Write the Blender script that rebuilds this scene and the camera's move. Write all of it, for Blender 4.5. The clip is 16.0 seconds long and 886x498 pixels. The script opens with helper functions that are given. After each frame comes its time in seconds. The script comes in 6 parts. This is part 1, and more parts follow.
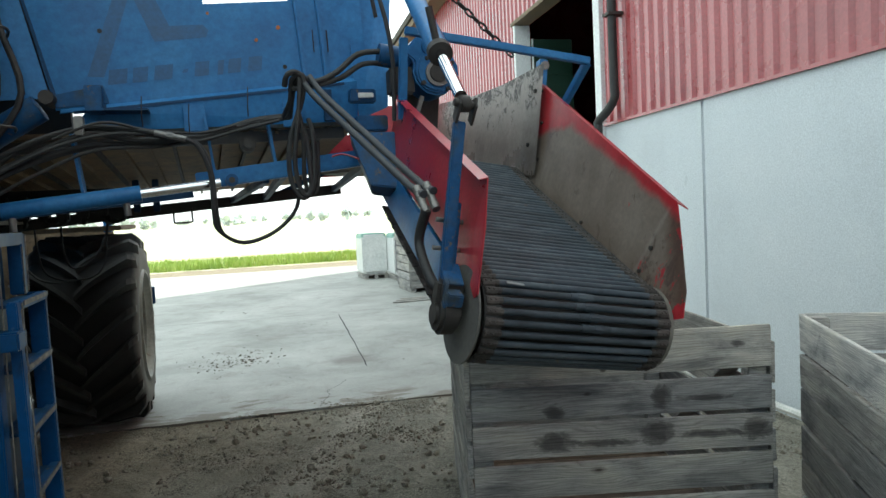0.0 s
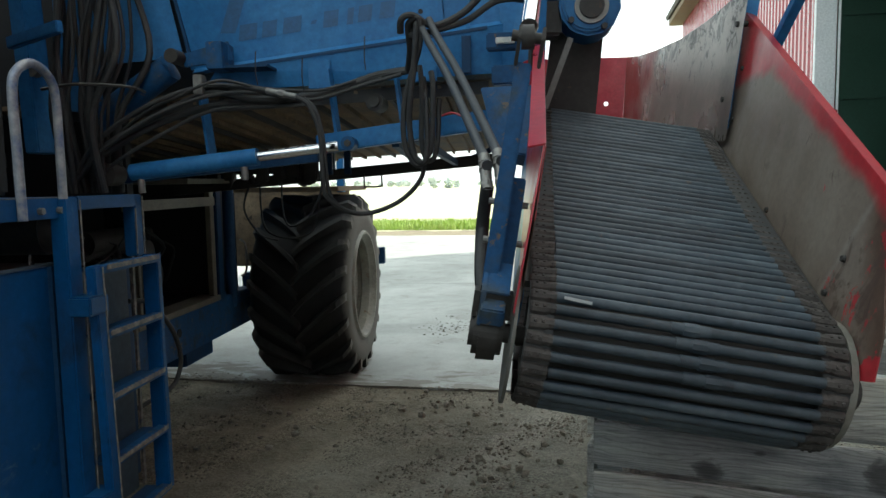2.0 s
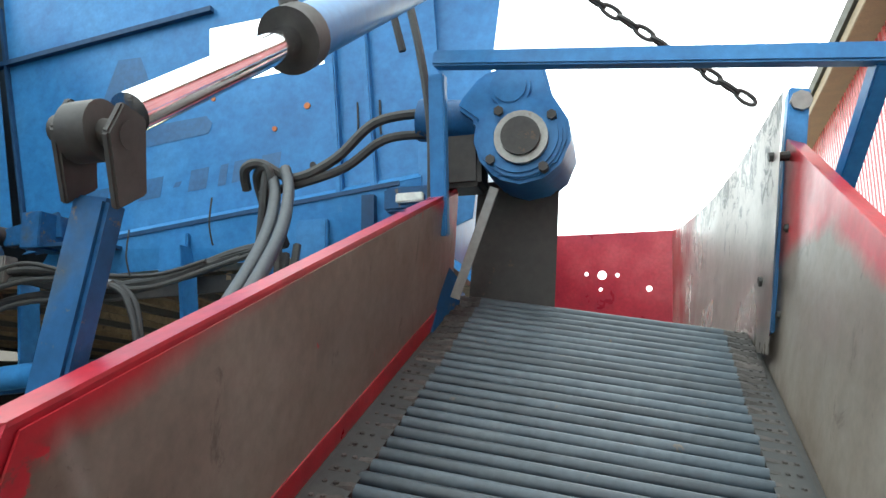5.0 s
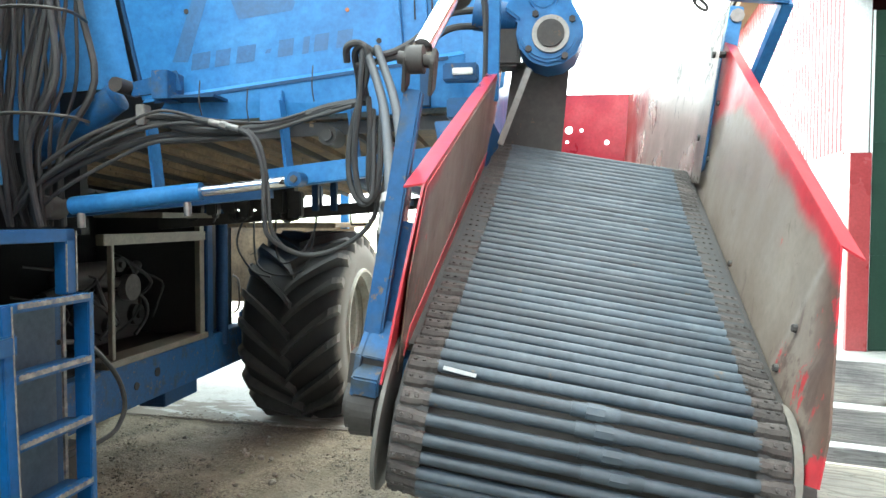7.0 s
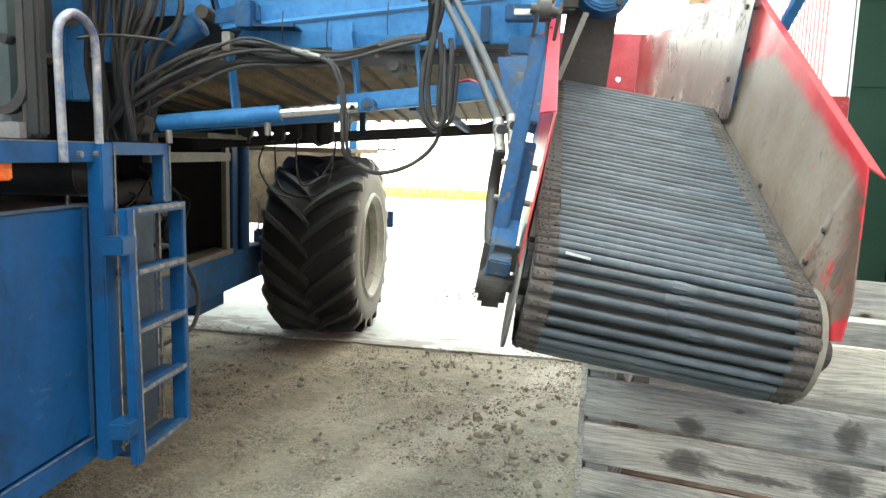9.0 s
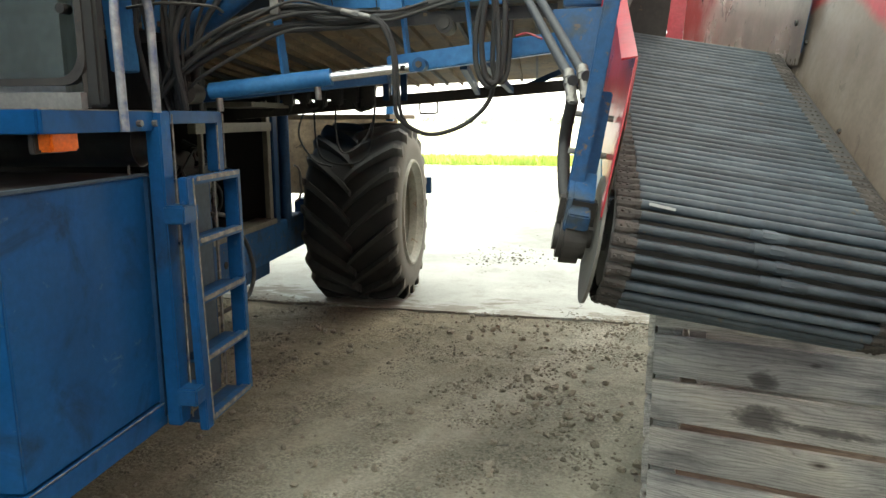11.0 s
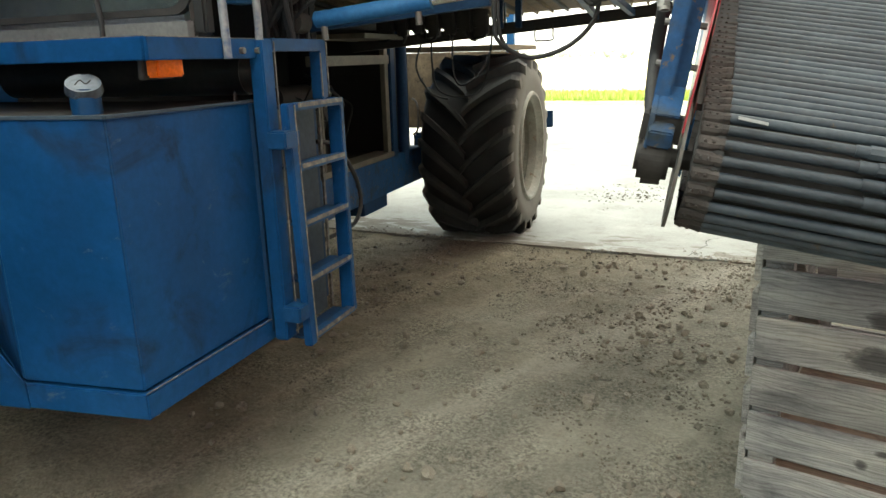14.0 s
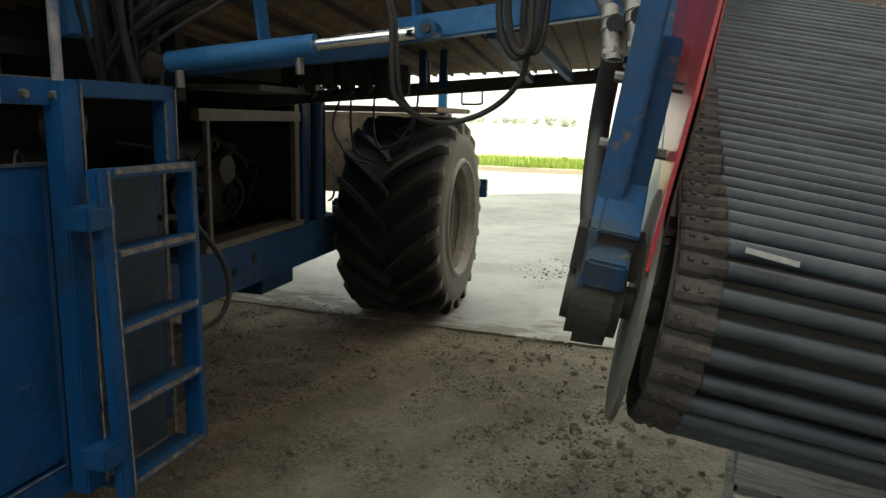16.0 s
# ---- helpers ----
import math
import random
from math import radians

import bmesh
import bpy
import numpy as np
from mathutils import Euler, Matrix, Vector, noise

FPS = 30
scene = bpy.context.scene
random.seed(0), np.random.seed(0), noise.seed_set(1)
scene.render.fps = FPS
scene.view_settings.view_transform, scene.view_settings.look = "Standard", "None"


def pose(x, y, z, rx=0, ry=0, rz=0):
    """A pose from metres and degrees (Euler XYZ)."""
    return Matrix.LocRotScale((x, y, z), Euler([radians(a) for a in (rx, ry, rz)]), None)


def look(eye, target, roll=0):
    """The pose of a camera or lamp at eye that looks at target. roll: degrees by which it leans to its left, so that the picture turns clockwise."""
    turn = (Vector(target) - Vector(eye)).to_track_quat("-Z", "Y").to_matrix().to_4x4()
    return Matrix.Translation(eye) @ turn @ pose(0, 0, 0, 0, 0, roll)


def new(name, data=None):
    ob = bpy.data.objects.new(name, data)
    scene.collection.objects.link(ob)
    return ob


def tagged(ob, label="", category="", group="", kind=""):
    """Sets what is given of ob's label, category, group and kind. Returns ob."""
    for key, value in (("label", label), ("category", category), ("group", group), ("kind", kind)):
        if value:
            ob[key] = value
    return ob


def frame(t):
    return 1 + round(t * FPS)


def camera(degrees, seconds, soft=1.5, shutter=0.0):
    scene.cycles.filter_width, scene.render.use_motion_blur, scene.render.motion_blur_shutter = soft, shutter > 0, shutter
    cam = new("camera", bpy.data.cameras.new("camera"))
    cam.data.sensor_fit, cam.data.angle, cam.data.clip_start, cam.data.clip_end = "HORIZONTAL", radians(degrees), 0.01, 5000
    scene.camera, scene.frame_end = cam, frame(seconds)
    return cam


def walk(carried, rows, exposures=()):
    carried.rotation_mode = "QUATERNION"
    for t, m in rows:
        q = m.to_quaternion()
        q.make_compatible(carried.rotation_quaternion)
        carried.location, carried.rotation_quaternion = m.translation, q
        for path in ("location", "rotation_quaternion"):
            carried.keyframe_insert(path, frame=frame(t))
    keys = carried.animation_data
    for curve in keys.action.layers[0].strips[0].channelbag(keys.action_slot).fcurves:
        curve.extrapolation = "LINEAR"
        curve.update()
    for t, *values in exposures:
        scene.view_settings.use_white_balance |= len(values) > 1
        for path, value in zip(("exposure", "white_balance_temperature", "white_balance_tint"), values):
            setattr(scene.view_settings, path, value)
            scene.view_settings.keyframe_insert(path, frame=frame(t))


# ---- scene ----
cam = camera(64.2, 16.0)
METRES, EYE, TILT, LEAN, TURN = 4.56, 1.664, 0.0, 0.0, 0.0
ROWS = [
    (0.0, 0.0, 0.0, 0.0, -0.16, -3.24, 2.78),
    (0.5, 0.043, 0.0596, 0.0036, 5.96, -1.12, 1.86),
    (1.0, 0.0651, 0.1169, 0.0072, 11.66, -1.62, 1.17),
    (1.5, 0.0929, 0.1421, 0.0046, 17.18, -3.73, 0.83),
    (2.0, 0.1154, 0.1508, 0.0025, 23.43, -5.37, 1.01),
    (2.5, 0.1174, 0.1485, 0.008, 25.38, -4.53, 0.25),
    (3.0, 0.1332, 0.1918, 0.0142, 24.71, -2.45, 1.16),
    (3.5, 0.1356, 0.29, 0.0209, 26.03, 3.08, 0.56),
    (3.7, 0.1382, 0.3279, 0.0261, 27.15, 5.71, 0.1),
    (5.8, 0.1375, 0.4086, 0.0252, 32.35, 9.94, 0.99),
    (6.0, 0.137, 0.3652, 0.0177, 31.15, 7.85, 1.32),
    (6.5, 0.1428, 0.2865, 0.0125, 28.18, 2.29, -0.27),
    (7.0, 0.1563, 0.2251, 0.0053, 26.57, -2.38, -0.13),
    (7.5, 0.158, 0.1937, 0.0068, 28.15, -5.42, -0.95),
    (8.0, 0.1311, 0.1454, 0.0018, 26.23, -6.63, -0.97),
    (10.5, 0.1173, 0.1132, -0.0056, 23.68, -9.53, -1.67),
    (11.0, 0.1002, 0.1152, -0.0094, 26.24, -10.44, 0.19),
    (11.5, 0.099, 0.1109, -0.0148, 29.34, -10.96, 1.38),
    (12.0, 0.1093, 0.1113, -0.0166, 29.69, -12.52, 1.69),
    (12.5, 0.1144, 0.1168, -0.0189, 28.83, -13.34, 1.53),
    (13.0, 0.1153, 0.1194, -0.0203, 32.76, -14.64, 0.12),
    (13.5, 0.12, 0.1252, -0.0202, 36.81, -15.2, 0.88),
    (14.0, 0.1248, 0.1322, -0.0208, 36.85, -15.16, 1.53),
    (14.5, 0.1253, 0.1344, -0.0177, 36.02, -14.81, 0.95),
    (15.0, 0.1111, 0.1632, -0.0229, 34.31, -12.06, 0.67),
    (15.5, 0.0819, 0.217, -0.0268, 33.02, -11.78, -0.3),
    (16.0, 0.0688, 0.2775, -0.0201, 32.67, -10.43, -1.27),
]
walk(cam, [(t, pose(0, 0, EYE, TILT, LEAN, TURN) @ pose(METRES * x, METRES * y, METRES * z, 90 + pitch, roll, yaw)) for t, x, y, z, yaw, pitch, roll in ROWS],
     [(0.0, 1.0, 6350, 2), (1.0, 0.88, 6350, 2), (2.0, 0.87, 6400, 2), (2.5, 1.45, 6400, 2), (3.0, 1.9, 6450, 2), (3.7, 2.45, 6450, 3), (6.0, 2.2, 6450, 3), (7.0, 3.12, 6500, 3), (7.5, 3.3, 6550, 3),
      (8.2, 3.38, 6700, 3), (10.3, 2.2, 7400, 5), (11.5, 2.15, 7450, 4), (13.0, 2.05, 7550, 4), (14.5, 2.1, 7550, 4), (15.0, 2.05, 7550, 4), (15.5, 1.6, 7550, 4), (16.0, 1.1, 7550, 4)])

# ---- light ----
world = bpy.data.worlds.new("world")
scene.world = world
world.use_nodes = True
wn = world.node_tree
sky = wn.nodes.new("ShaderNodeTexSky")
sky.sky_type = "NISHITA"
sky.sun_disc = False
sky.sun_elevation = radians(29)
sky.sun_rotation = radians(37)
sky.air_density, sky.dust_density, sky.ozone_density = 1.0, 4.0, 1.0
soft_sky = wn.nodes.new("ShaderNodeMixRGB")
soft_sky.inputs[0].default_value = 0.75
soft_sky.inputs[2].default_value = (8.8, 9.5, 9.6, 1)
wn.links.new(sky.outputs[0], soft_sky.inputs[1])
wn.links.new(soft_sky.outputs[0], wn.nodes["Background"].inputs[0])
wn.nodes["Background"].inputs[1].default_value = 0.12
sun = new("sun", bpy.data.lights.new("sun", "SUN"))
# the sun stands behind the warehouse: the yard lies in its shade, the fields in the sun
sun.data.energy, sun.data.angle, sun.data.color = 5.0, radians(0.6), (1.0, 0.95, 0.86)
sun.matrix_basis = look((6.03, 7.98, 5.54), (0, 0, 0))


EDGE = 6.05                      # where the concrete slab begins, along the yard


# ---- materials ----
def ramp_node(nt, fac, stops):
    r = nt.nodes.new("ShaderNodeValToRGB")
    while len(r.color_ramp.elements) < len(stops):
        r.color_ramp.elements.new(0.5)
    for e, (p, c) in zip(r.color_ramp.elements, stops):
        e.position, e.color = p, (*c, 1)
    nt.links.new(fac, r.inputs[0])
    return r.outputs[0]


def noise_node(nt, vec, scale, detail=4.0, rough=0.6, distort=0.0):
    n = nt.nodes.new("ShaderNodeTexNoise")
    n.inputs["Scale"].default_value, n.inputs["Detail"].default_value = scale, detail
    n.inputs["Roughness"].default_value, n.inputs["Distortion"].default_value = rough, distort
    nt.links.new(vec, n.inputs["Vector"])
    return n.outputs["Fac"]


def mixed(nt, fac, a, b, kind="MIX"):
    m = nt.nodes.new("ShaderNodeMixRGB")
    m.blend_type = kind
    for i, v in enumerate((fac, a, b)):
        if isinstance(v, (int, float)):
            m.inputs[i].default_value = v
        elif isinstance(v, tuple):
            m.inputs[i].default_value = (*v, 1)
        else:
            nt.links.new(v, m.inputs[i])
    return m.outputs[0]


def calc(nt, op, a, b=0.0):
    m = nt.nodes.new("ShaderNodeMath")
    m.operation = op
    for i, v in enumerate((a, b)):
        if isinstance(v, (int, float)):
            m.inputs[i].default_value = v
        else:
            nt.links.new(v, m.inputs[i])
    return m.outputs[0]


def start_mat(name):
    m = bpy.data.materials.new(name)
    m.use_nodes = True
    nt = m.node_tree
    tc = nt.nodes.new("ShaderNodeTexCoord")
    return m, nt, nt.nodes["Principled BSDF"], tc.outputs["Object"]


def bump(nt, bsdf, height, strength=0.3, dist=0.004):
    b = nt.nodes.new("ShaderNodeBump")
    b.inputs["Strength"].default_value, b.inputs["Distance"].default_value = strength, dist
    nt.links.new(height, b.inputs["Height"])
    nt.links.new(b.outputs[0], bsdf.inputs["Normal"])


def surface(name, colours, scale=6.0, fine=60.0, rough=(0.4, 0.6), metal=0.0, relief=0.2, dist=0.003, spots=None, amount=0.62, per_object=0.0):
    """A worn surface: colours mixed by broad noise, fine grain, and spots of another colour where a noise is high."""
    m, nt, bsdf, vec = start_mat(name)
    if per_object:
        info = nt.nodes.new("ShaderNodeObjectInfo")
        shift = nt.nodes.new("ShaderNodeVectorMath")
        shift.operation = "ADD"
        spread = nt.nodes.new("ShaderNodeVectorMath")
        spread.operation = "SCALE"
        spread.inputs[0].default_value = (13.0, 29.0, 47.0)
        nt.links.new(info.outputs["Random"], spread.inputs["Scale"])
        nt.links.new(vec, shift.inputs[0])
        nt.links.new(spread.outputs[0], shift.inputs[1])
        vec = shift.outputs[0]
    broad = noise_node(nt, vec, scale, 5, 0.6)
    grain = noise_node(nt, vec, fine, 4, 0.65)
    steps = [(0.3 + 0.4 * i / max(1, len(colours) - 1), c) for i, c in enumerate(colours)]
    col = ramp_node(nt, broad, steps)
    col = mixed(nt, 0.35, col, mixed(nt, 1.0, col, ramp_node(nt, grain, [(0.3, (0.45,) * 3), (0.7, (1.4,) * 3)]), "MULTIPLY"))
    if spots:
        s = noise_node(nt, vec, scale * 2.7, 8, 0.7, 0.3)
        mask = ramp_node(nt, s, [(amount, (0, 0, 0)), (amount + 0.05, (1, 1, 1))])
        col = mixed(nt, mask, col, spots)
    if per_object:
        col = mixed(nt, 1.0, col, ramp_node(nt, info.outputs["Random"], [(0, (1 - per_object,) * 3), (1, (1 + per_object,) * 3)]), "MULTIPLY")
    nt.links.new(col, bsdf.inputs["Base Color"])
    nt.links.new(ramp_node(nt, broad, [(0.3, (rough[0],) * 3), (0.7, (rough[1],) * 3)]), bsdf.inputs["Roughness"])
    bsdf.inputs["Metallic"].default_value = metal
    if relief:
        bump(nt, bsdf, mixed(nt, 0.5, broad, grain), relief, dist)
    return m


blue_paint = surface("blue_paint", [(0.018, 0.115, 0.285), (0.028, 0.15, 0.35), (0.048, 0.19, 0.40)], 3, 40, (0.3, 0.5), 0, 0.08, 0.002, (0.10, 0.09, 0.08), 0.70)
blue_tank_paint = surface("blue_tank_paint", [(0.004, 0.050, 0.135), (0.006, 0.061, 0.172), (0.011, 0.080, 0.21)], 2.2, 30, (0.36, 0.58), 0, 0.06, 0.002, (0.05, 0.06, 0.075), 0.70)
blue_worn = surface("blue_worn", [(0.008, 0.055, 0.14), (0.012, 0.075, 0.19), (0.05, 0.065, 0.075)], 9, 60, (0.4, 0.65), 0, 0.2, 0.002, (0.13, 0.10, 0.075), 0.60)
dark_blue = surface("dark_blue", [(0.008, 0.036, 0.088), (0.014, 0.056, 0.13)], 5, 50, (0.45, 0.65), 0, 0.15)
slate_sheet = surface("slate_sheet", [(0.04, 0.062, 0.085), (0.062, 0.088, 0.115)], 4, 40, (0.4, 0.6))
faded_mark = surface("faded_mark", [(0.012, 0.075, 0.185), (0.018, 0.098, 0.23)], 8, 60, (0.4, 0.6), 0, 0.05)
red_paint = surface("red_paint", [(0.27, 0.010, 0.020), (0.37, 0.016, 0.028), (0.42, 0.040, 0.050)], 5, 60, (0.25, 0.42), 0, 0.06, 0.002, (0.22, 0.13, 0.10), 0.70)
red_paint.node_tree.nodes["Principled BSDF"].inputs["Coat Weight"].default_value = 0.2
red_paint.node_tree.nodes["Principled BSDF"].inputs["Coat Roughness"].default_value = 0.25
black_hose = surface("black_hose", [(0.014, 0.014, 0.015), (0.026, 0.026, 0.026), (0.048, 0.045, 0.041)], 11, 70, (0.55, 0.8), 0, 0.2)
grey_hose = surface("grey_hose", [(0.03, 0.032, 0.036), (0.055, 0.058, 0.062)], 9, 70, (0.45, 0.65), 0, 0.2)
dark_iron = surface("dark_iron", [(0.028, 0.025, 0.023), (0.058, 0.052, 0.047)], 8, 60, (0.5, 0.75), 0.2, 0.3, 0.003, (0.11, 0.06, 0.035), 0.64)
grey_steel = surface("grey_steel", [(0.16, 0.15, 0.14), (0.28, 0.27, 0.25)], 8, 60, (0.35, 0.55), 0.6, 0.15, 0.002, (0.14, 0.08, 0.05), 0.66)
top_dust = surface("top_dust", [(0.012, 0.014, 0.018), (0.028, 0.024, 0.021), (0.06, 0.048, 0.036)], 5, 60, (0.6, 0.85), 0, 0.2)
chipped_edge = surface("chipped_edge", [(0.05, 0.065, 0.10), (0.16, 0.145, 0.125), (0.30, 0.275, 0.24)], 28, 90, (0.5, 0.7), 0.1, 0.3)
disc_metal = surface("disc_metal", [(0.09, 0.085, 0.075), (0.14, 0.135, 0.12)], 6, 60, (0.5, 0.7), 0.1, 0.2, 0.003, (0.07, 0.045, 0.03), 0.6)
cap_metal = surface("cap_metal", [(0.16, 0.18, 0.21), (0.27, 0.29, 0.32)], 14, 60, (0.22, 0.4), 0.85, 0.05)
chrome = surface("chrome", [(0.75, 0.75, 0.77), (0.85, 0.85, 0.86)], 5, 60, (0.08, 0.14), 1.0, 0)
pale_metal = surface("pale_metal", [(0.13, 0.118, 0.088), (0.22, 0.20, 0.155)], 6, 50, (0.4, 0.6), 0.2, 0.15, 0.002, (0.2, 0.14, 0.08), 0.64)
cream_paint = surface("cream_paint", [(0.19, 0.178, 0.145), (0.33, 0.307, 0.25)], 6, 50, (0.4, 0.6), 0.0, 0.15, 0.002, (0.20, 0.14, 0.09), 0.60)
rim_paint = surface("rim_paint", [(0.13, 0.12, 0.10), (0.22, 0.205, 0.175)], 6, 50, (0.4, 0.6), 0.1, 0.15, 0.002, (0.24, 0.17, 0.11), 0.62)
bar_rubber = surface("bar_rubber", [(0.018, 0.027, 0.036), (0.039, 0.054, 0.068), (0.072, 0.088, 0.100)], 9, 70, (0.42, 0.62), 0, 0.25, 0.002, (0.085, 0.068, 0.05), 0.64, 0.28)
web_rubber = surface("web_rubber", [(0.024, 0.020, 0.018), (0.047, 0.039, 0.035), (0.074, 0.063, 0.056)], 22, 90, (0.65, 0.85), 0, 0.5, 0.004, (0.02, 0.017, 0.014), 0.58, 0.35)
brown_tray = surface("brown_tray", [(0.10, 0.065, 0.035), (0.18, 0.12, 0.065), (0.26, 0.18, 0.10)], 5, 40, (0.6, 0.8), 0, 0.3, 0.004, (0.05, 0.035, 0.02), 0.6)
soot_black = surface("soot_black", [(0.026, 0.025, 0.023), (0.062, 0.056, 0.047)], 6, 40, (0.35, 0.55), 0.2, 0.15)
# near-black for shade painted into hollows and holes, and for black parts
black_and_shade = surface("black_and_shade", [(0.014, 0.014, 0.014), (0.026, 0.025, 0.023)], 6, 40, (0.7, 0.9), 0, 0)
orange_lens = surface("orange_lens", [(0.75, 0.13, 0.012), (0.85, 0.18, 0.02)], 20, 80, (0.15, 0.25), 0, 0.1)
white_tag = surface("white_tag", [(0.6, 0.6, 0.56), (0.75, 0.75, 0.7)], 12, 60, (0.5, 0.6))
rust_spot = surface("rust_spot", [(0.30, 0.09, 0.03), (0.42, 0.14, 0.04)], 40, 120, (0.7, 0.8))
dust_metal = surface("dust_metal", [(0.15, 0.145, 0.135), (0.22, 0.21, 0.19)], 4, 50, (0.45, 0.65), 0.1, 0.15)
wall_concrete = surface("wall_concrete", [(0.54, 0.575, 0.60), (0.60, 0.64, 0.665), (0.645, 0.675, 0.695)], 0.8, 90, (0.6, 0.8), 0, 0.05, 0.003, (0.50, 0.535, 0.555), 0.655)
red_cladding = surface("red_cladding", [(0.30, 0.042, 0.048), (0.36, 0.055, 0.06), (0.41, 0.075, 0.08)], 1.5, 40, (0.22, 0.34), 0, 0.03)
white_trim = surface("white_trim", [(0.7, 0.72, 0.72), (0.8, 0.8, 0.8)], 3, 40, (0.5, 0.6), 0, 0.05)
green_door = surface("green_door", [(0.010, 0.036, 0.022), (0.016, 0.05, 0.033)], 2, 40, (0.4, 0.6), 0, 0.08)
roof_brown = surface("roof_brown", [(0.13, 0.09, 0.05), (0.20, 0.14, 0.085)], 4, 40, (0.6, 0.8))

red_cladding.node_tree.nodes["Principled BSDF"].inputs["Coat Weight"].default_value = 0.7
red_cladding.node_tree.nodes["Principled BSDF"].inputs["Coat Roughness"].default_value = 0.2
for paint in (blue_paint, blue_tank_paint, blue_worn, dark_blue, slate_sheet):
    paint.node_tree.nodes["Principled BSDF"].inputs["Specular IOR Level"].default_value = 0.25


wrap_grey = surface("wrap_grey", [(0.22, 0.23, 0.23), (0.32, 0.33, 0.32)], 30, 90, (0.5, 0.7))


def worn_sheet():
    """Red paint, scoured down to dusty metal over the inside by the crop."""
    m, nt, bsdf, vec = start_mat("worn_sheet")
    sep = nt.nodes.new("ShaderNodeSeparateXYZ")
    nt.links.new(vec, sep.inputs[0])
    wob = noise_node(nt, vec, 5, 6, 0.6)
    # depth under the sheet's upper edge, against a scour line that starts low at the hinge end
    down = calc(nt, "MULTIPLY", sep.outputs[1], -1.0)
    edge = calc(nt, "SUBTRACT", 0.407, calc(nt, "MULTIPLY", down, 0.102))
    start = calc(nt, "MULTIPLY", calc(nt, "MAXIMUM", calc(nt, "SUBTRACT", 0.30, down), 0.0), 0.62)
    need = calc(nt, "ADD", start, calc(nt, "MULTIPLY", wob, 0.085))
    gap = calc(nt, "SUBTRACT", calc(nt, "SUBTRACT", edge, sep.outputs[2]), need)
    mask = ramp_node(nt, calc(nt, "ADD", calc(nt, "MULTIPLY", gap, 18.0), 0.3), [(0.0, (0, 0, 0)), (0.6, (1, 1, 1))])
    # paint left along the free edge, in ragged flakes, and at the lower tip
    lead = calc(nt, "ADD", calc(nt, "ADD", sep.outputs[1], 1.149), calc(nt, "MULTIPLY", calc(nt, "SUBTRACT", 0.29, sep.outputs[2]), 0.83))
    rag = noise_node(nt, vec, 8, 6, 0.65, 0.5)
    flake = calc(nt, "ADD", lead, calc(nt, "MULTIPLY", calc(nt, "SUBTRACT", rag, 0.5), 0.26))
    flake = calc(nt, "ADD", flake, calc(nt, "MULTIPLY", calc(nt, "MAXIMUM", calc(nt, "SUBTRACT", 0.06, calc(nt, "ABSOLUTE", calc(nt, "SUBTRACT", sep.outputs[2], 0.095))), 0.0), 2.2))
    flake = calc(nt, "SUBTRACT", flake, calc(nt, "MULTIPLY", calc(nt, "MAXIMUM", calc(nt, "SUBTRACT", 0.03, sep.outputs[2]), 0.0), 1.6))
    patch = ramp_node(nt, flake, [(0.018, (0, 0, 0)), (0.024, (1, 1, 1))])
    mask = mixed(nt, 1.0, mask, patch, "MULTIPLY")
    grain = noise_node(nt, vec, 45, 5, 0.65)
    red = ramp_node(nt, noise_node(nt, vec, 7, 5), [(0.3, (0.30, 0.010, 0.018)), (0.7, (0.43, 0.022, 0.032))])
    tan = ramp_node(nt, noise_node(nt, vec, 3.5, 6, 0.65), [(0.3, (0.13, 0.097, 0.074)), (0.5, (0.175, 0.138, 0.11)), (0.7, (0.22, 0.182, 0.15))])
    # darker, rust-brown metal past the fold and close to the belt
    low = ramp_node(nt, calc(nt, "ADD", calc(nt, "MULTIPLY", lead, 3.0), calc(nt, "MULTIPLY", noise_node(nt, vec, 6, 5), 0.5)), [(0.35, (0.55, 0.42, 0.38)), (0.62, (1, 1, 1))])
    tan = mixed(nt, 1.0, tan, low, "MULTIPLY")
    fold = calc(nt, "ABSOLUTE", calc(nt, "ADD", calc(nt, "ADD", sep.outputs[1], 1.0575), calc(nt, "MULTIPLY", sep.outputs[2], 0.248)))
    tan = mixed(nt, ramp_node(nt, calc(nt, "ADD", fold, calc(nt, "MULTIPLY", wob, 0.012)), [(0.006, (0.45,) * 3), (0.018, (0, 0, 0))]), tan, (0.30, 0.27, 0.24))
    past = calc(nt, "SUBTRACT", -1.0575, calc(nt, "ADD", sep.outputs[1], calc(nt, "MULTIPLY", sep.outputs[2], 0.248)))
    streak = nt.nodes.new("ShaderNodeMapping")
    streak.inputs["Rotation"].default_value = (radians(25), 0, 0)
    streak.inputs["Scale"].default_value = (1.0, 1.7, 0.9)
    nt.links.new(vec, streak.inputs["Vector"])
    torn = noise_node(nt, streak.outputs[0], 9, 7, 0.68, 0.6)
    near = calc(nt, "MINIMUM", calc(nt, "MULTIPLY", calc(nt, "MAXIMUM", calc(nt, "ADD", past, 0.03), 0.0), 1.6), 0.10)
    tan = mixed(nt, ramp_node(nt, calc(nt, "ADD", torn, near), [(0.60, (0, 0, 0)), (0.66, (0.8,) * 3)]), tan, (0.075, 0.045, 0.036))
    chips = noise_node(nt, streak.outputs[0], 13, 6, 0.7, 0.3)
    tan = mixed(nt, ramp_node(nt, calc(nt, "ADD", chips, near), [(0.69, (0, 0, 0)), (0.705, (0.9,) * 3)]), tan, (0.40, 0.02, 0.03))
    col = mixed(nt, mask, red, tan)
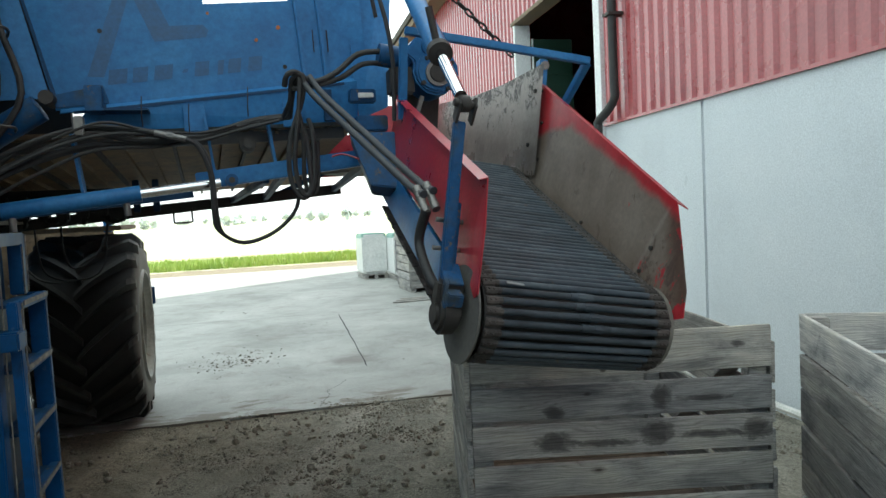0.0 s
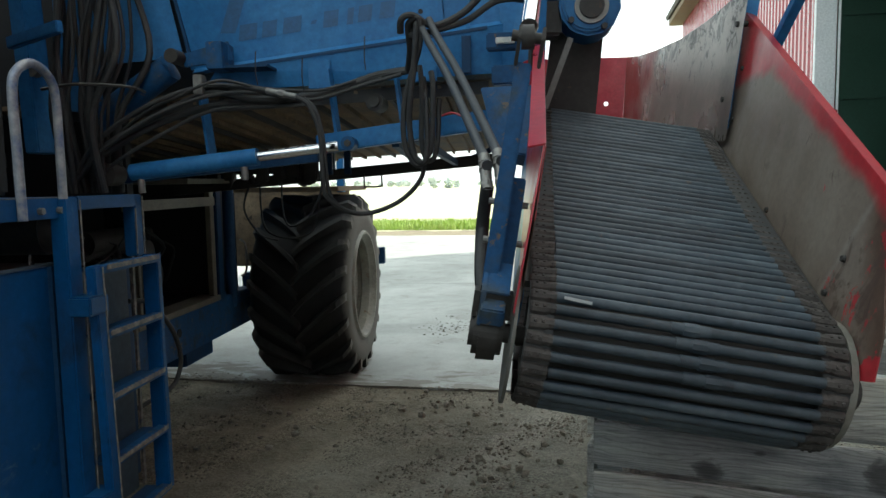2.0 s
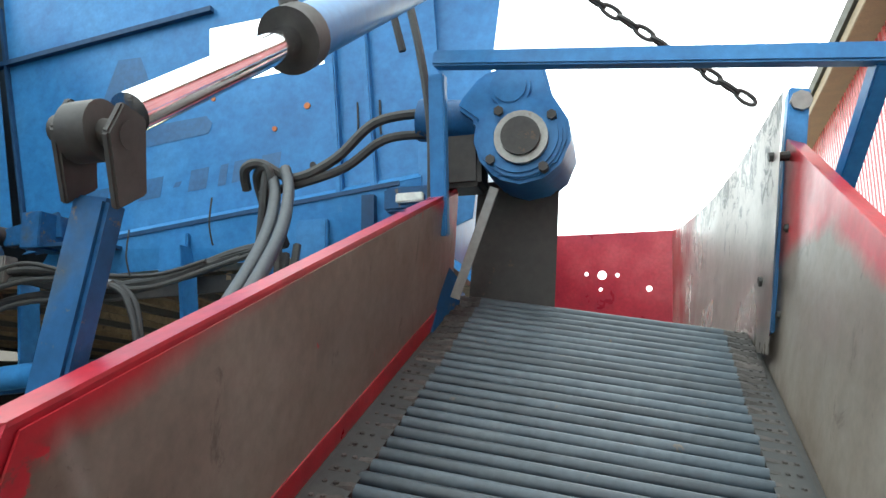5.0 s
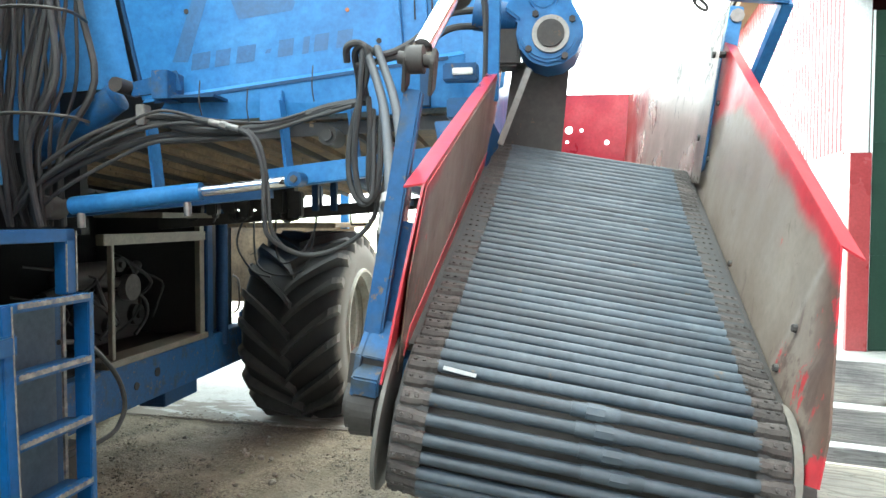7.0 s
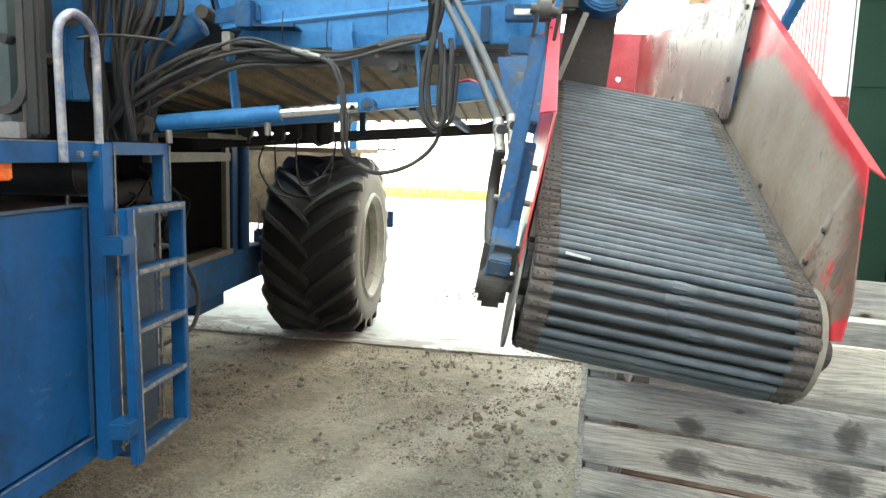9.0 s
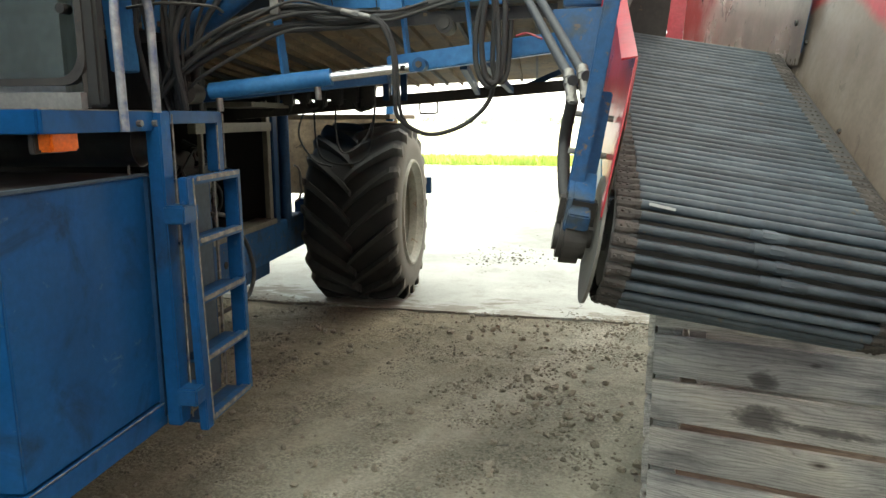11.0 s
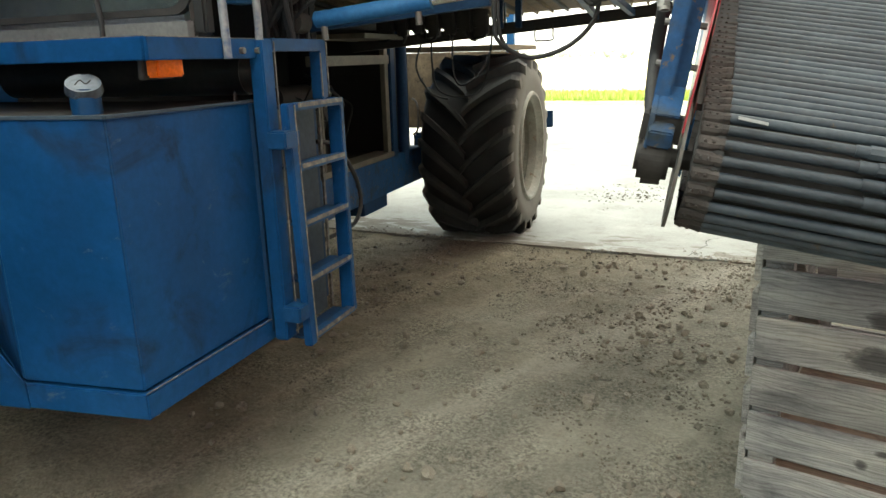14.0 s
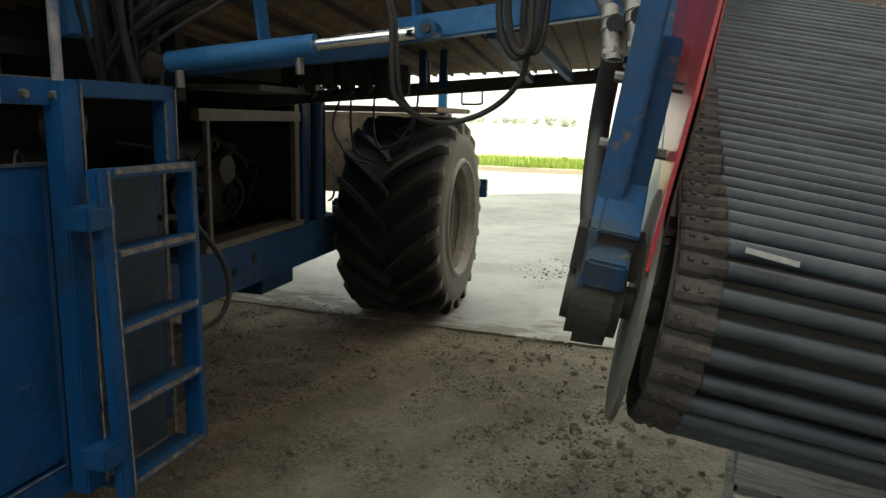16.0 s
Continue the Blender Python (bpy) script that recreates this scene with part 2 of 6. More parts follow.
    col = mixed(nt, 0.3, col, mixed(nt, 1.0, col, ramp_node(nt, grain, [(0.3, (0.5,) * 3), (0.7, (1.4,) * 3)]), "MULTIPLY"))
    nt.links.new(col, bsdf.inputs["Base Color"])
    nt.links.new(ramp_node(nt, wob, [(0.35, (0.28,) * 3), (0.65, (0.5,) * 3)]), bsdf.inputs["Roughness"])
    bump(nt, bsdf, grain, 0.1, 0.002)
    return m


worn_red = worn_sheet()


def guide_sheet():
    m, nt, bsdf, vec = start_mat("guide_wear_sheen")
    sep = nt.nodes.new("ShaderNodeSeparateXYZ")
    nt.links.new(vec, sep.inputs[0])
    wob = noise_node(nt, vec, 3, 6, 0.6)
    k = calc(nt, "ADD", calc(nt, "SUBTRACT", sep.outputs[1], 4.25), calc(nt, "MULTIPLY", calc(nt, "SUBTRACT", wob, 0.5), 2.2))
    grain = noise_node(nt, vec, 40, 6, 0.7)
    tan = ramp_node(nt, noise_node(nt, vec, 4, 6, 0.65), [(0.3, (0.24, 0.205, 0.175)), (0.5, (0.33, 0.29, 0.255)), (0.7, (0.42, 0.375, 0.335))])
    # crusted dark smears near the upper edge
    crust = ramp_node(nt, calc(nt, "ADD", calc(nt, "MULTIPLY", noise_node(nt, vec, 11, 9, 0.78, 1.0), 1.0), calc(nt, "MULTIPLY", calc(nt, "SUBTRACT", sep.outputs[2], 2.2), 0.6)), [(0.525, (0, 0, 0)), (0.575, (0.92,) * 3)])
    # upper part paler: the sky's sheen on the metal is painted in
    upper = calc(nt, "MULTIPLY", calc(nt, "SUBTRACT", calc(nt, "ADD", sep.outputs[2], calc(nt, "MULTIPLY", wob, 0.3)), 2.2), 5.0)
    tan = mixed(nt, ramp_node(nt, upper, [(0.0, (0, 0, 0)), (1.0, (0.8,) * 3)]), tan, (0.52, 0.47, 0.43))
    tan = mixed(nt, crust, tan, (0.07, 0.062, 0.055))
    col = mixed(nt, ramp_node(nt, k, [(0.0, (0, 0, 0)), (0.8, (1, 1, 1))]), tan, (0.40, 0.07, 0.07))
    col = mixed(nt, 0.3, col, mixed(nt, 1.0, col, ramp_node(nt, grain, [(0.3, (0.5,) * 3), (0.7, (1.4,) * 3)]), "MULTIPLY"))
    nt.links.new(col, bsdf.inputs["Base Color"])
    nt.links.new(ramp_node(nt, wob, [(0.3, (0.18,) * 3), (0.6, (0.4,) * 3)]), bsdf.inputs["Roughness"])
    bsdf.inputs["Metallic"].default_value = 0.25
    bump(nt, bsdf, mixed(nt, 0.5, crust, grain), 0.25, 0.004)
    return m


guide_wear_sheen = guide_sheet()


def scaled(nt, vec, k):
    v = nt.nodes.new("ShaderNodeVectorMath")
    v.operation = "MULTIPLY"
    v.inputs[1].default_value = k
    nt.links.new(vec, v.inputs[0])
    return v.outputs[0]


def wood(name, tones, knots=()):
    """Weathered plank: year-ring lines along the local x axis, saw marks, nail stains, each plank of its own tone.
    knots: x, z, half length and half height of dark, soaked knots."""
    m, nt, bsdf, vec = start_mat(name)
    info = nt.nodes.new("ShaderNodeObjectInfo")
    shift = nt.nodes.new("ShaderNodeVectorMath")
    shift.operation = "MULTIPLY_ADD"
    comb = nt.nodes.new("ShaderNodeCombineXYZ")
    for i in range(3):
        nt.links.new(info.outputs["Random"], comb.inputs[i])
    nt.links.new(comb.outputs[0], shift.inputs[0])
    shift.inputs[1].default_value = (31.0, 17.0, 23.0)
    nt.links.new(vec, shift.inputs[2])
    base_v = shift.outputs[0]
    # year rings, drawn out along the plank and bent round slow swells
    sep = nt.nodes.new("ShaderNodeSeparateXYZ")
    nt.links.new(base_v, sep.inputs[0])
    swell = noise_node(nt, scaled(nt, base_v, (1.9, 3.0, 9.0)), 1.0, 3, 0.5, 0.2)
    rings = calc(nt, "ADD", calc(nt, "MULTIPLY", sep.outputs[2], 95.0), calc(nt, "MULTIPLY", swell, 11.0))
    ring = calc(nt, "ABSOLUTE", calc(nt, "SUBTRACT", calc(nt, "FRACT", rings), 0.5))
    fine = noise_node(nt, scaled(nt, base_v, (5.0, 210.0, 210.0)), 1.0, 5, 0.65, 0.2)
    grain = noise_node(nt, scaled(nt, base_v, (3.0, 60.0, 60.0)), 1.0, 6, 0.6, 0.3)
    saw = noise_node(nt, scaled(nt, base_v, (170.0, 5.0, 5.0)), 1.0, 2, 0.5)
    patch = noise_node(nt, scaled(nt, base_v, (2.2, 6.0, 6.0)), 1.0, 6, 0.62, 0.5)
    col = ramp_node(nt, grain, [(0.3, tones[0]), (0.5, tones[1]), (0.7, tones[2])])
    col = mixed(nt, mixed(nt, patch, (0.4,) * 3, (1.0,) * 3), col, mixed(nt, 1.0, col, ramp_node(nt, ring, [(0.02, (0.62, 0.60, 0.59)), (0.16, (0.97, 0.97, 0.97)), (0.5, (1.1, 1.1, 1.09))]), "MULTIPLY"))
    col = mixed(nt, 0.42, col, mixed(nt, 1.0, col, ramp_node(nt, fine, [(0.34, (0.6,) * 3), (0.64, (1.3,) * 3)]), "MULTIPLY"))
    col = mixed(nt, 0.10, col, mixed(nt, 1.0, col, ramp_node(nt, saw, [(0.35, (0.75,) * 3), (0.65, (1.2,) * 3)]), "MULTIPLY"))
    # silver-grey and mould-dark weathering in patches
    col = mixed(nt, 1.0, col, ramp_node(nt, patch, [(0.34, (0.46, 0.47, 0.50)), (0.5, (0.94, 0.94, 0.95)), (0.66, (1.18, 1.16, 1.10))]), "MULTIPLY")
    mould = noise_node(nt, scaled(nt, base_v, (3.4, 9.0, 9.0)), 1.0, 8, 0.7, 0.8)
    col = mixed(nt, ramp_node(nt, mould, [(0.62, (0, 0, 0)), (0.70, (0.6,) * 3)]), col, (0.05, 0.046, 0.044))
    split = noise_node(nt, scaled(nt, base_v, (4.0, 90.0, 90.0)), 1.0, 3, 0.5, 0.2)
    col = mixed(nt, ramp_node(nt, split, [(0.492, (0, 0, 0)), (0.5, (0.5,) * 3), (0.508, (0, 0, 0))]), col, (0.04, 0.036, 0.032))
    # small scattered knots
    vor = nt.nodes.new("ShaderNodeTexVoronoi")
    vor.inputs["Scale"].default_value = 2.4
    nt.links.new(scaled(nt, base_v, (0.8, 1.6, 1.6)), vor.inputs["Vector"])
    knot = ramp_node(nt, calc(nt, "ADD", vor.outputs["Distance"], calc(nt, "MULTIPLY", grain, 0.05)), [(0.05, (1, 1, 1)), (0.07, (0.5,) * 3), (0.11, (0, 0, 0))])
    col = mixed(nt, knot, col, (0.05, 0.038, 0.03))
    own = nt.nodes.new("ShaderNodeSeparateXYZ")
    rag = noise_node(nt, scaled(nt, base_v, (13.0, 20.0, 22.0)), 1.0, 8, 0.7, 0.8) if knots else None
    nt.links.new(vec, own.inputs[0])
    for kx, kz, hx, hz in knots:
        ax = calc(nt, "DIVIDE", calc(nt, "SUBTRACT", own.outputs[0], kx), hx)
        az = calc(nt, "DIVIDE", calc(nt, "SUBTRACT", own.outputs[2], kz), hz)
        dist = calc(nt, "SQRT", calc(nt, "ADD", calc(nt, "MULTIPLY", ax, ax), calc(nt, "MULTIPLY", az, az)))
        dist = calc(nt, "ADD", dist, calc(nt, "MULTIPLY", calc(nt, "SUBTRACT", rag, 0.5), 1.7))
        tone = ramp_node(nt, fine, [(0.35, (0.030, 0.028, 0.028)), (0.7, (0.095, 0.088, 0.084))])
        col = mixed(nt, ramp_node(nt, dist, [(0.4, (0.85,) * 3), (0.75, (0.55,) * 3), (1.15, (0, 0, 0))]), col, tone)
    col = mixed(nt, 1.0, col, ramp_node(nt, info.outputs["Random"], [(0, (0.80, 0.81, 0.84)), (0.5, (0.97, 0.97, 0.98)), (1, (1.15,) * 3)]), "MULTIPLY")
    nt.links.new(col, bsdf.inputs["Base Color"])
    bsdf.inputs["Roughness"].default_value = 0.82
    bsdf.inputs["Specular IOR Level"].default_value = 0.3
    bump(nt, bsdf, mixed(nt, 0.4, mixed(nt, 0.5, fine, ring), grain), 0.45, 0.004)
    return m


grey_wood = wood("grey_wood", [(0.248, 0.247, 0.239), (0.358, 0.353, 0.336), (0.473, 0.460, 0.427)])
pale_wood = wood("pale_wood", [(0.26, 0.25, 0.23), (0.35, 0.338, 0.31), (0.44, 0.425, 0.385)])
top_board_wood = wood("top_board_wood", [(0.33, 0.318, 0.285), (0.44, 0.425, 0.38), (0.54, 0.52, 0.465)], ((-0.08, -0.06, 0.018, 0.014), (0.49, 0.015, 0.035, 0.016)))
bleached_wood = wood("bleached_wood", [(0.46, 0.45, 0.42), (0.56, 0.55, 0.51), (0.64, 0.62, 0.58)])
stained_wood = wood("stained_wood", [(0.291, 0.282, 0.262), (0.406, 0.388, 0.357), (0.521, 0.496, 0.450)], ((-0.29, -0.01, 0.10, 0.05), (0.14, 0.015, 0.085, 0.058), (-0.06, -0.02, 0.18, 0.018), (0.36, -0.005, 0.17, 0.022), (0.56, 0.01, 0.08, 0.055)))
knotted_wood = wood("knotted_wood", [(0.248, 0.247, 0.239), (0.358, 0.353, 0.336), (0.473, 0.460, 0.427)], ((-0.29, -0.045, 0.05, 0.035), (0.16, 0.0, 0.05, 0.06), (0.34, -0.01, 0.14, 0.016), (-0.15, 0.03, 0.02, 0.010)))
low_wood = wood("low_wood", [(0.248, 0.247, 0.236), (0.351, 0.346, 0.328), (0.454, 0.442, 0.412)], ((-0.30, -0.015, 0.022, 0.020), (-0.24, 0.035, 0.03, 0.012)))
brown_wood = wood("brown_wood", [(0.11, 0.075, 0.055), (0.17, 0.12, 0.09), (0.22, 0.165, 0.13)])


def tyre_mat(name, gain):
    """Black rubber with dried dust on the shoulders and sidewalls."""
    m, nt, bsdf, vec = start_mat(name)
    sep = nt.nodes.new("ShaderNodeSeparateXYZ")
    nt.links.new(vec, sep.inputs[0])
    broad, grain = noise_node(nt, vec, 5, 5), noise_node(nt, vec, 50, 4)
    col = ramp_node(nt, broad, [(0.3, (0.010 * gain,) * 3), (0.7, (0.026 * gain, 0.025 * gain, 0.023 * gain))])
    out = calc(nt, "ADD", calc(nt, "ABSOLUTE", sep.outputs[0]), calc(nt, "MULTIPLY", calc(nt, "SUBTRACT", broad, 0.5), 0.09))
    col = mixed(nt, ramp_node(nt, out, [(0.365, (0, 0, 0)), (0.40, (0.85,) * 3)]), col, (0.17, 0.155, 0.13))
    nt.links.new(col, bsdf.inputs["Base Color"])
    bsdf.inputs["Roughness"].default_value = 0.72
    bump(nt, bsdf, grain, 0.3, 0.004)
    return m


def tank_mat():
    """Blue enamel with greasy smudges, pale scuffs and rust that starts along the bottom."""
    m, nt, bsdf, vec = start_mat("tank_enamel")
    broad, mid, fine = noise_node(nt, vec, 1.3, 5, 0.6, 0.4), noise_node(nt, vec, 3.4, 7, 0.62, 0.8), noise_node(nt, vec, 34, 5, 0.7)
    col = ramp_node(nt, broad, [(0.3, (0.0018, 0.044, 0.13)), (0.5, (0.003, 0.062, 0.19)), (0.7, (0.006, 0.088, 0.25))])
    col = mixed(nt, ramp_node(nt, mid, [(0.54, (0, 0, 0)), (0.68, (0.7,) * 3)]), col, (0.012, 0.024, 0.045))
    scuff = noise_node(nt, vec, 7.5, 9, 0.72, 1.0)
    col = mixed(nt, ramp_node(nt, scuff, [(0.63, (0, 0, 0)), (0.70, (0.55,) * 3)]), col, (0.11, 0.16, 0.21))
    col = mixed(nt, ramp_node(nt, noise_node(nt, vec, 16, 8, 0.7), [(0.70, (0, 0, 0)), (0.73, (0.9,) * 3)]), col, (0.10, 0.06, 0.04))
    col = mixed(nt, 0.3, col, mixed(nt, 1.0, col, ramp_node(nt, fine, [(0.3, (0.5,) * 3), (0.7, (1.4,) * 3)]), "MULTIPLY"))
    nt.links.new(col, bsdf.inputs["Base Color"])
    nt.links.new(ramp_node(nt, mid, [(0.35, (0.36,) * 3), (0.7, (0.62,) * 3)]), bsdf.inputs["Roughness"])
    bsdf.inputs["Specular IOR Level"].default_value = 0.25
    bump(nt, bsdf, mixed(nt, 0.3, broad, fine), 0.12, 0.006)
    return m


tank_enamel = tank_mat()


def dirt_mat():
    m, nt, bsdf, vec = start_mat("dirt")
    a, b, c = noise_node(nt, vec, 0.9, 6, 0.6), noise_node(nt, vec, 9, 6, 0.65), noise_node(nt, vec, 55, 5, 0.75)
    col = ramp_node(nt, a, [(0.3, (0.152, 0.141, 0.113)), (0.5, (0.218, 0.204, 0.166)), (0.7, (0.30, 0.28, 0.231))])
    # paler bands pressed flat by tyres, running up to the slab
    lane = nt.nodes.new("ShaderNodeVectorRotate")
    lane.rotation_type = "Z_AXIS"
    lane.inputs["Angle"].default_value = radians(9.2)
    nt.links.new(vec, lane.inputs["Vector"])
    squash = nt.nodes.new("ShaderNodeVectorMath")
    squash.operation = "MULTIPLY"
    squash.inputs[1].default_value = (2.8, 0.5, 1.0)
    nt.links.new(lane.outputs[0], squash.inputs[0])
    band = noise_node(nt, squash.outputs[0], 1.0, 5, 0.55, 0.3)
    col = mixed(nt, ramp_node(nt, band, [(0.50, (0, 0, 0)), (0.64, (0.5,) * 3)]), col, (0.39, 0.356, 0.294))
    lsep = nt.nodes.new("ShaderNodeSeparateXYZ")
    nt.links.new(lane.outputs[0], lsep.inputs[0])
    rut = calc(nt, "ADD", calc(nt, "ABSOLUTE", calc(nt, "ADD", lsep.outputs[0], 1.65)), calc(nt, "MULTIPLY", calc(nt, "SUBTRACT", b, 0.5), 0.35))
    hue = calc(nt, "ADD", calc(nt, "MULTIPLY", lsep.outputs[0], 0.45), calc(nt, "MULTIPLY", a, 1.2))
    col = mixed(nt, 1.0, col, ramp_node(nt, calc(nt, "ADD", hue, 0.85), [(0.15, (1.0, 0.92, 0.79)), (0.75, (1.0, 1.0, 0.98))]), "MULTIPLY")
    col = mixed(nt, ramp_node(nt, rut, [(0.06, (0.38,) * 3), (0.15, (0, 0, 0))]), col, (0.42, 0.385, 0.322))
    loose = ramp_node(nt, noise_node(nt, vec, 2.3, 6, 0.65, 0.4), [(0.42, (0, 0, 0)), (0.60, (1, 1, 1))])
    col = mixed(nt, 0.35, col, mixed(nt, 1.0, col, ramp_node(nt, b, [(0.3, (0.6,) * 3), (0.7, (1.3,) * 3)]), "MULTIPLY"))
    col = mixed(nt, mixed(nt, loose, (0.25,) * 3, (0.85,) * 3), col, mixed(nt, 1.0, col, ramp_node(nt, c, [(0.38, (0.34,) * 3), (0.62, (1.5,) * 3)]), "MULTIPLY"))
    # dark crumbs of humus trodden in where the soil is loose
    speck = noise_node(nt, vec, 30, 4, 0.6, 0.4)
    col = mixed(nt, calc(nt, "MULTIPLY", ramp_node(nt, speck, [(0.60, (0, 0, 0)), (0.66, (0.7,) * 3)]), loose), col, (0.10, 0.085, 0.065))
    # the far land: track, crop and stubble lie in strips along the yard's far side
    turn = nt.nodes.new("ShaderNodeVectorRotate")
    turn.rotation_type = "Z_AXIS"
    turn.inputs["Angle"].default_value = -radians(12.9)
    nt.links.new(vec, turn.inputs["Vector"])
    sep = nt.nodes.new("ShaderNodeSeparateXYZ")
    nt.links.new(turn.outputs[0], sep.inputs[0])
    along = calc(nt, "ADD", sep.outputs[1], calc(nt, "MULTIPLY", a, 1.6))
    gravel = ramp_node(nt, b, [(0.3, (0.17, 0.135, 0.085)), (0.7, (0.27, 0.225, 0.15))])
    stubble = ramp_node(nt, a, [(0.3, (0.42, 0.44, 0.24)), (0.7, (0.62, 0.6, 0.42))])
    col = mixed(nt, calc(nt, "GREATER_THAN", along, 22.0), col, gravel)
    col = mixed(nt, calc(nt, "GREATER_THAN", along, 26.0), col, stubble)
    nt.links.new(col, bsdf.inputs["Base Color"])
    bsdf.inputs["Roughness"].default_value = 0.92
    bump(nt, bsdf, mixed(nt, 0.35, mixed(nt, loose, mixed(nt, 0.15, b, c), mixed(nt, 0.6, b, c)), speck), 1.0, 0.034)
    return m


def slab_mat():
    m, nt, bsdf, vec = start_mat("slab_concrete")
    a, b, c = noise_node(nt, vec, 0.55, 7, 0.65, 0.5), noise_node(nt, vec, 3.2, 7, 0.72, 0.6), noise_node(nt, vec, 90, 3, 0.7)
    col = ramp_node(nt, a, [(0.3, (0.23, 0.237, 0.217)), (0.48, (0.335, 0.342, 0.32)), (0.7, (0.445, 0.452, 0.425))])
    col = mixed(nt, ramp_node(nt, b, [(0.53, (0, 0, 0)), (0.72, (0.6,) * 3)]), col, (0.24, 0.225, 0.195))
    # patches of trodden soil along the slab's near edge, and one dark stain
    sep = nt.nodes.new("ShaderNodeSeparateXYZ")
    nt.links.new(vec, sep.inputs[0])
    away = calc(nt, "MULTIPLY", calc(nt, "SUBTRACT", sep.outputs[1], EDGE), 0.30)
    wide = nt.nodes.new("ShaderNodeVectorMath")
    wide.operation = "MULTIPLY"
    wide.inputs[1].default_value = (1.0, 2.6, 1.0)
    nt.links.new(vec, wide.inputs[0])
    soil = calc(nt, "SUBTRACT", noise_node(nt, wide.outputs[0], 1.7, 7, 0.65, 0.3), away)
    soil = calc(nt, "ADD", soil, calc(nt, "MULTIPLY", calc(nt, "MINIMUM", calc(nt, "MAXIMUM", calc(nt, "SUBTRACT", -0.6, sep.outputs[0]), 0.0), 1.5), 0.05))
    col = mixed(nt, ramp_node(nt, soil, [(0.44, (0, 0, 0)), (0.50, (0.9,) * 3)]), col, (0.17, 0.15, 0.12))
    spot = nt.nodes.new("ShaderNodeVectorMath")
    spot.operation = "DISTANCE"
    spot.inputs[1].default_value = (0.69, 7.92, 0.018)
    nt.links.new(vec, spot.inputs[0])
    stain = calc(nt, "ADD", spot.outputs["Value"], calc(nt, "MULTIPLY", noise_node(nt, vec, 5, 5, 0.65), 0.55))
    col = mixed(nt, ramp_node(nt, stain, [(0.40, (0.75,) * 3), (0.62, (0, 0, 0))]), col, (0.15, 0.14, 0.125))
    col = mixed(nt, 0.4, col, mixed(nt, 1.0, col, ramp_node(nt, c, [(0.35, (0.6,) * 3), (0.65, (1.3,) * 3)]), "MULTIPLY"))
    nt.links.new(col, bsdf.inputs["Base Color"])
    nt.links.new(ramp_node(nt, b, [(0.3, (0.55,) * 3), (0.7, (0.85,) * 3)]), bsdf.inputs["Roughness"])
    bump(nt, bsdf, mixed(nt, 0.5, b, c), 0.2, 0.004)
    return m


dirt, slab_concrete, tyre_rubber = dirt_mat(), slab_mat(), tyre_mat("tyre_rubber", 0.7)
lug_rubber = tyre_mat("lug_rubber", 1.9)
stone_mat = surface("stone", [(0.142, 0.127, 0.100), (0.205, 0.184, 0.147), (0.295, 0.268, 0.22)], 9, 60, (0.8, 0.95), 0, 0.3)
isle = stone_mat.node_tree
geo = isle.nodes.new("ShaderNodeNewGeometry")
stone_bsdf = isle.nodes["Principled BSDF"]
was = stone_bsdf.inputs["Base Color"].links[0].from_socket
isle.links.new(mixed(isle, 1.0, was, ramp_node(isle, geo.outputs["Random Per Island"], [(0.0, (0.6, 0.59, 0.58)), (0.6, (0.95, 0.94, 0.93)), (1.0, (1.35, 1.34, 1.32))]), "MULTIPLY"), stone_bsdf.inputs["Base Color"])
crop_leaf = surface("crop_leaf", [(0.20, 0.32, 0.05), (0.32, 0.44, 0.08), (0.42, 0.48, 0.15)], 0.8, 20, (0.5, 0.7), 0, 0)
# leaf colour kept pale: the haze of distance is painted into it
hazed_leaf = surface("hazed_leaf", [(0.52, 0.57, 0.53), (0.6, 0.65, 0.6)], 0.2, 3, (0.6, 0.8), 0, 0)
wrap_white = surface("wrap_white", [(0.62, 0.64, 0.62), (0.75, 0.76, 0.74)], 3, 30, (0.3, 0.5), 0, 0.3, 0.02)
wrap_green = surface("wrap_green", [(0.22, 0.42, 0.36), (0.34, 0.55, 0.48)], 4, 30, (0.4, 0.6), 0, 0.3)
tarp_grey = surface("tarp_grey", [(0.16, 0.15, 0.17), (0.24, 0.22, 0.24)], 3, 30, (0.5, 0.7), 0, 0.2)


def glass_mat():
    m, nt, bsdf, vec = start_mat("cab_glass")
    bsdf.inputs["Base Color"].default_value = (0.74, 0.85, 0.79, 1)
    bsdf.inputs["Roughness"].default_value = 0.05
    bsdf.inputs["Transmission Weight"].default_value = 1.0
    bsdf.inputs["IOR"].default_value = 1.3
    return m


cab_glass = glass_mat()


# ---- mesh helpers ----
def part(name, bm, mat, parent=None, label="", m=None, bevel=0.0, smooth=False):
    """Links a bmesh as ONE mesh object under a thing or under a part."""
    if bevel:
        sharp = [e for e in bm.edges if len(e.link_faces) == 2 and e.calc_face_angle(0) > 0.5]
        bmesh.ops.bevel(bm, geom=sharp, offset=bevel, segments=2, affect="EDGES", clamp_overlap=True)
    bmesh.ops.recalc_face_normals(bm, faces=bm.faces)
    me = bpy.data.meshes.new(name)
    bm.to_mesh(me)
    bm.free()
    me.materials.append(mat)
    if smooth:
        for p in me.polygons:
            p.use_smooth = True
        me.set_sharp_from_angle(angle=radians(40))
    ob = new(name, me)
    if m is not None:
        ob.matrix_basis = m
    if parent is not None:
        ob.parent = parent
    if label:
        ob["label"] = label
    return ob


def thing(name, m, label, category, group="", kind=""):
    ob = new(name)
    ob.empty_display_size = 0.2
    ob.matrix_basis = m
    return tagged(ob, label, category, group, kind)


